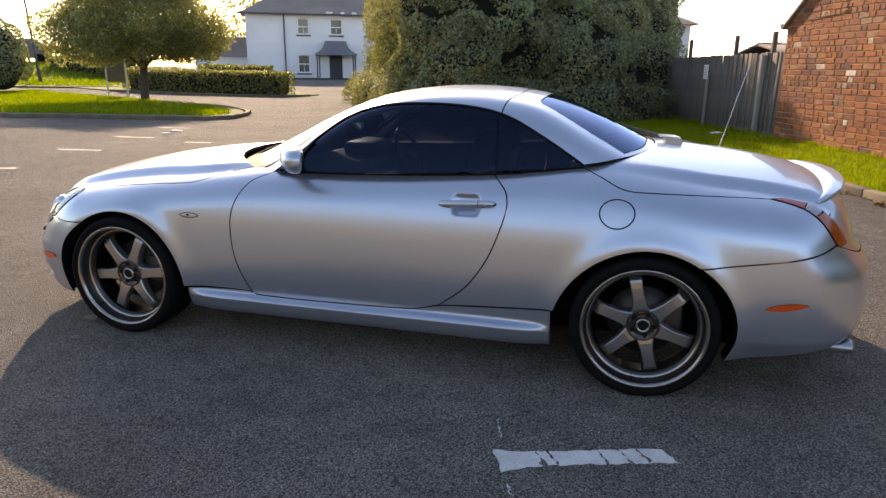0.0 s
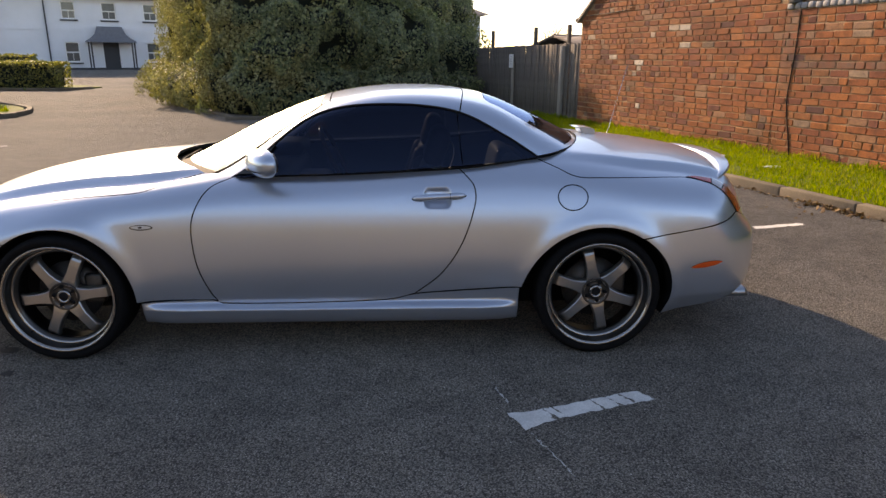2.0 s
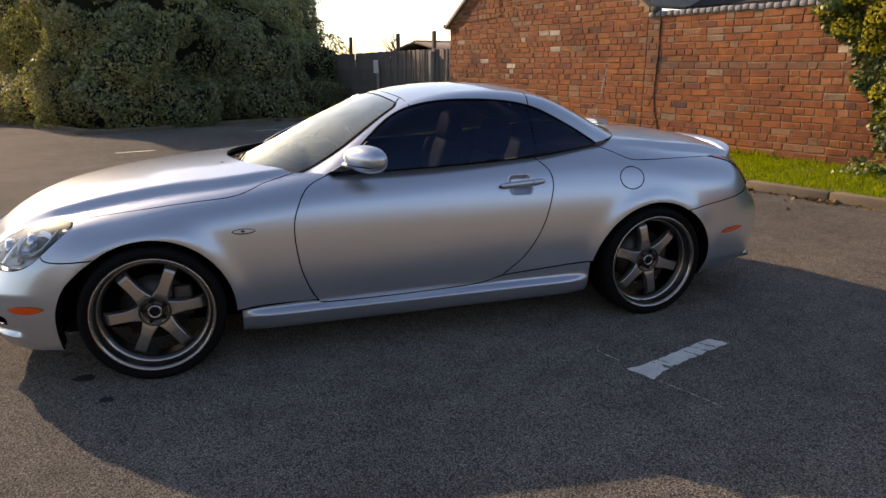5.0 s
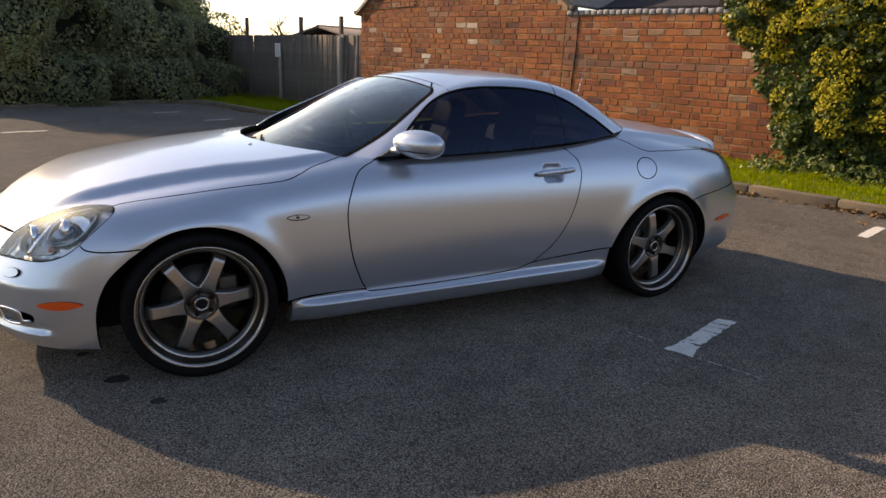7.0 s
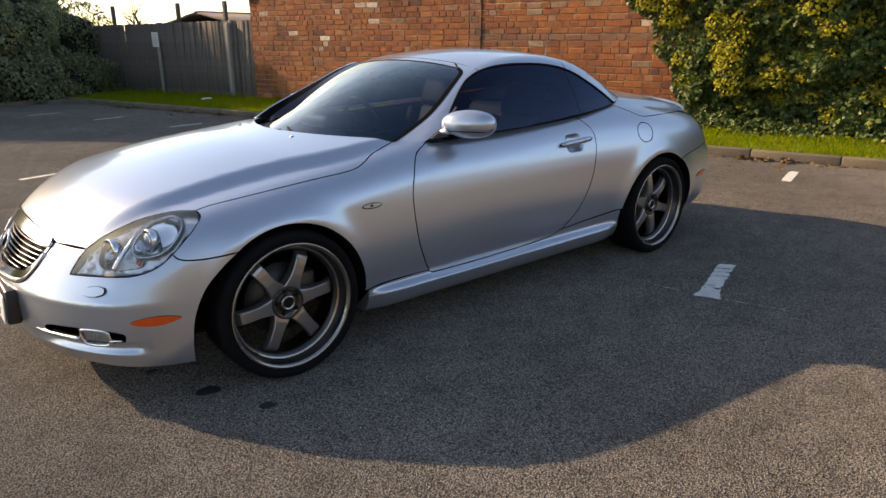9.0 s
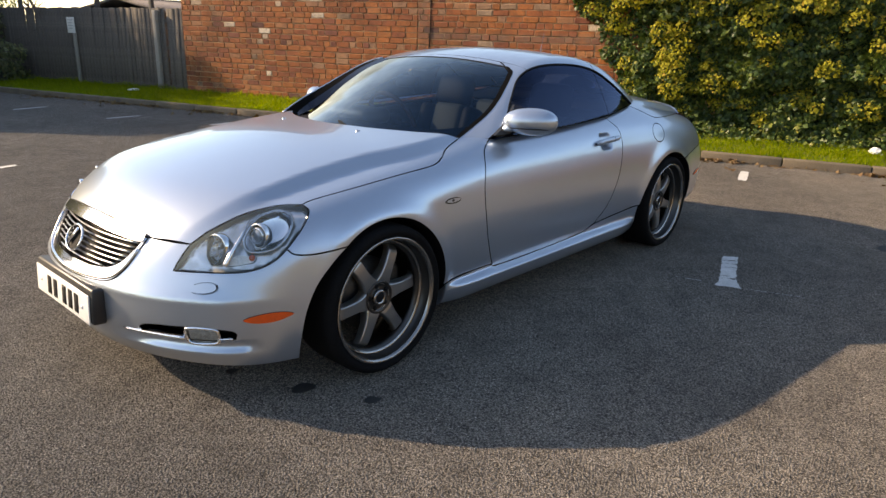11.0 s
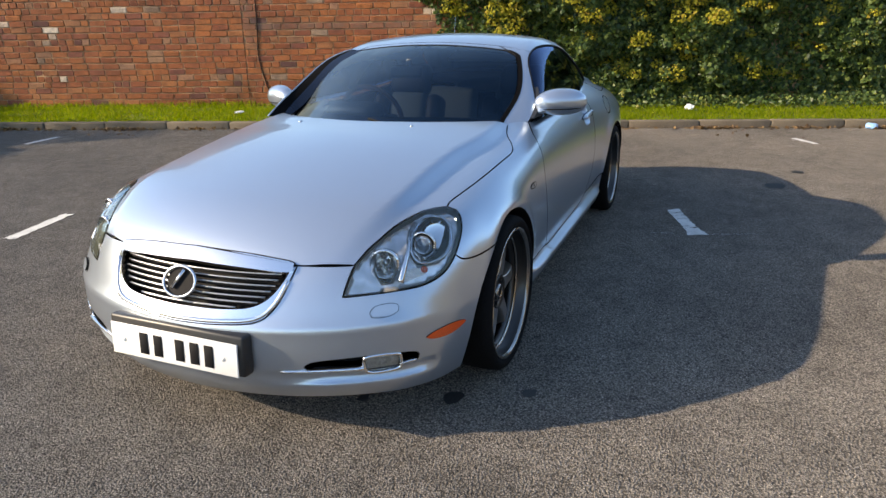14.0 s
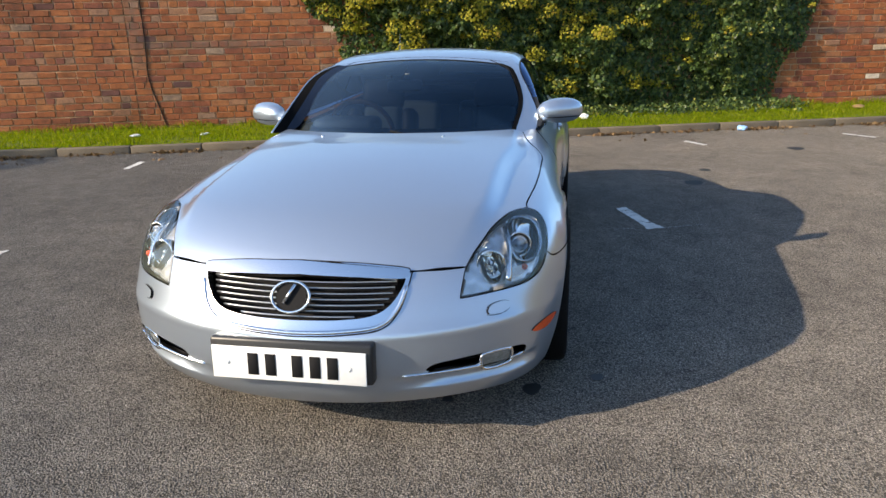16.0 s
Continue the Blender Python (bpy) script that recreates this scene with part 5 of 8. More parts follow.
def noise_of(n, l, vec, scale, detail=5.0, rough=0.6):
    t = n.new("ShaderNodeTexNoise")
    t.inputs["Scale"].default_value, t.inputs["Detail"].default_value, t.inputs["Roughness"].default_value = scale, detail, rough
    l.new(vec, t.inputs["Vector"])
    return t.outputs["Fac"]


def blend(n, l, kind, fac, a, b):
    m = n.new("ShaderNodeMix")
    m.data_type, m.blend_type = "RGBA", kind
    if isinstance(fac, float):
        m.inputs["Factor"].default_value = fac
    else:
        l.new(fac, m.inputs["Factor"])
    for s, v in ((6, a), (7, b)):
        if isinstance(v, tuple):
            m.inputs[s].default_value = (*v, 1)
        else:
            l.new(v, m.inputs[s])
    return m.outputs[2]


def asphalt_material():
    m, n, l, b = nodes_of("worn_asphalt", 0.86)
    pos = n.new("ShaderNodeNewGeometry").outputs["Position"]
    vor = n.new("ShaderNodeTexVoronoi")
    vor.inputs["Scale"].default_value = 150.0
    l.new(pos, vor.inputs["Vector"])
    chips = ramp(n, [(0.0, (0.035, 0.031, 0.027)), (0.12, (0.120, 0.106, 0.091)), (0.30, (0.222, 0.197, 0.169)), (0.78, (0.318, 0.283, 0.243)), (0.95, (0.44, 0.390, 0.335)), (1.0, (0.74, 0.67, 0.59))])
    l.new(vor.outputs["Color"], chips.inputs[0])
    deep = n.new("ShaderNodeMapRange")
    deep.inputs["From Min"].default_value, deep.inputs["From Max"].default_value = 0.30, 0.72
    deep.inputs["To Min"].default_value, deep.inputs["To Max"].default_value = 1.06, 0.34
    l.new(vor.outputs["Distance"], deep.inputs["Value"])
    c = blend(n, l, "MULTIPLY", 1.0, chips.outputs[0], deep.outputs[0])
    # hollows where the binder has worn out between the stones
    pits = ramp(n, [(0.33, (0.44, 0.44, 0.44)), (0.45, (1.05, 1.05, 1.05)), (0.66, (1.32, 1.31, 1.30))])
    holes_ = noise_of(n, l, pos, 140.0, 3.0, 0.55)
    l.new(holes_, pits.inputs[0])
    c = blend(n, l, "MULTIPLY", 1.0, c, pits.outputs[0])
    worn = ramp(n, [(0.30, (0.72, 0.72, 0.73)), (0.55, (1.0, 1.0, 1.0)), (0.78, (1.28, 1.25, 1.20))])
    l.new(noise_of(n, l, pos, 0.55, 6.0), worn.inputs[0])
    c = blend(n, l, "MULTIPLY", 1.0, c, worn.outputs[0])
    patch = ramp(n, [(0.32, (0.80, 0.80, 0.80)), (0.6, (1.08, 1.08, 1.08))])
    l.new(noise_of(n, l, pos, 5.5, 4.0), patch.inputs[0])
    c = blend(n, l, "MULTIPLY", 1.0, c, patch.outputs[0])
    l.new(c, b.inputs["Base Color"])
    b.inputs["Diffuse Roughness"].default_value, b.inputs["Specular IOR Level"].default_value = 1.0, 0.25
    hgt = n.new("ShaderNodeMath")
    hgt.operation = "SUBTRACT"
    hgt.inputs[0].default_value = 0.6
    l.new(vor.outputs["Distance"], hgt.inputs[1])
    mix = n.new("ShaderNodeMath")
    mix.operation = "MULTIPLY_ADD"
    mix.inputs[1].default_value = 0.8
    l.new(holes_, mix.inputs[0]), l.new(hgt.outputs[0], mix.inputs[2])
    bp = n.new("ShaderNodeBump")
    bp.inputs["Strength"].default_value, bp.inputs["Distance"].default_value = 1.0, 0.011
    l.new(mix.outputs[0], bp.inputs["Height"]), l.new(bp.outputs[0], b.inputs["Normal"])
    return m


def brick_material(single):
    m, n, l, b = nodes_of("brick_faces" if single else "brick_field", 0.88)
    rnd = n.new("ShaderNodeObjectInfo").outputs["Random"] if single else n.new("ShaderNodeNewGeometry").outputs["Random Per Island"]
    pos = n.new("ShaderNodeNewGeometry").outputs["Position"]
    tone = ramp(n, [(0.0, (0.105, 0.040, 0.034)), (0.035, (0.185, 0.054, 0.034)), (0.12, (0.235, 0.064, 0.026)), (0.50, (0.280, 0.080, 0.026)), (0.78, (0.325, 0.101, 0.030)), (0.90, (0.310, 0.116, 0.047)), (0.955, (0.285, 0.140, 0.082)), (0.982, (0.235, 0.142, 0.094)), (0.990, (0.40, 0.27, 0.19)), (1.0, (0.60, 0.50, 0.41))])
    l.new(rnd, tone.inputs[0])
    soot = ramp(n, [(0.36, (1.12, 1.14, 1.08)), (0.50, (1, 1, 1)), (0.62, (0.66, 0.66, 0.66)), (0.78, (0.42, 0.44, 0.45))])
    l.new(noise_of(n, l, pos, 0.9, 7.0, 0.65), soot.inputs[0])
    c = blend(n, l, "MULTIPLY", 0.9, tone.outputs[0], soot.outputs[0])
    grain = ramp(n, [(0.28, (0.55, 0.55, 0.55)), (0.5, (1, 1, 1)), (0.72, (1.35, 1.30, 1.22))])
    l.new(noise_of(n, l, pos, 38.0, 8.0, 0.75), grain.inputs[0])
    c = blend(n, l, "MULTIPLY", 1.0, c, grain.outputs[0])
    blotch = ramp(n, [(0.32, (0.58, 0.55, 0.54)), (0.52, (1, 1, 1)), (0.70, (1.18, 1.12, 1.05))])
    l.new(noise_of(n, l, pos, 9.0, 6.0, 0.7), blotch.inputs[0])
    c = blend(n, l, "MULTIPLY", 1.0, c, blotch.outputs[0])
    lime = ramp(n, [(0.64, (0, 0, 0)), (0.76, (0.5, 0.5, 0.5))])
    l.new(noise_of(n, l, pos, 3.1, 8.0, 0.75), lime.inputs[0])
    c = blend(n, l, "MIX", lime.outputs[0], c, (0.34, 0.24, 0.18))
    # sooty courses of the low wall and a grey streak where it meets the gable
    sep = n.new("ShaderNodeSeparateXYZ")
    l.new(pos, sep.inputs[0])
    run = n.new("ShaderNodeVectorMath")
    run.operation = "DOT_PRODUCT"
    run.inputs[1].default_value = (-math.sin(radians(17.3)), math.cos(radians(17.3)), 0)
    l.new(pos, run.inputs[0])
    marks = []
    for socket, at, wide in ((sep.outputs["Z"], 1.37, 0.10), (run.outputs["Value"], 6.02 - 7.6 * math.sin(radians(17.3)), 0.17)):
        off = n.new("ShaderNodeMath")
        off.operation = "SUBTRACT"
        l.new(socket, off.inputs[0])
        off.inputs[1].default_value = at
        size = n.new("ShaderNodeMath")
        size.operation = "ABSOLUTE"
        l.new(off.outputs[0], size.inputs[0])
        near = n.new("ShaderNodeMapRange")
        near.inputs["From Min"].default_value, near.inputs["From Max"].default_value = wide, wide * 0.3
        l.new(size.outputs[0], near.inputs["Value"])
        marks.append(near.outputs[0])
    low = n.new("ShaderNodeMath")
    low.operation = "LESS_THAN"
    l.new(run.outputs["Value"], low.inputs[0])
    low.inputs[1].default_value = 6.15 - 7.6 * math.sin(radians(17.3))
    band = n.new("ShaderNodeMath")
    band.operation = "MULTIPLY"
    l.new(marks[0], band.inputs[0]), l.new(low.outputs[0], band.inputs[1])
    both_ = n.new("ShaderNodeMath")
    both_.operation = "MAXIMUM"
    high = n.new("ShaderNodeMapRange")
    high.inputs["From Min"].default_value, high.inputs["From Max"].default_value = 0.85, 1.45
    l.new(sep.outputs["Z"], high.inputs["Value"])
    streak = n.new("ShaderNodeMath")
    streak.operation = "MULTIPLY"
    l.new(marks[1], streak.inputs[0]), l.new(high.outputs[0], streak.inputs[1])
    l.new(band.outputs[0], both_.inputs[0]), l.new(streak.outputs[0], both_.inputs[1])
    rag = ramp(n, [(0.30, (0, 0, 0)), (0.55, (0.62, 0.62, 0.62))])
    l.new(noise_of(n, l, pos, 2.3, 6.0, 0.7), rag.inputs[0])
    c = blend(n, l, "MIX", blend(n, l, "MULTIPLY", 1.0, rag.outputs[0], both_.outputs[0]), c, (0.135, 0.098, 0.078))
    l.new(c, b.inputs["Base Color"])
    bp = n.new("ShaderNodeBump")
    bp.inputs["Strength"].default_value, bp.inputs["Distance"].default_value = 0.7, 0.008
    l.new(noise_of(n, l, pos, 55.0, 6.0, 0.7), bp.inputs["Height"]), l.new(bp.outputs[0], b.inputs["Normal"])
    return m


def leaf_material(name, stops, gloss=0.45, through=0.35, shine=0.35):
    """Leaves: each takes its own tone; some light passes through."""
    m, n, l, b = nodes_of(name, gloss)
    r = ramp(n, stops)
    l.new(n.new("ShaderNodeNewGeometry").outputs["Random Per Island"], r.inputs[0])
    l.new(r.outputs[0], b.inputs["Base Color"])
    b.inputs["Specular IOR Level"].default_value = shine
    tr, mx = n.new("ShaderNodeBsdfTranslucent"), n.new("ShaderNodeMixShader")
    warm = blend(n, l, "MULTIPLY", 1.0, r.outputs[0], (1.25, 1.3, 0.55))
    l.new(warm, tr.inputs["Color"])
    mx.inputs[0].default_value = through
    l.new(b.outputs[0], mx.inputs[1]), l.new(tr.outputs[0], mx.inputs[2])
    l.new(mx.outputs[0], n["Material Output"].inputs["Surface"])
    return m


ASPHALT = asphalt_material()
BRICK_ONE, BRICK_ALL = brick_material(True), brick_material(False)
MORTAR = mat("lime_mortar", (0.350, 0.215, 0.125), 0.95, bump=0.8, scale=70, spread=0.35, wide=0.4, wide_scale=1.2)
KERB = mat("kerb_concrete", (0.135, 0.107, 0.076), 0.9, bump=0.4, scale=90, spread=0.2, wide=0.3, wide_scale=2.2)
LINE = mat("worn_line_paint", (0.58, 0.57, 0.54), 0.75, bump=0.3, scale=150, spread=0.2, wide=0.18, wide_scale=9)
SOIL = mat("turf_soil", (0.085, 0.11, 0.012), 0.95, bump=0.8, scale=45, spread=0.4, wide=0.3, wide_scale=1.4)
FENCE_WOOD = mat("weathered_boards", (0.128, 0.110, 0.096), 0.9, bump=0.5, scale=35, spread=0.35, wide=0.3, wide_scale=2.0)
POST = mat("concrete_post", (0.30, 0.28, 0.25), 0.9, bump=0.3, scale=80, spread=0.2, wide=0.15)
DARK_POST = mat("dark_post", (0.07, 0.065, 0.06), 0.8, spread=0.2, scale=40)
COPING = mat("blue_grey_coping", (0.23, 0.225, 0.23), 0.7, bump=0.4, scale=60, spread=0.25, wide=0.2)
SLATE = mat("dark_slate", (0.03, 0.03, 0.034), 0.9, spec=0.15, bump=0.3, scale=30, spread=0.3, wide=0.2)
IVY = leaf_material("ivy_leaf", [(0.0, (0.022, 0.042, 0.016)), (0.45, (0.046, 0.082, 0.024)), (0.75, (0.085, 0.130, 0.032)), (0.93, (0.16, 0.190, 0.042)), (1.0, (0.26, 0.24, 0.06))], 0.42, 0.22, 0.28)
IVY_GOLD = leaf_material("young_ivy_leaf", [(0.0, (0.16, 0.16, 0.022)), (0.4, (0.29, 0.27, 0.030)), (0.8, (0.38, 0.34, 0.042)), (1.0, (0.36, 0.24, 0.05))], 0.6, 0.3, 0.15)
SHRUB = leaf_material("evergreen_leaf", [(0.0, (0.085, 0.112, 0.070)), (0.6, (0.180, 0.220, 0.128)), (1.0, (0.33, 0.34, 0.20))], 0.5, 0.42)
# lit copy of the evergreen leaf: sunlight put into its colour
SHRUB_SUNLIT = leaf_material("sunlit_evergreen_leaf", [(0.0, (0.13, 0.13, 0.06)), (0.6, (0.26, 0.25, 0.12)), (1.0, (0.42, 0.39, 0.22))], 0.55, 0.35)
TREE_LEAF = leaf_material("tree_leaf", [(0.0, (0.15, 0.15, 0.085)), (0.6, (0.27, 0.265, 0.14)), (1.0, (0.42, 0.38, 0.20))], 0.55, 0.58)
HEDGE_LEAF = leaf_material("hedge_leaf", [(0.0, (0.08, 0.09, 0.035)), (0.6, (0.19, 0.19, 0.07)), (1.0, (0.38, 0.34, 0.13))], 0.5, 0.45)
GRASS = leaf_material("grass_blade", [(0.0, (0.085, 0.135, 0.005)), (0.5, (0.17, 0.235, 0.007)), (0.85, (0.26, 0.31, 0.014)), (1.0, (0.33, 0.30, 0.05))], 0.6, 0.5, 0.12)
DEAD = leaf_material("dead_leaf", [(0.0, (0.06, 0.035, 0.02)), (0.5, (0.15, 0.085, 0.04)), (1.0, (0.28, 0.18, 0.09))], 0.8, 0.15)
# near-black filler that stands in for the shade deep among leaves
CORE = mat("foliage_shade", (0.012, 0.016, 0.009), 1.0, spread=0.4, scale=6)
BARK = mat("bark", (0.085, 0.065, 0.05), 0.95, bump=0.8, scale=30, spread=0.35, wide=0.2)
RENDERED = mat("white_render", (0.66, 0.68, 0.72), 0.85, bump=0.1, scale=20, spread=0.04, wide=0.10, wide_scale=0.5)
ROOF_TILE = mat("brown_roof_tile", (0.21, 0.175, 0.155), 0.85, bump=0.4, scale=14, spread=0.25, wide=0.2, wide_scale=0.6)
PANE_FAR = mat("far_window_pane", (0.09, 0.10, 0.11), 0.12, spread=0.2, scale=3)
FRAME_WHITE = mat("white_frame", (0.75, 0.75, 0.74), 0.5)
SILL_DARK = mat("dark_sill", (0.035, 0.037, 0.045), 0.6)
LEAD = mat("grey_lead", (0.14, 0.145, 0.16), 0.55, spread=0.15, scale=6)
PAPER = mat("litter_paper", (0.72, 0.72, 0.70), 0.8, spread=0.1, scale=30)
BLUE_BAG = mat("blue_plastic", (0.25, 0.45, 0.72), 0.4, spread=0.2, scale=40)
DARK_CAR = mat("dark_grey_paint", (0.06, 0.065, 0.08), 0.3, 0.4, 0.8)
OIL = mat("oil_stain", (0.022, 0.022, 0.022), 0.55, spread=0.3, scale=60)
SIGN = mat("grey_sign", (0.45, 0.46, 0.47), 0.6, spread=0.1, scale=12)
BOARD = mat("board_back", (0.16, 0.15, 0.14), 0.8, spread=0.2, scale=12)


# ---- ground ----
def step01(x):
    x = np.clip(x, 0, 1)
    return x * x * (3 - 2 * x)


def ground_z(x, y):
    r, b = np.hypot(x, y), np.degrees(np.arctan2(-np.asarray(x, float), np.asarray(y, float)))
    far = 0.42 * step01((r - 30) / 20) * step01((b + 20) / 30)
    return far + 0.9 * step01((r - 44) / 9) * step01((b - 36) / 10)


def from_arrays(name, verts, faces, material, parent=None, smooth=False):
    me = bpy.data.meshes.new(name)
    me.from_pydata(np.asarray(verts).tolist(), [], np.asarray(faces).tolist())
    if smooth:
        me.polygons.foreach_set("use_smooth", [True] * len(me.polygons))
    return part(name, me, material, parent)


ax = np.concatenate([-np.geomspace(900, 70, 14), np.arange(-60, 61, 4), np.geomspace(70, 900, 14)])
gx, gy = np.meshgrid(ax, ax, indexing="ij")
n_ = len(ax)
idx = np.arange(n_ * n_).reshape(n_, n_)
quads = np.stack([idx[:-1, :-1], idx[1:, :-1], idx[1:, 1:], idx[:-1, 1:]], -1).reshape(-1, 4)
ground = from_arrays("ground", np.stack([gx, gy, ground_z(gx, gy)], -1).reshape(-1, 3), quads, ASPHALT, smooth=True)
tagged(ground, "worn grey asphalt of the car park", "ground", kind="structure")

# unseen stand-in walls that close the place behind the camera: they hide the bright horizon and warm the car's
# reflections
bm = bmesh.new()
for size, at in (((90, 0.4, 5.6), (-4, -24, 2.8)), ((0.4, 22, 2.2), (-44, -13, 1.1)), ((0.4, 26, 5.0), (38, -11, 2.5))):
    bmesh.ops.create_cube(bm, size=1.0, matrix=Matrix.Translation(at) @ Matrix.Diagonal((*size, 1)))
tagged(part("reflection_wall", bm, mat("tan_stand_in", (0.130, 0.100, 0.036), 0.95, spread=0.2, scale=6, wide=0.25, wide_scale=0.3), None), "plain tan stand-in wall, unseen, that tints the car's reflections", "wall", kind="structure")

WALLF = pose(7.6, 0, 0, 0, 0, 17.3)     # local y runs along the wall, local -x faces the car park


def at_wall(x, s, z=0.0):
    return WALLF @ Vector((x, s, z))


def thing_box(name, pieces, material, parent=None, m=None, bevel=0.0, label=""):
    """One mesh of boxes: (size, place)."""
    bm = bmesh.new()
    for size, place in pieces:
        rounded(bm, size, place, bevel, 2)
    if m is not None:
        bmesh.ops.transform(bm, matrix=m, verts=bm.verts)
    return part(name, bm, material, parent, label)


# painted bay lines, worn and cracked
rng = np.random.default_rng(7)


def bay_line(a, b, width, skew=0.0, worn=0.35, plates=1, flare=0.0):
    """A painted line from a to b: ragged plates of paint with cracks between them."""
    a, b = np.array(a, float), np.array(b, float)
    d = b - a
    length = np.linalg.norm(d)
    d /= length
    nrm = np.array([-d[1], d[0]])
    cuts = np.concatenate([[0], np.sort(rng.uniform(0.06, 0.94, plates - 1)), [1]]) * length
    root = tagged(new("bay_line"), "worn white painted bay line on the asphalt", "road marking", "bay lines")
    for u0, u1 in zip(cuts, cuts[1:]):
        k, rows_ = 7, max(3, int((u1 - u0) / 0.03))
        tilt_ = rng.uniform(-0.02, 0.02)
        verts, faces = [], []
        for i in range(rows_ + 1):
            f_ = i / rows_
            lo, hi = -width / 2 + abs(rng.normal(0, 0.004 + 0.006 * worn)), width / 2 - abs(rng.normal(0, 0.004 + 0.010 * worn))
            for j in range(k):
                q = (lo + (hi - lo) * j / (k - 1)) * (1 + flare * max(0.0, 1 - (u0 + (u1 - u0) * f_) / 0.16))
                p_ = u0 + 0.003 + (u1 - u0 - 0.006) * f_ + tilt_ * q / width + (rng.normal(0, 0.004 + 0.008 * worn * (i in (0, rows_)) * (u0 == 0 or u1 == length)) if i in (0, rows_) else 0) + skew * q
                w_ = a + d * p_ + nrm * q
                verts.append((w_[0], w_[1], float(ground_z(w_[0], w_[1])) + 0.0035))
        for i in range(rows_):
            for j in range(k - 1):
                faces.append((i * k + j, (i + 1) * k + j, (i + 1) * k + j + 1, i * k + j + 1))
        me = bpy.data.meshes.new("paint_plate")
        me.from_pydata(verts, [], faces)
        part("paint_plate", me, LINE, root)
    return root


bay_line((0.780, -1.508), (1.392, -1.313), 0.102, -0.25, plates=6, flare=0.6)
for a, b, w in (((4.21, -0.44), (4.78, -0.28), 0.10), ((4.82, -2.62), (5.19, -2.41), 0.09), ((5.56, -4.88), (5.94, -4.61), 0.09), ((3.39, 1.62), (3.91, 1.75), 0.09), ((2.78, 4.11), (3.26, 4.21), 0.09),
                ((2.02, 6.45), (2.59, 6.56), 0.09), ((1.14, 7.94), (1.70, 8.04), 0.09), ((0.45, 9.82), (1.02, 10.02), 0.09), ((-0.27, 11.44), (0.28, 11.61), 0.09),
                ((-0.84, 2.80), (-0.22, 2.98), 0.10), ((-1.47, 4.62), (-1.01, 4.76), 0.09), ((-2.67, 8.18), (-2.10, 8.37), 0.09), ((-7.4, 3.35), (-6.72, 3.6), 0.09), ((-7.92, 5.49), (-7.13, 5.60), 0.09),
                ((-8.53, 7.55), (-7.68, 7.6), 0.09), ((-6.63, 7.15), (-6.13, 7.2), 0.09), ((-9.11, 9.6), (-8.27, 9.64), 0.09)):
    bay_line(a, b, w, worn=0.6)
for a, b in (((0.83, -1.60), (0.935, -1.885)), ((0.735, -1.225), (0.775, -1.36)), ((-0.85, 2.90), (-0.72, 2.53))):
    bay_line(a, b, 0.014, worn=0.5, plates=5)

# oil spots: thin irregular stains
for (x, y, r) in ((-1.66, -0.74, 0.045), (-1.78, -0.42, 0.03), (-1.52, -1.0, 0.025), (2.45, -2.05, 0.09), (3.1, -2.3, 0.08), (4.6, -3.6, 0.10)):
    k = 18
    rr = r * (1 + 0.45 * rng.normal(size=k).cumsum() / 4)
    rr = np.clip(rr, 0.4 * r, 1.8 * r)
    pts = [(x + rr[i] * math.cos(i * math.tau / k), y + 0.8 * rr[i] * math.sin(i * math.tau / k), 0.0035) for i in range(k)]
    o = from_arrays("oil_stain", pts + [(p[0], p[1], -0.001) for p in pts], [list(range(k))], OIL)
    tagged(o, "small black oil stain on the asphalt", "stain", "oil stains")

# ---- kerbs and turf along the wall ----
KX = -2.167
kerb = tagged(new("kerb_wall"), "grey concrete kerb along the grass strip", "kerb", kind="structure")
bm = bmesh.new()
rounded(bm, (0.125, 0.905, 0.20), (0, 0, 0), 0.014, 2)
kmesh = bpy.data.meshes.new("kerb_stone")
bm.to_mesh(kmesh)
bm.free()
kmesh.materials.append(KERB)
for i in range(40):
    o = new("kerb_stone", kmesh)
    o.parent = kerb
    o.matrix_basis = WALLF @ pose(KX + 0.0625 + rng.normal(0, 0.003), -14 + 0.915 * i, 0.0 + rng.normal(0, 0.003), 0, rng.normal(0, 0.4), rng.normal(0, 0.15))
kerb_b = tagged(new("kerb_shrubs"), "grey concrete kerb in front of the evergreen shrubs", "kerb", kind="structure")
run = spline([tuple(at_wall(KX + 0.06, 14.6 + 7.9 * 0))[:2] + (0,), (0.1, 14.0, 0), (-3.2, 12.0, 0), (-4.0, 12.6, 0), (-6.4, 16.9, 0), (-9.1, 22.4, 0), (-11.4, 28.2, 0)], 0.915)
for p, q in zip(run, run[1:]):
    o = new("kerb_stone", kmesh)
    o.parent = kerb_b
    o.matrix_basis = Matrix.Translation(((p[0] + q[0]) / 2, (p[1] + q[1]) / 2, -0.02)) @ pose(0, 0, 0, 0, 0, math.degrees(math.atan2(-(q[0] - p[0]), q[1] - p[1])))

turf = thing_box("turf", [((2.06, 33, 0.14), (KX + 0.125 + 1.03, 2.5, 0.012))], SOIL)
turf.matrix_world = WALLF
tagged(turf, "grass strip between kerb and wall", "grass", kind="structure")


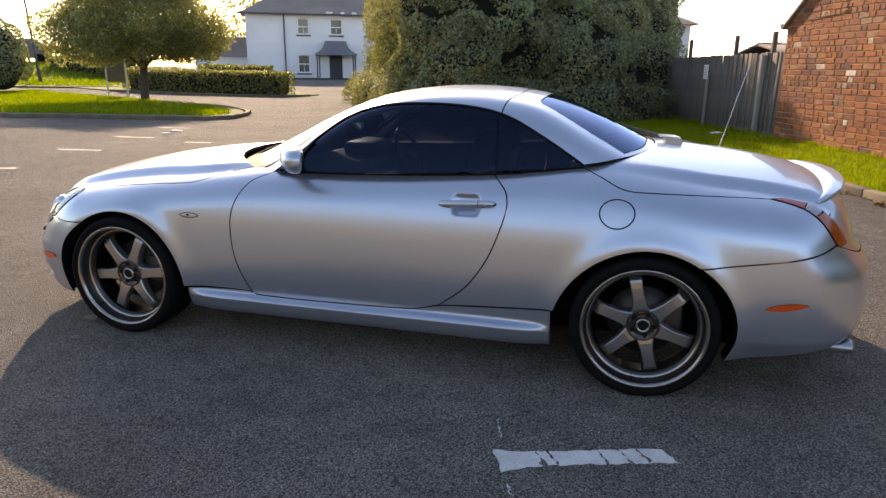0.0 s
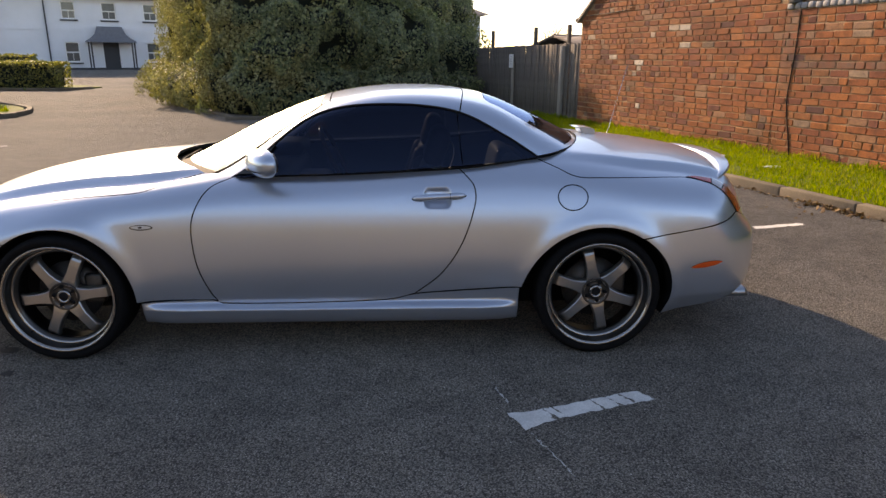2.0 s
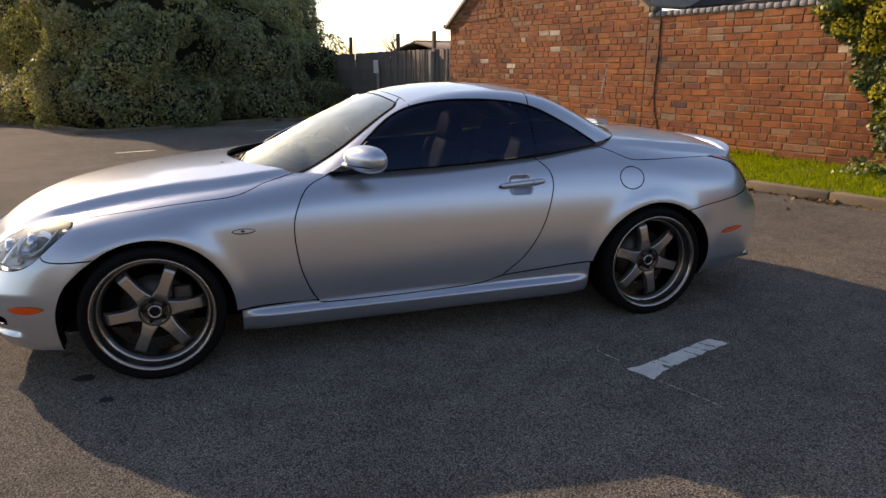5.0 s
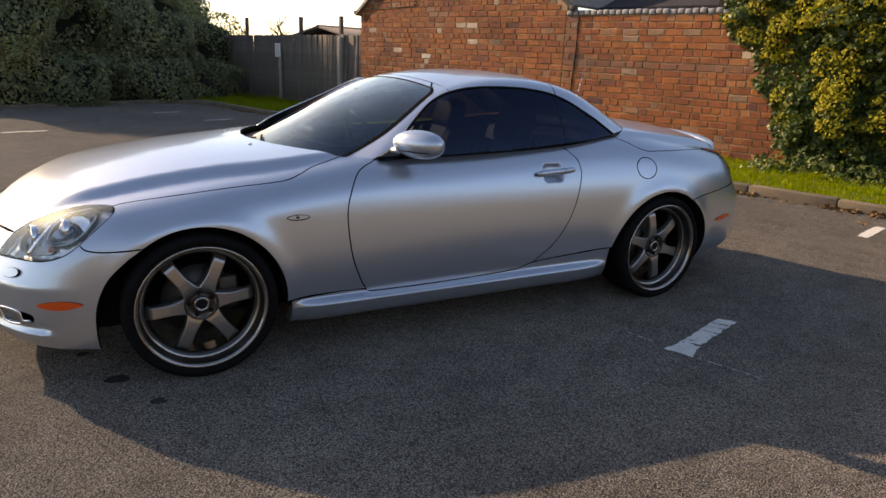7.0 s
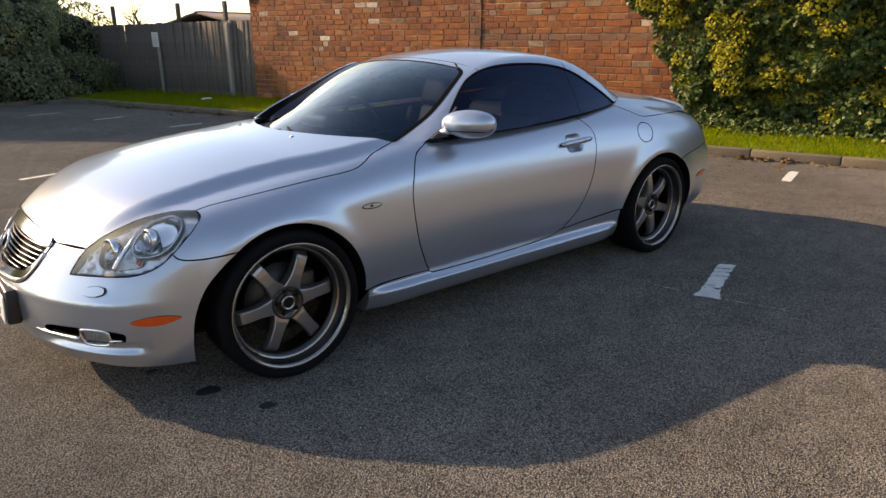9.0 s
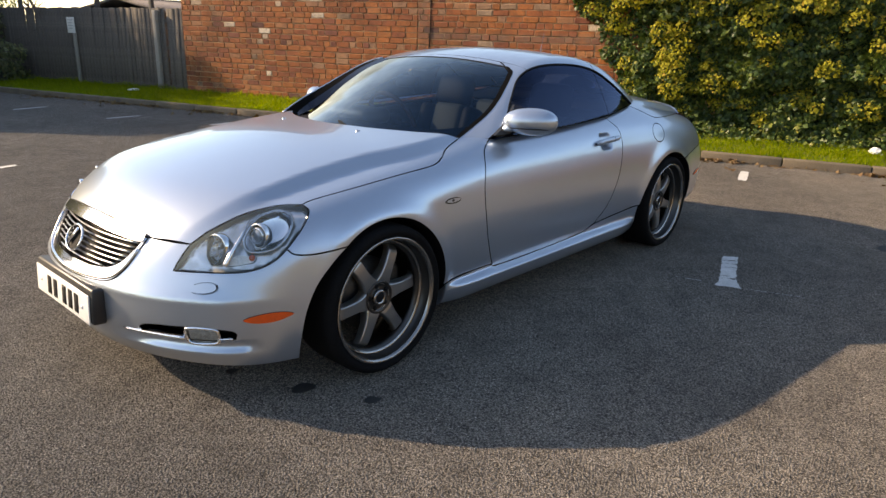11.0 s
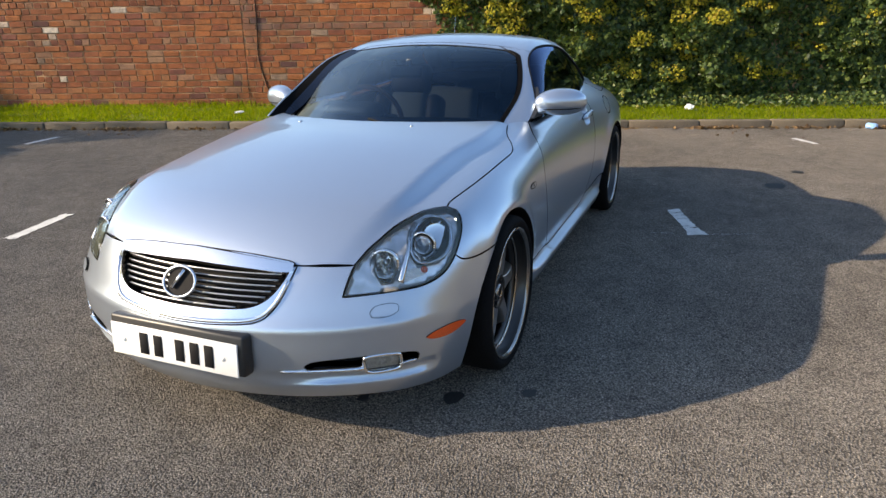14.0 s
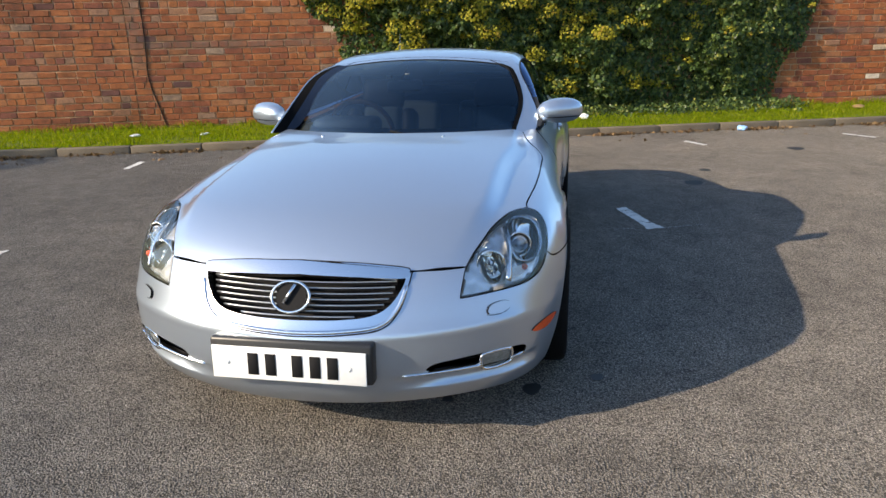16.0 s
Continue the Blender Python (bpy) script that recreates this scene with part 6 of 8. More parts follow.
def blades(name, spots, lengths, width, material, lean=0.5, label="", category="grass"):
    """Grass: one bent blade at each spot."""
    k = len(spots)
    a = rng.uniform(0, math.tau, k)
    side = np.stack([np.cos(a), np.sin(a), 0 * a], 1) * (width * rng.uniform(0.6, 1.4, k))[:, None]
    b = rng.uniform(0, math.tau, k)
    tip = np.stack([np.cos(b), np.sin(b), 0 * b], 1) * (lengths * lean * rng.uniform(0.2, 1.3, k))[:, None] + np.stack([0 * a, 0 * a, lengths], 1)
    mid = tip * np.array([0.32, 0.32, 0.6])
    v = np.concatenate([spots - side, spots + side, spots + mid + side * 0.75, spots + mid - side * 0.75, spots + tip])
    i = np.arange(k)
    f = np.concatenate([np.stack([i, i + k, i + 2 * k], 1), np.stack([i, i + 2 * k, i + 3 * k], 1), np.stack([i + 3 * k, i + 2 * k, i + 4 * k], 1)])
    return tagged(from_arrays(name, v, f, material), label, category, kind="stuff")


k = 100000
loc = np.stack([rng.uniform(KX + 0.11, -0.02, k), rng.uniform(-9, 17.5, k) ** 1.0], 1)
c17, s17 = math.cos(radians(17.3)), math.sin(radians(17.3))
spots = np.stack([7.6 + c17 * loc[:, 0] - s17 * loc[:, 1], s17 * loc[:, 0] + c17 * loc[:, 1], np.full(k, 0.078)], 1)
tuft = np.array([noise.noise(Vector((p[0] * 1.7, p[1] * 1.7, 0))) for p in spots])
edge = np.where((loc[:, 0] > -0.18), 1.7, 1.0)
blades("grass_strip", spots, 0.045 * (1 + 0.8 * tuft) * edge * rng.uniform(0.6, 1.5, k), 0.0045, GRASS, 0.7, "short green grass of the strip beside the wall")

# ---- brick walls ----
gable_wall = tagged(new("wall_gable"), "old orange-red brick gable wall of an outbuilding", "wall", kind="structure")
low_wall = tagged(new("wall_boundary"), "old red brick boundary wall with grey coping", "wall", kind="structure")


def slab(name, outline, x0, x1, material, parent):
    """A wall's body: an outline in (s, z) given thickness from x0 to x1."""
    bm = bmesh.new()
    a = [bm.verts.new((x0, s, z)) for s, z in outline]
    b = [bm.verts.new((x1, s, z)) for s, z in outline]
    bm.faces.new(a), bm.faces.new(b[::-1])
    for i in range(len(a)):
        j = (i + 1) % len(a)
        bm.faces.new((a[j], a[i], b[i], b[j]))
    bmesh.ops.recalc_face_normals(bm, faces=bm.faces)
    bmesh.ops.transform(bm, matrix=WALLF, verts=bm.verts)
    return part(name, bm, material, parent)


S0, S1, APEX = 6.15, 11.62, (8.89, 4.32)
gable_z = lambda s: 2.28 + max(0.0, 2.04 * (1 - abs(s - APEX[0]) / 2.735))
slab("mortar_core", [(S0, 0), (S1, 0), (S1, 2.28), APEX, (S0, 2.28)], 0.000, 0.32, MORTAR, gable_wall)
slab("mortar_core", [(-12, 0), (S0 - 0.004, 0), (S0 - 0.004, 2.12), (-12, 2.12)], 0.001, 0.30, MORTAR, low_wall)
slab("return_core", [(S1 - 0.30, 0), (S1 - 0.02, 0), (S1 - 0.02, 2.28), (S1 - 0.30, 2.28)], 0.324, 6.0, MORTAR, gable_wall)


def brick_mesh(length, seed):
    """One brick, its front towards -x, with worn edges."""
    r = np.random.default_rng(seed)
    j = lambda: r.uniform(-0.0045, 0.0045)
    h, l2 = 0.0432, length / 2
    def outline(x, inset, cut, wob):
        a, b = l2 - inset, h - inset
        return [(x + wob * j(), y + j() * 0.7, z + j() * 0.7) for y, z in ((-a + cut, -b), (a - cut, -b), (a, -b + cut), (a, b - cut), (a - cut, b), (-a + cut, b), (-a, b - cut), (-a, -b + cut))]

    front, mid = outline(-0.0085, 0.006, 0.010, 0.8), outline(-0.004, 0.0, 0.010, 0.0)
    v = front + mid + [(0.02, y, z) for _, y, z in mid]
    f = [tuple(range(7, -1, -1))]
    for k in range(8):
        q = (k + 1) % 8
        f += [(k, q, q + 8, k + 8), (k + 8, q + 8, q + 16, k + 16)]
    return np.array(v), f


VAR = {kind: [brick_mesh(length, 100 + 7 * i + int(1000 * length)) for i in range(6)] for kind, length in (("s", 0.272), ("h", 0.128))}
SHARED = {}
for kind, many in VAR.items():
    SHARED[kind] = []
    for v, f in many:
        me = bpy.data.meshes.new("brick")
        me.from_pydata(v.tolist(), [], f)
        me.materials.append(BRICK_ONE)
        SHARED[kind].append(me)


def lay(parent, s_lo, s_hi, top, near, bond=3, hidden=lambda s, z: False):
    """Courses of bricks: those in the near stretch are pieces of their own, the rest one joined field."""
    verts, faces, count, made = [], [], 0, 0
    course = 0
    while True:
        z = 0.055 + 0.1003 * course
        if z > top(None):
            break
        s = s_lo
        header = course % (bond + 1) == bond
        first = True
        while s < s_hi - 0.03:
            kind = "h" if (rng.random() < (0.85 if header else 0.22)) else "s"
            ln = full = 0.272 if kind == "s" else 0.128
            if first:
                ln = full * rng.uniform(0.35, 1.0)
            first = False
            ln = min(ln, s_hi - s)
            mid = s + ln / 2
            s += ln + rng.uniform(0.010, 0.017)
            if z + 0.044 > top(mid) or hidden(mid, z):
                continue
            pz = z + 0.004 * math.sin(mid * 1.3 + course) + rng.normal(0, 0.0012)
            px_ = rng.normal(0, 0.0022)
            i = int(rng.integers(0, 6))
            cut = ln / full
            if cut > 0.99 and near[0] < mid < near[1] and near[2] < z < near[3] and made < 300:
                o = new("brick", SHARED[kind][i])
                o.parent = parent
                o.matrix_basis = WALLF @ pose(px_, mid, pz, rng.normal(0, 0.5), 0, rng.normal(0, 0.5))
                made += 1
                continue
            v, f = VAR[kind][i]
            verts.append(v * (1, cut, 1) + (px_, mid, pz))
            faces += [tuple(q + count for q in t) for t in f]
            count += len(v)
        course += 1
    v = np.concatenate(verts)
    m = np.array(WALLF)
    me = bpy.data.meshes.new("brick_field")
    me.from_pydata((v @ m[:3, :3].T + m[:3, 3]).tolist(), [], faces)
    o = part("brick_field", me, BRICK_ALL, parent)
    o["kind"] = "stuff"


lay(gable_wall, S0 + 0.004, S1 - 0.004, lambda s: 4.4 if s is None else gable_z(s) - 0.02, (6.2, 9.4, 0.3, 2.0), bond=5)
lay(low_wall, 2.1, S0 - 0.008, lambda s: 2.11 if s is None else 2.11, (3.0, 6.1, 0.0, 2.2), bond=3)
lay(low_wall, -11.5, -4.2, lambda s: 2.11 if s is None else 2.11, (-9.0, -4.6, 0.0, 2.0), bond=3)

# coping of bricks on edge, verge and gutter end, the dark roof behind
bm = bmesh.new()
rounded(bm, (0.36, 0.104, 0.085), (0, 0, 0), 0.022, 2)
cm = bpy.data.meshes.new("coping_brick")
bm.to_mesh(cm)
bm.free()
cm.materials.append(COPING)
s = S0 - 0.07
while s > 1.6:
    o = new("coping_brick", cm)
    o.parent = low_wall
    o.matrix_basis = WALLF @ pose(0.15 + rng.normal(0, 0.004), s, 2.158 + rng.normal(0, 0.004), rng.normal(0, 1.5), rng.normal(0, 1.0), 0)
    s -= 0.115
for sgn, (s_e, z_e) in ((1, (S1 + 0.10, 2.25)), (-1, (S0 - 0.10, 2.25))):
    L = Vector((0, APEX[0] - s_e, APEX[1] + 0.02 - z_e))
    mid = Vector((0, (s_e + APEX[0]) / 2, (z_e + APEX[1] + 0.04) / 2))
    ang = math.degrees(math.atan2(L.z, L.y))
    bm = bmesh.new()
    rounded(bm, (6.2, L.length + 0.12, 0.05), (3.02, 0, 0.055), 0.004, 1)
    bmesh.ops.transform(bm, matrix=WALLF @ Matrix.Translation(mid) @ pose(0, 0, 0, ang), verts=bm.verts)
    part("roof_slope", bm, ROOF_TILE, gable_wall, "brown tiled roof slope")
    bm = bmesh.new()
    rounded(bm, (0.03, L.length + 0.08, 0.07), (-0.018, 0, -0.005), 0.004, 1)
    bmesh.ops.transform(bm, matrix=WALLF @ Matrix.Translation(mid) @ pose(0, 0, 0, ang), verts=bm.verts)
    part("verge_board", bm, POST, gable_wall)
    gut = thing_box("gutter_end", [((0.14, 0.11, 0.08), (-0.01, s_e + sgn * 0.03, z_e - 0.02))], DARK_POST, gable_wall, WALLF, 0.02)
bm = bmesh.new()
rounded(bm, (4.0, 6.0, 0.06), (2.5, 2.9, 3.0), 0.01, 1, Matrix.Rotation(radians(-22), 4, "Y"))
bmesh.ops.transform(bm, matrix=WALLF, verts=bm.verts)
shed_roof = tagged(part("shed_roof", bm, SLATE, None), "dark slate roof of a low building behind the wall", "roof", kind="structure")
thing_box("fascia", [((0.04, 6.0, 0.14), (0.62, 2.9, 2.22)), ((0.2, 6.0, 2.1), (0.8, 2.9, 1.1))], SLATE, shed_roof, WALLF)

# the black cable on the wall
cable = spline([tuple(at_wall(-0.012, s, z)) for s, z in ((5.74, 0.08), (5.82, 0.41), (5.877, 0.62), (5.926, 0.9), (5.912, 1.21), (5.898, 1.52), (5.898, 1.8), (5.89, 2.12))], 0.04)
tagged(tube("wall_cable", cable, 0.0085, GAP, None, sides=6), "black cable hanging down the brick wall", "cable")
cable = spline([tuple(at_wall(-0.02, s, z)) for s, z in ((9.9, 2.95), (9.9, 2.5), (9.93, 2.35), (11.3, 2.30))], 0.05)
tagged(tube("wall_cable", cable, 0.007, DARK_POST, None, sides=5), "thin grey cable clipped to the gable wall", "cable")


# ---- fence ----
fence = tagged(new("fence_1"), "tall weathered grey close-board timber fence", "fence")
bmv = []
for i in range(3):
    bm = bmesh.new()
    rounded(bm, (0.02, 0.122, 1.70), (0, 0, 0), 0.003, 1)
    for v in bm.verts:
        v.co.x += 0.0025 * (v.co.y / 0.06)
    me = bpy.data.meshes.new("fence_board")
    bm.to_mesh(me)
    bm.free()
    me.materials.append(FENCE_WOOD)
    bmv.append(me)
s = 11.70
i = 0
while s < 18.6:
    o = new("fence_board", bmv[i % 3])
    o.parent = fence
    o.matrix_basis = WALLF @ pose(0.02 + rng.normal(0, 0.004), s, 0.90 + rng.normal(0, 0.008) - 0.012 * (s - 11.7) * 0.6, rng.normal(0, 0.5), rng.normal(0, 0.6), 0)
    s += 0.108 if abs(s - 12.05) > 0.06 else 0.17
    i += 1
for z in (0.35, 0.95, 1.5):
    thing_box("fence_rail", [((0.05, 6.8, 0.09), (0.065, 15.2, z))], FENCE_WOOD, fence, WALLF)
thing_box("gravel_board", [((0.03, 6.8, 0.14), (0.02, 15.2, 0.10))], FENCE_WOOD, fence, WALLF)
for s in (12.33,):
    o = thing_box("fence_post", [((0.09, 0.10, 1.68), (-0.05, s, 0.86))], POST, fence, WALLF @ Matrix.Translation((0, 0, 0)), 0.01)
pole = tagged(thing_box("sign_post", [((0.06, 0.06, 1.30), (-0.06, 14.85, 0.68))], POST, None, WALLF, 0.008), "grey post with a small white notice by the fence", "sign")
thing_box("notice", [((0.012, 0.24, 0.34), (-0.098, 14.89, 1.35))], PAPER, pole, WALLF, 0.003, "small white notice with grey lines")
for kk in range(4):
    thing_box("notice_line", [((0.002, 0.16 - 0.02 * (kk % 2), 0.018), (-0.1055, 14.89, 1.46 - 0.06 * kk))], SIGN, pole, WALLF)
for s in (13.0, 14.7, 17.4, 11.2):
    tall = tagged(thing_box("wire_post", [((0.08, 0.09, 2.2), (0.5, s, 1.1))], DARK_POST, None, WALLF, 0.01), "dark post carrying wires behind the fence", "post", "wire posts")
for z in (1.93, 2.08):
    w = [tuple(at_wall(0.5, s, z - 0.012 * math.sin((s - 11) * 1.8) ** 2)) for s in np.linspace(10.5, 22, 24)]
    tagged(tube("fence_wire", w, 0.004, DARK_POST, None, sides=4), "thin wire strung above the fence", "wire", "fence wires")
shed = tagged(new("garden_shed"), "brown garden building beyond the fence, seen over its top", "shed")
thing_box("wall", [((3.0, 2.6, 1.7), (2.6, 14.6, 0.85))], FENCE_WOOD, shed, WALLF)
bm = bmesh.new()
for sg in (-1, 1):
    rounded(bm, (3.3, 1.5, 0.06), (0, sg * 0.68, 0), 0.005, 1, Matrix())
    vs_ = [v for v in bm.verts if (v.co.y > 0) == (sg > 0) and abs(v.co.y) > 0.001]
for v in bm.verts:
    v.co.z += -0.22 * abs(v.co.y)
bmesh.ops.transform(bm, matrix=WALLF @ Matrix.Translation((2.6, 14.6, 2.02)), verts=bm.verts)
part("roof", bm, ROOF_TILE, shed, "low brown pitched roof")


# ---- foliage ----
def scatter_leaves(name, places, normals, size, material, parent=None, jitter=0.9, aspect=0.62, droop=0.35):
    """A leaf at each place: two bent triangles, turned at random about the normal."""
    k = len(places)
    n = normals + jitter * rng.normal(size=(k, 3)) * 0.5
    n /= np.linalg.norm(n, axis=1, keepdims=True)
    ref = rng.normal(size=(k, 3))
    ref[:, 2] -= droop * 2
    t = ref - (ref * n).sum(1)[:, None] * n
    t /= np.linalg.norm(t, axis=1, keepdims=True) + 1e-9
    b = np.cross(n, t)
    ln = (size * rng.uniform(0.6, 1.35, k))[:, None]
    root, tip = places - t * ln * 0.5, places + t * ln * 0.5 - n * ln * 0.12
    left, right = places + b * ln * aspect * 0.5 - n * ln * 0.10 - t * ln * 0.12, places - b * ln * aspect * 0.5 - n * ln * 0.10 - t * ln * 0.12
    v = np.concatenate([root, left, tip, right])
    i = np.arange(k)
    f = np.concatenate([np.stack([i, i + 2 * k, i + k], 1), np.stack([i, i + 3 * k, i + 2 * k], 1)])
    return from_arrays(name, v, f, material, parent)


def lumpy(p, amount, scale, seed=0.0):
    return amount * np.array([noise.fractal(Vector((q[0] * scale + seed, q[1] * scale, q[2] * scale)), 1.0, 2.0, 3) for q in p])


def on_ball(k, lower=-0.6):
    d = rng.normal(size=(k * 2, 3))
    d /= np.linalg.norm(d, axis=1, keepdims=True)
    return d[d[:, 2] > lower][:k]


def bush(name, balls, size, material, per_m2, parent, lit_side=None, lump=0.5, depth=0.25, keep=None, seed=0.0, scale=0.8):
    """Leaves over the lumpy skins of some balls (centre, radii), and a near-black shell inside each for deep shade."""
    P, N = [], []
    for c, r in balls:
        c, r = np.array(c, float), np.array(r, float)
        area = 4 * math.pi * (r[0] * r[1] * r[2]) ** (2 / 3)
        d = on_ball(int(area * per_m2))
        p = c + d * r
        bump_ = 1 + lumpy(p, lump * 0.30, scale, seed) - rng.uniform(0, depth, len(p)) ** 2 / r.mean()
        p = c + d * r * bump_[:, None]
        n = d / r
        n /= np.linalg.norm(n, axis=1, keepdims=True)
        P.append(p), N.append(n)
    P, N = np.concatenate(P), np.concatenate(N)
    ok = np.ones(len(P), bool)
    for c, r in balls:
        ok &= (((P - c) / (np.array(r) * 0.80)) ** 2).sum(1) > 1
    if keep is not None:
        ok &= keep(P)
    ok &= P[:, 2] > 0.02
    P, N = P[ok], N[ok]
    if lit_side is None:
        scatter_leaves("crown", P, N, size, material, parent)
    else:
        g = lit_side(P)
        scatter_leaves("crown", P[~g], N[~g], size, material, parent)
        scatter_leaves("sunlit_leaves", P[g], N[g], size * 0.9, IVY_GOLD if material is IVY else SHRUB_SUNLIT, parent)
    # dark shells block the view through and paint the shade inside
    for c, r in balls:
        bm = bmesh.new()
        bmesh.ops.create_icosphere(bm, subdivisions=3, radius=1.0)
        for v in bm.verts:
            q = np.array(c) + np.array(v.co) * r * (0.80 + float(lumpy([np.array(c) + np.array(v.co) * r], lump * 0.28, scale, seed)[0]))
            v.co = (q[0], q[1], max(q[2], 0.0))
        part("shade_core", bm, CORE, parent)
    return len(P)


# ivy over the wall
ivy = tagged(new("ivy"), "dense dark green ivy with yellow young growth over the brick wall", "ivy")


def ivy_edge(z):
    """Where the ivy begins and ends along the wall at a height."""
    lo = np.interp(z, [0, 0.2, 0.5, 0.9, 1.3, 1.7, 2.0, 2.6], [-4.6, -4.65, -4.7, -4.95, -5.2, -5.42, -5.45, -5.4])
    hi = np.interp(z, [0, 0.3, 0.7, 1.1, 1.5, 1.8, 2.1, 2.6], [2.3, 2.45, 2.55, 2.75, 2.95, 3.3, 3.55, 3.5])
    return lo, hi


def ivy_depth(s, z):
    """How far the ivy stands out from the wall."""
    p = np.stack([s * 1.0, z * 1.3, 0 * s], 1)
    d = 0.30 + 0.46 * np.clip(lumpy(p, 1.0, 0.75, 3.3), -0.5, 1.0) + 0.22 * lumpy(p, 1.0, 2.6, 8.1)
    lo, hi = ivy_edge(z)
    d = d * np.clip((s - lo) / 0.8, 0.15, 1) * np.clip((hi - s) / 0.6, 0.2, 1) * np.interp(s, [-5, -3.2, -1.5], [0.35, 0.45, 1.0])
    return np.clip(d * np.interp(z, [0, 0.35, 0.8, 2.0, 2.6], [0.75, 0.9, 1.05, 1.1, 0.6]), 0.04, None)


k = 72000
s = rng.uniform(-5.6, 3.7, k)
z = rng.uniform(0.10, 2.75, k)
lo, hi = ivy_edge(z)
wob = 0.16 * lumpy(np.stack([s, z, 0 * s], 1), 1.0, 2.0, 5.0)
ok = (s > lo + wob) & (s < hi + wob)
s, z = s[ok], z[ok]
d = ivy_depth(s, z)
e = 0.02
ns = np.stack([-np.ones_like(s), (ivy_depth(s + e, z) - d) / e, (ivy_depth(s, z + e) - d) / e * 1.0], 1)
ns = np.stack([-np.ones_like(s), -(ivy_depth(s + e, z) - d) / e * -1 * 0.5, 0.35 - (ivy_depth(s, z + e) - d) / e * -1 * 0.5], 1)
ns /= np.linalg.norm(ns, axis=1, keepdims=True)
d = d - rng.uniform(0, 1, len(d)) ** 2 * 0.16
R3, T3 = np.array(WALLF)[:3, :3], np.array(WALLF)[:3, 3]
P = np.stack([-d, s, z], 1) @ R3.T + T3
N = ns @ R3.T
scatter_leaves("leaves", P, N, 0.060, IVY, ivy, 1.1, 0.95)
# bushy heads of growth that stand out from it, green or yellow, denser towards the gable
GP, GN, YP, YN = [], [], [], []
for _ in range(430):
    cs, cz = rng.uniform(-5.3, 3.5), rng.uniform(0.25, 2.6)
    lo, hi = ivy_edge(np.array([cz]))
    if not lo[0] + 0.15 < cs < hi[0] - 0.10:
        continue
    wild = float(np.interp(cs, [-5, -3.4, -1.6, 0], [0.35, 0.45, 0.85, 1.0]))
    yellow = rng.random() < np.interp(cs, [-5, -3, -1, 1, 3.5], [0.14, 0.26, 0.56, 0.66, 0.55]) * (0.45 if cz < 0.5 else 1.0)
    r = rng.uniform(0.10, 0.24 if yellow else 0.20) * wild
    d0 = float(ivy_depth(np.array([cs]), np.array([cz]))[0])
    k = int((3400 if yellow else 1500) * r * r + 14)
    q = on_ball(k, -0.5)
    q[:, 0] = -np.abs(q[:, 0])
    pts = np.array([-d0 + 0.25 * r, cs, cz]) + q * r * np.array([1.25, 1.0, 0.85]) * rng.uniform(0.72, 1.08, (len(q), 1))
    (YP if yellow else GP).append(pts)
    (YN if yellow else GN).append(q * (1, 1, 1) + (-0.2, 0, 0.35))
for name, a, b, size, skin in (("leaf_growth", GP, GN, 0.066, IVY), ("young_leaves", YP, YN, 0.041, IVY_GOLD)):
    a, b = np.concatenate(a) @ R3.T + T3, np.concatenate(b) @ R3.T
    scatter_leaves(name, a, b / np.linalg.norm(b, axis=1, keepdims=True), size, skin, ivy, 1.0, 0.9)
# near-black sheet behind the ivy leaves, in place of deep shade
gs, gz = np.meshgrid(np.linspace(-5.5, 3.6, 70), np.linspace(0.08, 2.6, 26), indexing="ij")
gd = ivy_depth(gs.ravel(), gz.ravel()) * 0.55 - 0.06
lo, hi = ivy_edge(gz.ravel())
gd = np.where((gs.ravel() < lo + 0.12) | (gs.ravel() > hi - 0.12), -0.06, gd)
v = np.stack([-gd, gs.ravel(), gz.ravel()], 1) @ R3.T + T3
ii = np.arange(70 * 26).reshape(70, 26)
from_arrays("shade_core", v, np.stack([ii[:-1, :-1], ii[1:, :-1], ii[1:, 1:], ii[:-1, 1:]], -1).reshape(-1, 4), CORE, ivy, True)
k = 4200
s = rng.uniform(-5.0, 2.6, k)
x = -np.abs(rng.normal(0, 0.30, k)) - 0.25
P = np.stack([x, s, rng.uniform(0.09, 0.30, k) * np.exp(-np.abs(x + 0.3))], 1) @ R3.T + T3
scatter_leaves("ground_leaves", P, np.tile([-0.5, 0, 0.8], (k, 1)), 0.055, IVY, ivy, 1.2, 0.8)

# evergreens between the drive and the fence
ever = tagged(new("evergreen_shrubs"), "tall dense evergreen shrubs, dark with a golden sunlit side", "shrub")
# the last ball is added to keep the sun off the fence
BALLS = [((-7.1, 24.0, 2.0), (2.2, 2.6, 3.0)), ((-4.9, 18.9, 2.6), (2.2, 2.8, 4.0)), ((-2.9, 15.2, 2.2), (2.4, 2.5, 2.5)), ((-0.5, 16.2, 1.3), (2.2, 1.8, 2.0)), ((-3.4, 20.5, 3.2), (3.9, 3.2, 2.9)), ((0.9, 17.6, 1.0), (1.8, 1.6, 1.5)), ((1.5, 24.3, 2.0), (1.7, 1.6, 2.6)), ((0.1, 23.0, 2.2), (2.0, 1.8, 2.9)),
         ((-2.9, 14.6, 0.5), (2.3, 2.2, 1.1)), ((-5.0, 17.6, 0.5), (2.0, 2.6, 1.2)), ((-7.3, 23.0, 0.5), (2.2, 2.6, 1.2)), ((-0.2, 15.6, 0.4), (2.4, 1.6, 1.0)), ((-5.6, 21.2, 1.4), (1.8, 2.0, 1.9)), ((-6.3, 20.6, 3.4), (1.3, 1.5, 1.5)), ((-3.6, 14.4, 2.4), (1.5, 1.4, 1.4)), ((0.1, 20.0, 3.2), (1.5, 1.6, 1.7))]
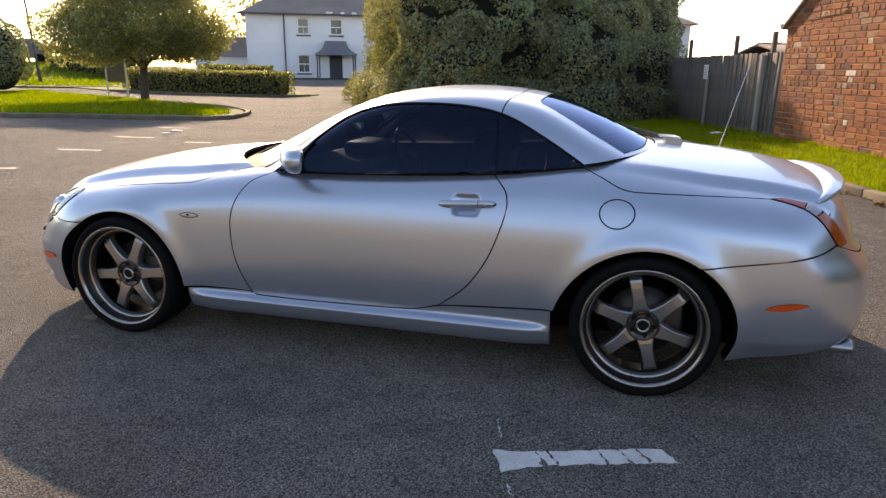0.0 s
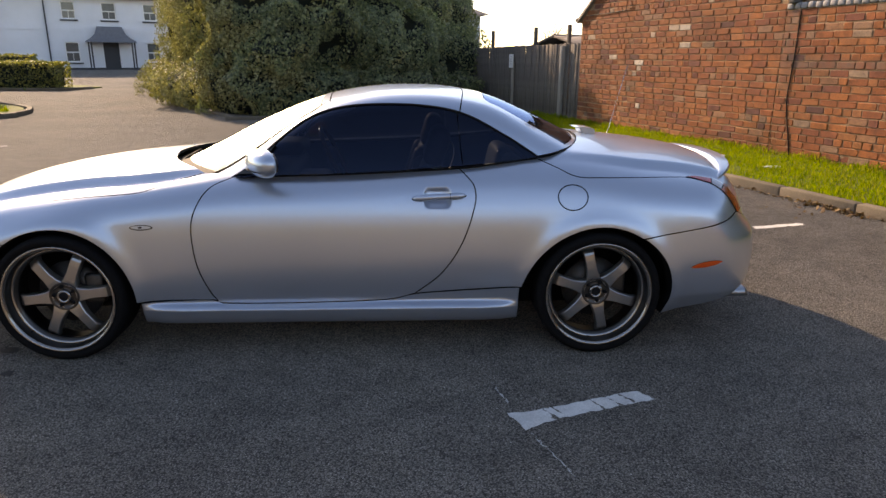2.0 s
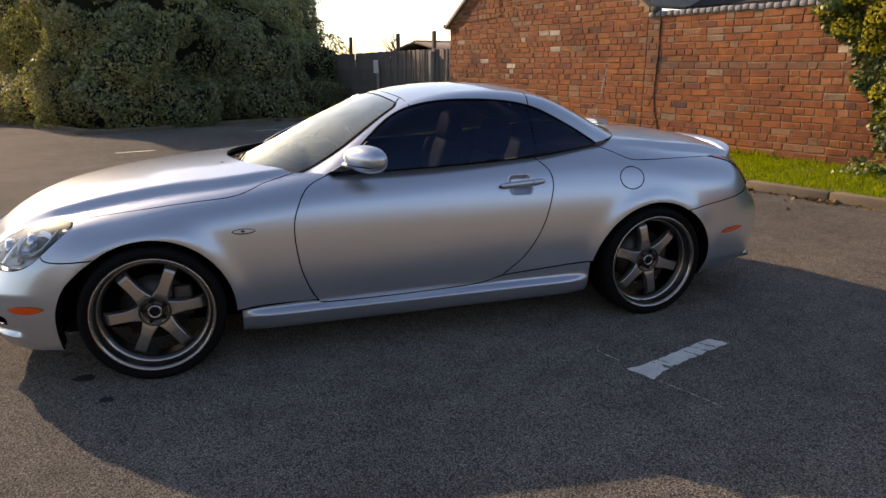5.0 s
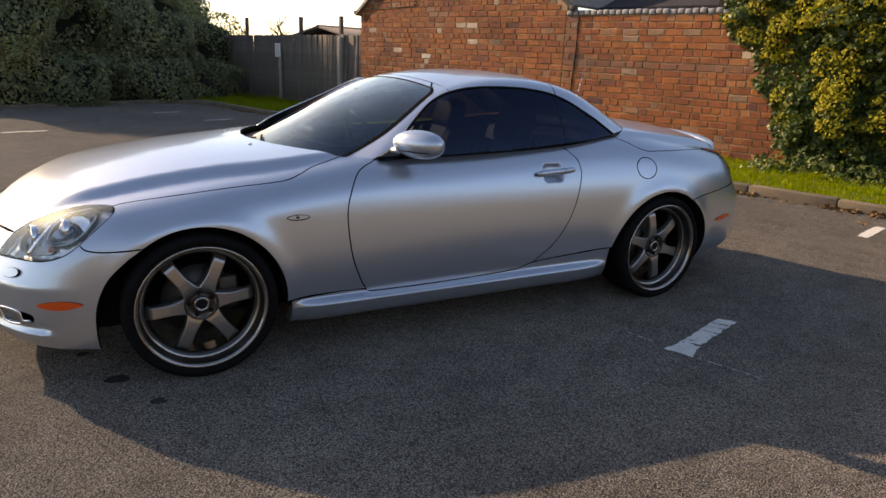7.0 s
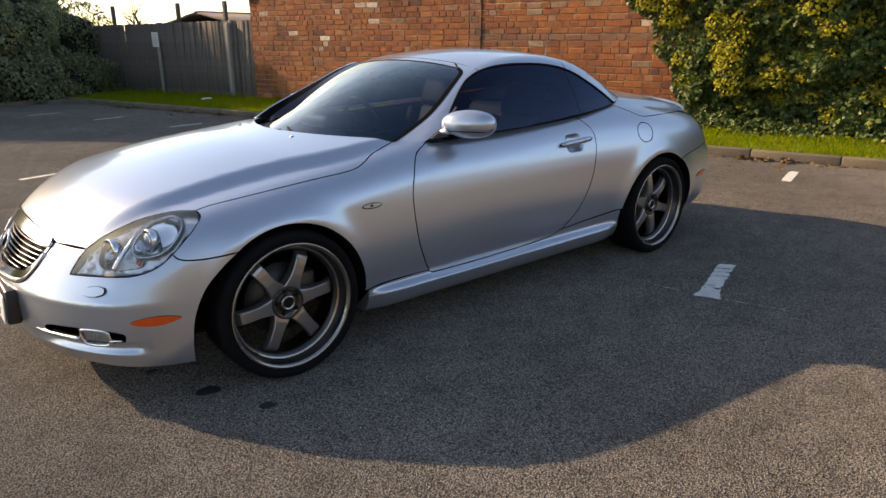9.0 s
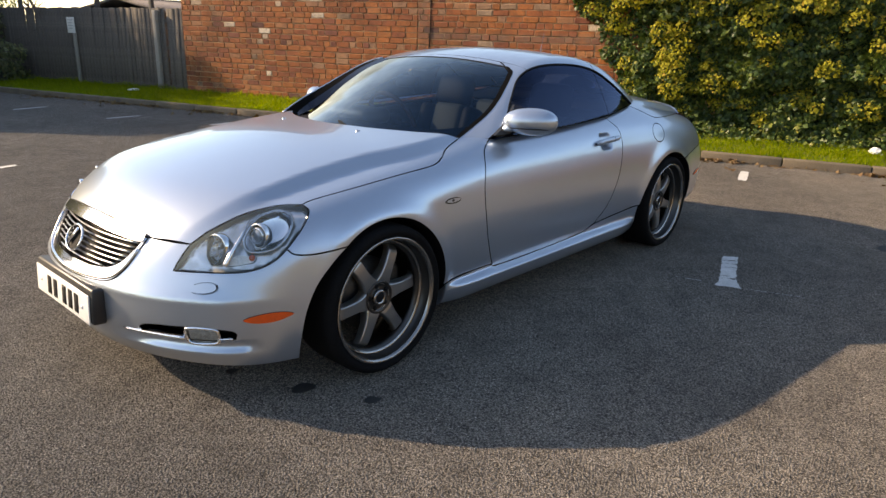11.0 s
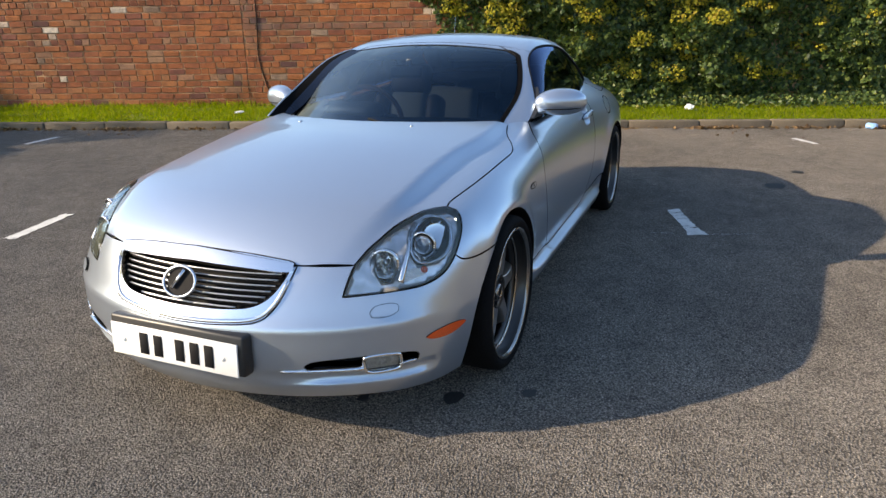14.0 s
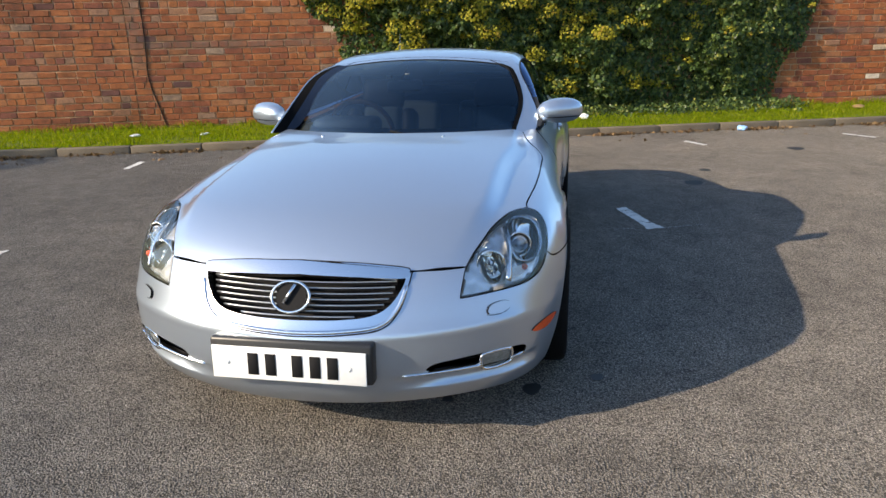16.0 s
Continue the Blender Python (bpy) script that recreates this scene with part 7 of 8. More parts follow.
# leaves towards the left take the golden tone that paints the sunlit side
bush("evergreen", BALLS, 0.088, SHRUB, 620, ever, lit_side=lambda p: (lumpy(p, 1.0, 0.9, 4.0) + np.interp(p[:, 0] + 0.25 * (p[:, 1] - 18), [-9, -5, -2.5], [0.9, 0.35, -0.4]) > 0.1), lump=1.25, depth=0.5, keep=lambda p: p[:, 1] < 27, scale=0.9)
twig = tagged(new("bare_twigs"), "tangle of bare grey twigs at the foot of the shrubs", "twigs", kind="stuff")
bm = bmesh.new()
for _ in range(90):
    a = np.array((rng.uniform(-0.6, 1.9), rng.uniform(14.1, 14.8), rng.uniform(0.15, 0.9)))
    q = a + np.array((rng.uniform(-0.7, 0.7), rng.uniform(-0.5, 0.1), rng.uniform(-0.2, 0.5)))
    t = Vector(q - a).normalized()
    sd = t.orthogonal().normalized() * 0.006
    bm.faces.new([bm.verts.new(Vector(p_)) for p_ in (Vector(a) - sd, Vector(a) + sd, Vector(q) + sd * 0.4, Vector(q) - sd * 0.4)])
part("twigs", bm, BARK, twig)


def limb(bm, a, b, ra, rb, sides=8, bend=0.06):
    a, b = Vector(a), Vector(b)
    t = (b - a).normalized()
    u = t.orthogonal().normalized()
    w = t.cross(u)
    off = Vector(rng.normal(0, bend, 3)) * (b - a).length
    rings = []
    for i in range(5):
        f = i / 4
        c = a.lerp(b, f) + off * math.sin(math.pi * f)
        r = ra + (rb - ra) * f
        rings.append([bm.verts.new(c + r * (math.cos(k * math.tau / sides) * u + math.sin(k * math.tau / sides) * w)) for k in range(sides)])
    for p_, q_ in zip(rings, rings[1:]):
        for k in range(sides):
            bm.faces.new((p_[k], p_[(k + 1) % sides], q_[(k + 1) % sides], q_[k])).smooth = True


def tree(name, x, y, height, crown, balls, leaf, size, density, label, trunk_r=0.16, core=True, lump=0.8):
    top = tagged(new(name), label, "tree")
    z0 = float(ground_z(x, y))
    bm = bmesh.new()
    limb(bm, (x, y, z0 - 0.05), (x + 0.1, y, z0 + crown), trunk_r * 1.25, trunk_r, 10, 0.02)
    part("trunk", bm, BARK, top)
    bm = bmesh.new()
    for i in range(9):
        a = i * 2.4
        limb(bm, (x + 0.1, y, z0 + crown - 0.15), (x + 0.1 + 0.33 * height * math.cos(a), y + 0.33 * height * math.sin(a), z0 + crown + height * rng.uniform(0.15, 0.6)), trunk_r * 0.55, trunk_r * 0.12, 6)
    part("limbs", bm, BARK, top)
    P, N = [], []
    for c, r in balls:
        c, r = np.array(c, float) + (x, y, z0), np.array(r, float)
        k = int(4 * math.pi * (r.prod()) ** (2 / 3) * density)
        d = on_ball(k, -0.9)
        rad = (1 - rng.uniform(0, 1, len(d)) ** 2 * 0.45) * (1 + lumpy(c + d * r, lump * 0.3, 1.1, x))
        P.append(c + d * r * rad[:, None]), N.append(d)
    P, N = np.concatenate(P), np.concatenate(N)
    scatter_leaves("crown", P, N, size, leaf, top, 1.4, 0.6)
    return top


tree("island_tree", -16.0, 18.0, 3.2, 1.45, [((0, 0, 3.0), (2.7, 2.7, 1.7)), ((-1.5, -1.0, 2.5), (1.5, 1.5, 1.1)), ((1.6, 1.0, 2.4), (1.4, 1.4, 1.0)), ((0.3, 0, 4.0), (1.8, 1.8, 1.1)), ((0.2, 0.1, 2.2), (2.0, 2.0, 0.75))],
     TREE_LEAF, 0.085, 640, "round-headed tree with a dense olive-green crown on the grass island", 0.125, lump=1.3)


# grass island with its kerb
def patch(name, outline, lift, material, label, category, kind="structure", grid=1.2):
    """A raised flat patch following the ground, with its edge turned down."""
    o2 = np.asarray(spline([(*p, 0) for p in outline + outline[:1]], 0.9))[:-1, :2]
    v, f = fill([o2], grid)
    top_v = np.stack([v[:, 0], v[:, 1], ground_z(v[:, 0], v[:, 1]) + lift], 1)
    n0 = len(v)
    m = len(o2)
    low = np.stack([o2[:, 0], o2[:, 1], ground_z(o2[:, 0], o2[:, 1]) - 0.05], 1)
    up = low.copy()
    up[:, 2] += lift + 0.05
    verts = np.concatenate([top_v, low, up])
    faces = [tuple(int(i) for i in t) for t in f] + [(n0 + i, n0 + (i + 1) % m, n0 + m + (i + 1) % m, n0 + m + i) for i in range(m)]
    me = bpy.data.meshes.new(name)
    me.from_pydata(verts.tolist(), [], faces)
    bmm = bmesh.new()
    bmm.from_mesh(me)
    for fc in bmm.faces:
        if len(fc.verts) == 3 and fc.normal.z < 0:
            fc.normal_flip()
    bmm.to_mesh(me)
    bmm.free()
    return tagged(part(name, me, material, None), label, category, kind=kind), o2


ISLAND = [(-34, 21.5), (-26.7, 19.2), (-20, 14.4), (-15.2, 11.0), (-13.0, 11.35), (-11.0, 11.5), (-9.3, 12.0), (-9.15, 12.9), (-9.7, 14.3), (-11.3, 15.9), (-13.6, 17.4), (-18.6, 19.9), (-23.7, 22.0), (-34, 26)]
FAR_LAWN = [(-48, 36), (-38, 28.5), (-31, 25.2), (-26.6, 27.6), (-26.4, 31), (-34, 38.5), (-46, 50)]
BED = [(-30, 27.6), (-23.4, 25.6), (-16.5, 24.9), (-14.0, 25.4), (-13.7, 26.6), (-14.4, 28.4), (-24, 33), (-31, 33)]


def many_blades(outline, k, length, width, z_up, label):
    o2 = np.array(outline)
    q = rng.uniform(o2.min(0), o2.max(0), (k * 3, 2))
    q = q[inside(q, [o2])][:k]
    p = np.stack([q[:, 0], q[:, 1], ground_z(q[:, 0], q[:, 1]) + z_up], 1)
    blades("grass", p, length * rng.uniform(0.5, 1.5, len(p)), width, GRASS, 0.8, label)


def kerb_run(name, outline, label, width=0.12, height=0.12):
    root = tagged(new(name), label, "kerb", kind="structure")
    run_ = spline([(*p, 0) for p in outline], 0.915)
    for p, q in zip(run_, run_[1:]):
        z = float(ground_z(p[0], p[1]))
        o = new("kerb_stone", kmesh)
        o.parent = root
        o.matrix_basis = Matrix.Translation(((p[0] + q[0]) / 2, (p[1] + q[1]) / 2, z + 0.01)) @ pose(0, 0, 0, 0, 0, math.degrees(math.atan2(-(q[0] - p[0]), q[1] - p[1])))


patch("lawn_island", ISLAND, 0.09, SOIL, "grass island in the car park", "grass")
many_blades([(-26, 19), (-20, 14.6), (-15.2, 11.2), (-9.4, 12.2), (-9.4, 13.2), (-11.5, 15.6), (-18.6, 19.6), (-26, 23)], 26000, 0.09, 0.012, 0.09, "bright sunlit grass on the island")
kerb_run("kerb_island", [(-26.7, 19.1), (-20, 14.3), (-15.2, 10.9), (-13.0, 11.25), (-11.0, 11.4), (-9.25, 11.9), (-9.05, 12.9), (-9.6, 14.4), (-11.2, 16.0), (-13.5, 17.5), (-18.5, 20.0)], "dark kerb round the grass island")
patch("lawn_far", FAR_LAWN, 0.08, SOIL, "grass verge by the drive", "grass")
many_blades(FAR_LAWN, 16000, 0.14, 0.022, 0.08, "bright sunlit grass of the verge")
patch("hedge_bed", BED, 0.06, SOIL, "planted bed under the hedge", "bed")
kerb_run("kerb_bed", [(-24, 25.6), (-16.5, 24.75), (-13.9, 25.2), (-13.5, 26.6)], "dark kerb round the hedge bed")


def hedge(name, corners, height, width, label, size=0.10, density=330):
    """A clipped hedge along a line."""
    root = tagged(new(name), label, "hedge")
    P, N = [], []
    for (x0, y0), (x1, y1) in zip(corners, corners[1:]):
        d = np.array([x1 - x0, y1 - y0])
        L = np.linalg.norm(d)
        d /= L
        nn = np.array([-d[1], d[0]])
        # box coloured near-black for the shade within the hedge
        thing_box("shade_core", [((L + width * 0.7, width * 0.78, height * 0.9), (0, 0, height * 0.45))], CORE, root, Matrix.Translation(((x0 + x1) / 2, (y0 + y1) / 2, float(ground_z((x0 + x1) / 2, (y0 + y1) / 2)))) @ pose(0, 0, 0, 0, 0, math.degrees(math.atan2(d[1], d[0]))), 0.2)
        for face, area in (("top", L * width), ("a", L * height), ("b", L * height), ("c", width * height), ("d", width * height)):
            k = int(area * density)
            u, w, h = rng.uniform(-width / 2, L + width / 2, k), rng.uniform(-width / 2, width / 2, k), rng.uniform(0.05, height, k)
            n3 = np.zeros((k, 3))
            if face == "top":
                h = np.full(k, height)
                n3[:, 2] = 1
            elif face in "ab":
                sg = 1 if face == "a" else -1
                w = np.full(k, sg * width / 2)
                n3[:, :2] = sg * nn
            else:
                sg = 1 if face == "c" else -1
                u = np.full(k, L + width / 2 if sg > 0 else -width / 2)
                n3[:, :2] = sg * d
            p = np.stack([x0 + d[0] * u + nn[0] * w, y0 + d[1] * u + nn[1] * w, h], 1)
            p += n3 * (lumpy(p, 0.14, 1.3, 2.0) - rng.uniform(0, 0.10, k))[:, None]
            p[:, 2] += ground_z(p[:, 0], p[:, 1])
            P.append(p), N.append(n3)
    scatter_leaves("leaves", np.concatenate(P), np.concatenate(N), size, HEDGE_LEAF, root, 1.2, 0.7)
    return root


hedge("hedge", [(-23.2, 27.0), (-15.2, 26.6)], 1.15, 1.3, "clipped box hedge with a sunlit pale top")
hedge("hedge", [(-24.6, 35.5), (-21.6, 36.4)], 1.15, 1.4, "clipped low hedge in front of the white house", 0.13, 200)
hedge("hedge", [(-35.8, 35.2), (-30.6, 34.6)], 1.35, 1.6, "dark clipped hedge beyond the grass verge", 0.13, 200)

# notice board on two posts, seen from behind
nb = tagged(new("notice_board"), "notice board on two pale posts, seen from behind", "sign")
nbm = Matrix.Translation((-18.6, 19.7, 0.08)) @ pose(0, 0, 0, 0, 0, 32)
for dx in (-0.36, 0.36):
    thing_box("post", [((0.07, 0.07, 1.55), (dx, 0, 0.77))], FRAME_WHITE, nb, nbm, 0.008)
thing_box("panel", [((0.66, 0.03, 1.0), (0, 0.02, 1.12))], BOARD, nb, nbm, 0.004)
for (x, y, h, ln) in ((-30.9, 28.2, 8.0, -0.55), (-37.2, 31.6, 9.0, 0.0)):
    z0 = float(ground_z(x, y))
    o = tube("lamp_column", [(x, y, z0 - 0.1), (x + ln * 0.2, y, z0 + 1.0), (x + ln, y, z0 + h)], [0.10, 0.07, 0.04], DARK_POST, None, sides=8)
    tagged(o, "tall thin dark lamp column", "lamp post", "lamp columns")
for nm, x, y, r, hgt in (("roadside_bush", -26.8, 21.6, 1.6, 3.3), ):
    rb = tagged(new(nm), "dark rounded roadside bush", "shrub")
    bush(nm, [((x, y, hgt * 0.5), (r, r, hgt * 0.56)), ((x - 1.4, y - 0.8, hgt * 0.45), (r, r, hgt * 0.5))], 0.11, SHRUB, 260, rb, lump=0.5)

# dark car parked far off
far_car = tagged(new("far_car"), "dark grey hatchback parked by the far road", "car")
fm = Matrix.Translation((-40.6, 36.3, float(ground_z(-40.6, 36.3)) + 0.02)) @ pose(0, 0, 0, 0, 0, 35) @ Matrix.Diagonal((1.08, 1.05, 1.22, 1))


def hull(rows, material, name, label=""):
    """A body from side profiles: (half width, outline of x, z)."""
    bm = bmesh.new()
    rings_ = []
    for y, prof_ in rows:
        rings_.append([bm.verts.new((x, y, z)) for x, z in prof_])
    for a, b in zip(rings_, rings_[1:]):
        for i in range(len(a)):
            j = (i + 1) % len(a)
            bm.faces.new((a[i], a[j], b[j], b[i])).smooth = True
    bm.faces.new(rings_[0]), bm.faces.new(rings_[-1][::-1])
    bmesh.ops.recalc_face_normals(bm, faces=bm.faces)
    bmesh.ops.transform(bm, matrix=fm, verts=bm.verts)
    return part(name, bm, material, far_car, label)


lowp = [(-2.05, 0.35), (-2.1, 0.65), (-1.9, 0.85), (-1.0, 0.98), (1.8, 1.02), (2.05, 0.8), (2.05, 0.35)]
hull([(y, [(x * k_, z) for x, z in lowp]) for y, k_ in ((-0.85, 0.97), (-0.80, 1.0), (0.80, 1.0), (0.85, 0.97))], DARK_CAR, "body")
upp = [(-1.15, 0.96), (-0.45, 1.42), (0.9, 1.48), (1.75, 1.05), (1.75, 0.98)]
hull([(y, [(x * k_ + 0.02, 0.97 + (z - 0.97) * k_) for x, z in upp]) for y, k_ in ((-0.74, 0.9), (-0.62, 1.0), (0.62, 1.0), (0.74, 0.9))], PANE_FAR, "cabin", "dark windows and roof")
for x in (-1.3, 1.3):
    for y in (-0.80, 0.80):
        bm = bmesh.new()
        lathe(bm, [(-0.1, 0.001), (-0.1, 0.2), (-0.09, 0.3), (0.09, 0.3), (0.1, 0.2), (0.1, 0.001)], 20)
        bmesh.ops.transform(bm, matrix=fm @ Matrix.Translation((x, y, 0.31)), verts=bm.verts)
        part("wheel", bm, RUBBER, far_car)

# ---- white house ----
house = tagged(new("house"), "two-storey white house, brown hipped roof and swept lead porch", "house")
HF = Matrix.Translation((-26.85, 43.75, 0.40)) @ pose(0, 0, 0, 0, 0, 25.8)
W_, D_, E_ = 15.0, 8.0, 4.85
# front wall in strips round the openings
WIN = [(3.85, 4.72, 3.42, 4.58), (6.35, 7.27, 3.42, 4.58), (9.05, 9.95, 3.42, 4.58), (3.80, 4.70, 0.55, 1.90), (9.05, 9.95, 0.55, 1.90), (11.6, 12.5, 3.42, 4.58), (11.6, 12.5, 0.55, 1.90)]
DOORS = [(6.20, 7.22, 0.0, 2.0)]
xs = sorted({0, W_, *[v for w in WIN + DOORS for v in w[:2]]})
zs = sorted({0, E_, *[v for w in WIN + DOORS for v in w[2:]]})
cells = []
for x0, x1 in zip(xs, xs[1:]):
    for z0, z1 in zip(zs, zs[1:]):
        mx_, mz_ = (x0 + x1) / 2, (z0 + z1) / 2
        if not any(a < mx_ < b and c < mz_ < d for a, b, c, d in WIN + DOORS):
            cells.append(((x1 - x0, 0.30, z1 - z0), (mx_, 0.15, mz_)))
cells += [((0.3, D_ - 0.3, E_), (0.15, D_ / 2 + 0.15, E_ / 2)), ((0.3, D_ - 0.3, E_), (W_ - 0.15, D_ / 2 + 0.15, E_ / 2)), ((W_ - 0.6, 0.3, E_), (W_ / 2, D_ - 0.15, E_ / 2))]
thing_box("wall", cells, RENDERED, house, HF)
thing_box("string_course", [((W_, 0.05, 0.16), (W_ / 2, -0.024, 2.72))], RENDERED, house, HF)
thing_box("plinth", [((W_, 0.04, 0.16), (W_ / 2, -0.02, 0.08))], SILL_DARK, house, HF)
bm = bmesh.new()
ov = 0.45
low_r = [(-ov, -ov, E_ + 0.03), (W_ + ov, -ov, E_ + 0.03), (W_ + ov, D_ + ov, E_ + 0.03), (-ov, D_ + ov, E_ + 0.03)]
top_r = [(3.6, D_ / 2, E_ + 2.6), (W_ - 3.6, D_ / 2, E_ + 2.6)]
lv, tv = [bm.verts.new(p) for p in low_r], [bm.verts.new(p) for p in top_r]
bm.faces.new((lv[0], lv[1], tv[1], tv[0])), bm.faces.new((lv[1], lv[2], tv[1])), bm.faces.new((lv[2], lv[3], tv[0], tv[1])), bm.faces.new((lv[3], lv[0], tv[0])), bm.faces.new(lv[::-1])
bmesh.ops.transform(bm, matrix=HF, verts=bm.verts)
roof_h = part("roof", bm, ROOF_TILE, house, "brown tiled hipped roof")
thing_box("gutter", [((W_ + 0.9, 0.10, 0.10), (W_ / 2, -ov - 0.03, E_ + 0.01))], SILL_DARK, house, HF)
for x, w in ((6.3, 0.5), (7.3, 0.3), (8.2, 0.35)):
    thing_box("roof_flashing", [((w, 0.02, 0.14), (x, -0.35, E_ + 0.16))], FRAME_WHITE, roof_h, HF)
thing_box("downpipe", [((0.09, 0.09, E_), (2.86, -0.06, E_ / 2))], SILL_DARK, house, HF, 0.02)
for x0, x1, z0, z1 in WIN:
    w, h = x1 - x0, z1 - z0
    win = thing_box("window", [((w, 0.06, 0.07), (x0 + w / 2, 0.16, z0 + 0.035)), ((w, 0.06, 0.07), (x0 + w / 2, 0.16, z1 - 0.035)), ((0.07, 0.06, h - 0.14), (x0 + 0.035, 0.16, z0 + h / 2)), ((0.07, 0.06, h - 0.14), (x1 - 0.035, 0.16, z0 + h / 2)),
                               ((w - 0.14, 0.07, 0.07), (x0 + w / 2, 0.16, z0 + h * 0.48))], FRAME_WHITE, house, HF, label="white sash window")
    for zz in (z0 + h * 0.26, z0 + h * 0.73):
        thing_box("pane", [((w - 0.12, 0.012, h * 0.42), (x0 + w / 2, 0.20, zz))], PANE_FAR, win, HF)
    thing_box("glazing_bar", [((0.03, 0.03, h * 0.40), (x0 + w / 2, 0.185, z0 + h * 0.26))], FRAME_WHITE, win, HF)
    thing_box("sill", [((w + 0.24, 0.14, 0.10), (x0 + w / 2, -0.03, z0 - 0.09))], SILL_DARK, win, HF)
porch = new("porch")
porch.parent = house
porch["label"] = "porch with a swept lead roof on thin posts"
for x in (5.25, 5.42, 8.0, 8.17):
    thing_box("porch_post", [((0.10, 0.10, 1.88), (x, -1.0, 0.94))], SILL_DARK, porch, HF)
bm = bmesh.new()
prev = None
for f_, (hw, dp, z) in enumerate(((1.62, 1.25, 1.88), (1.58, 1.2, 1.98), (1.25, 0.98, 2.18), (0.98, 0.78, 2.45), (0.85, 0.6, 2.78), (0.8, 0.5, 2.95))):
    rg = [bm.verts.new((6.70 - hw, -0.005, z)), bm.verts.new((6.70 - hw, -dp, z)), bm.verts.new((6.70 + hw, -dp, z)), bm.verts.new((6.70 + hw, -0.005, z))]
    if prev:
        for i in range(3):
            bm.faces.new((prev[i], prev[i + 1], rg[i + 1], rg[i]))
    else:
        bm.faces.new(rg)
    prev = rg
bm.faces.new(prev[::-1])
bmesh.ops.recalc_face_normals(bm, faces=bm.faces)
bmesh.ops.transform(bm, matrix=HF, verts=bm.verts)
part("porch_roof", bm, LEAD, porch)
thing_box("door", [((1.02, 0.06, 2.0), (6.71, 0.2, 1.0))], SILL_DARK, house, HF, label="dark front door")
annex = tagged(new("outbuilding"), "low white outbuilding with a brown tiled roof beside the house", "building")
AF = Matrix.Translation((-33.0, 46.0, 0.9)) @ pose(0, 0, 0, 0, 0, 25.8)
thing_box("wall", [((6.0, 5.0, 1.5), (3.0, 2.5, 0.5))], RENDERED, annex, AF)
bm = bmesh.new()
for v_ in ([(-0.3, -0.4, 1.25), (6.3, -0.4, 1.25), (6.3, 2.5, 2.9), (-0.3, 2.5, 2.9)], [(-0.3, 2.5, 2.9), (6.3, 2.5, 2.9), (6.3, 5.4, 1.25), (-0.3, 5.4, 1.25)]):
    bm.faces.new([bm.verts.new(p) for p in v_])
bmesh.ops.transform(bm, matrix=AF, verts=bm.verts)
part("roof", bm, ROOF_TILE, annex)

# white house end beyond the fence
cot = tagged(new("cottage"), "white house with a brown roof beyond the shrubs and fence", "house")
CF = Matrix.Translation((4.3, 34.0, 0)) @ pose(0, 0, 0, 0, 0, 10)
thing_box("wall", [((5.0, 7.0, 3.7), (-2.5, 3.5, 1.85))], RENDERED, cot, CF)
bm = bmesh.new()
for v_ in ([(-5.4, -0.4, 3.65), (0.4, -0.4, 3.65), (-2.5, 3.5, 5.2)], [(0.4, -0.4, 3.65), (0.4, 7.4, 3.65), (-2.5, 3.5, 5.2)], [(-5.4, 7.4, 3.65), (-5.4, -0.4, 3.65), (-2.5, 3.5, 5.2)], [(0.4, 7.4, 3.65), (-5.4, 7.4, 3.65), (-2.5, 3.5, 5.2)]):
    bm.faces.new([bm.verts.new(p) for p in v_])
bmesh.ops.transform(bm, matrix=CF, verts=bm.verts)
part("roof", bm, ROOF_TILE, cot)

# far trees
tree("distant_tree", -32.0, 52.0, 6.0, 2.5, [((0, 0, 5.0), (2.6, 2.6, 3.0)), ((2.2, 0.5, 4.0), (1.6, 1.6, 2.0))], TREE_LEAF, 0.22, 34, "thin-leaved distant tree beside the house", 0.16)
tree("overhanging_tree", 0.7, 27.0, 5.6, 3.3, [((0.8, 0, 4.5), (2.0, 1.8, 1.2)), ((-0.8, 0.4, 5.5), (2.6, 2.1, 1.8))], SHRUB, 0.15, 120, "broad-leaved tree rising over the dark shrubs", 0.12)
bare = tagged(new("bare_tree"), "small bare tree far beyond the fence", "tree")
bm = bmesh.new()
bx, by = 8.2, 33.0
limb(bm, (bx, by, 0), (bx, by, 2.6), 0.10, 0.06, 6)
for i in range(26):
    a, h_ = i * 2.4, rng.uniform(1.6, 2.6)
    limb(bm, (bx, by, h_), (bx + 0.9 * math.cos(a) * rng.uniform(0.4, 1), by + 0.9 * math.sin(a), h_ + rng.uniform(0.3, 1.3)), 0.025, 0.006, 4)
part("branches", bm, BARK, bare)

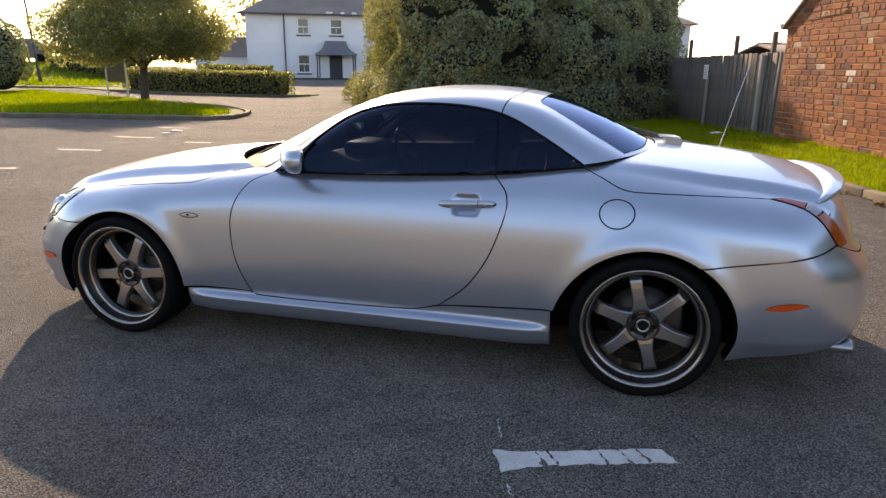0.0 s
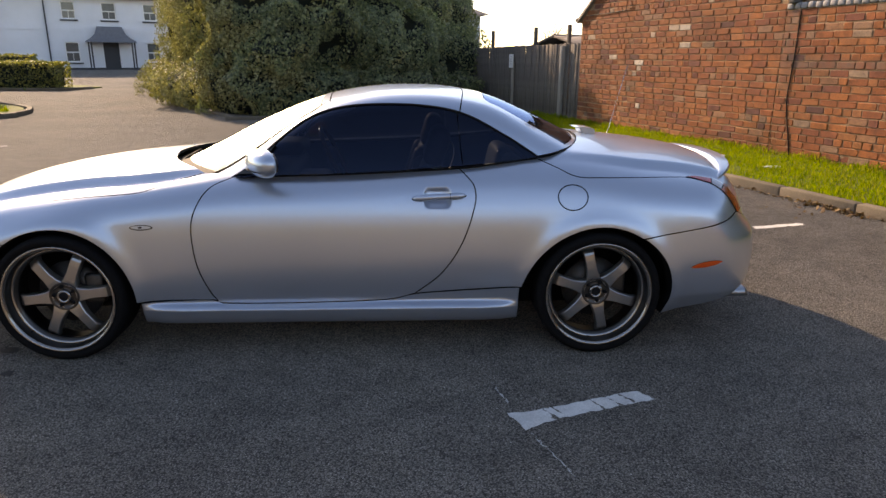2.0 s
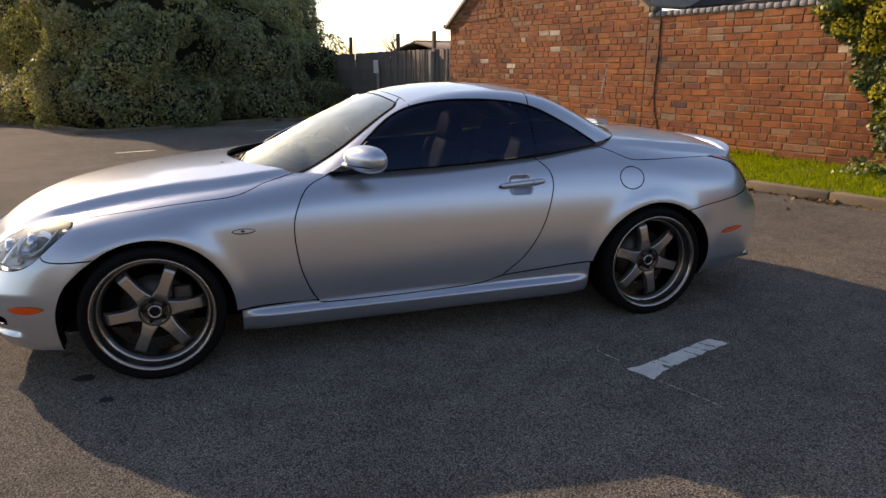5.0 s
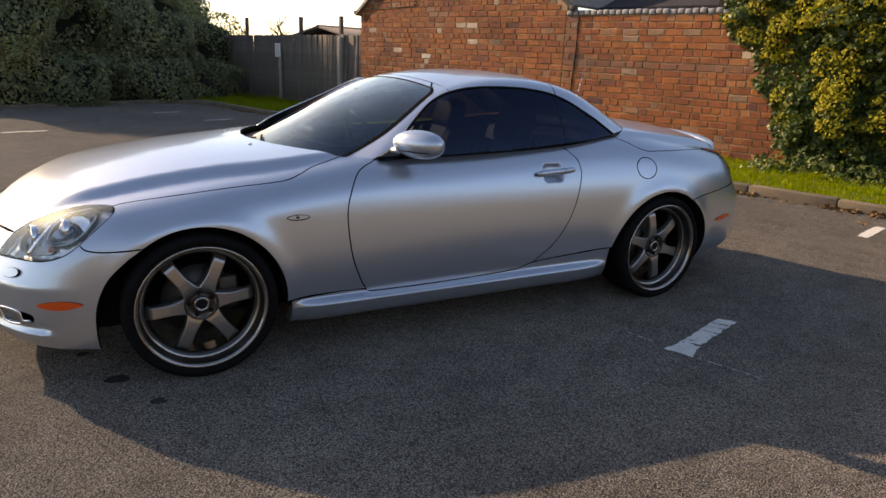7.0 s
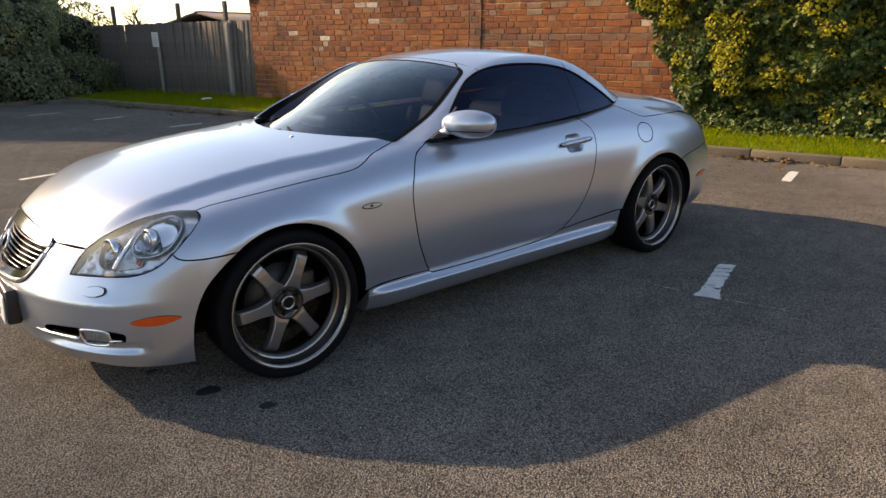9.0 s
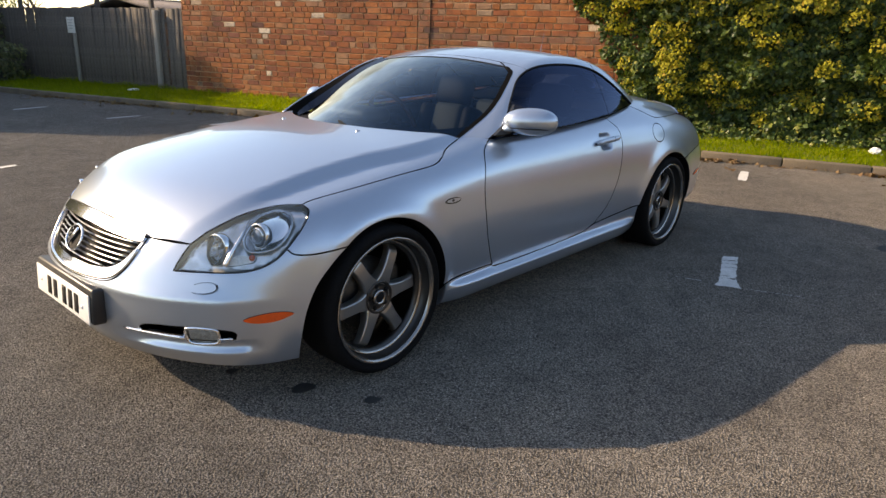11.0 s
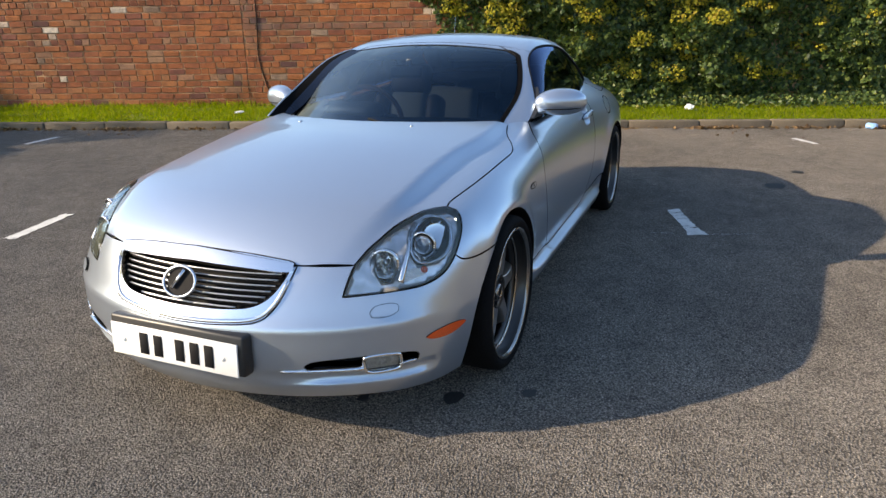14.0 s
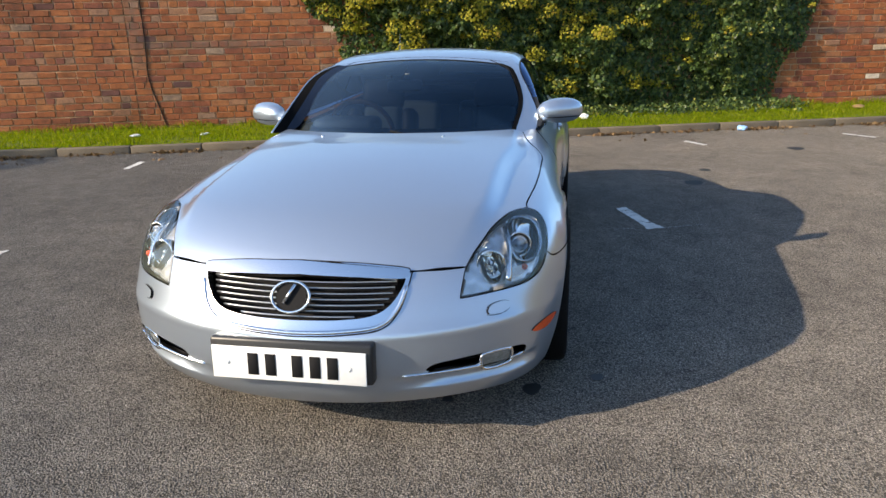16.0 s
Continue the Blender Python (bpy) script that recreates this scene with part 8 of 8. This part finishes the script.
# ---- small things on the ground ----
k = 2400
s = rng.uniform(-8, 13.5, k)
s = s + 0.35 * np.sin(s * 3.1) + 0.2 * np.sin(s * 7.7)
x = KX - np.abs(rng.normal(0, 0.075, k)) - 0.01
far_ = rng.random(k) < 0.06
x[far_] -= rng.uniform(0, 0.7, far_.sum())
P = np.stack([x, s, rng.uniform(0.006, 0.03, k)], 1) @ R3.T + T3
dl = scatter_leaves("dead_leaves", P, np.tile([0, 0, 1.0], (k, 1)), 0.055, DEAD, None, 0.9, 0.7)
tagged(dl, "brown dead leaves gathered along the kerb", "leaves", kind="stuff")


def crumple(name, x, y, z, size, material, label):
    bm = bmesh.new()
    bmesh.ops.create_icosphere(bm, subdivisions=2, radius=1.0)
    for v in bm.verts:
        q = v.co * (1 + 0.35 * noise.noise(v.co * 2.1 + Vector((x, y, 0))))
        v.co = (x + q.x * size[0], y + q.y * size[1], z + max(q.z, -0.7) * size[2] + 0.7 * size[2])
    tagged(part(name, bm, material, None), label, "litter", "litter")


for s, xl, size, m_, lb in ((5.9, -1.15, (0.10, 0.06, 0.02), PAPER, "crumpled white paper lying on the grass"), (4.9, -1.2, (0.12, 0.05, 0.015), PAPER, "flat scrap of white paper on the grass"), (-0.9, -1.0, (0.09, 0.07, 0.05), PAPER, "pale crumpled litter under the ivy"),
                       (12.2, -0.9, (0.14, 0.07, 0.03), PAPER, "white scrap of litter by the fence"), (-6.9, -1.1, (0.22, 0.05, 0.02), PAPER, "long white scrap on the grass"), (-5.7, -0.95, (0.14, 0.08, 0.04), DEAD, "brown crumpled litter on the grass")):
    p = at_wall(xl, s, 0.10)
    crumple("litter", p.x, p.y, p.z, size, m_, lb)
p = at_wall(KX - 0.10, -2.85)
crumple("plastic_bag", p.x, p.y, 0.0, (0.07, 0.07, 0.045), BLUE_BAG, "crumpled pale blue plastic bag by the kerb")
p = at_wall(KX - 0.10, -6.0)
crumple("plastic_bag", p.x, p.y, 0.0, (0.13, 0.09, 0.06), PAPER, "crumpled white plastic bag by the kerb")
for x, y in ((-7.9, 8.35), (-8.1, 8.9)):
    crumple("litter", x, y, 0.0, (0.14, 0.06, 0.02), PAPER, "small white scrap on the asphalt")
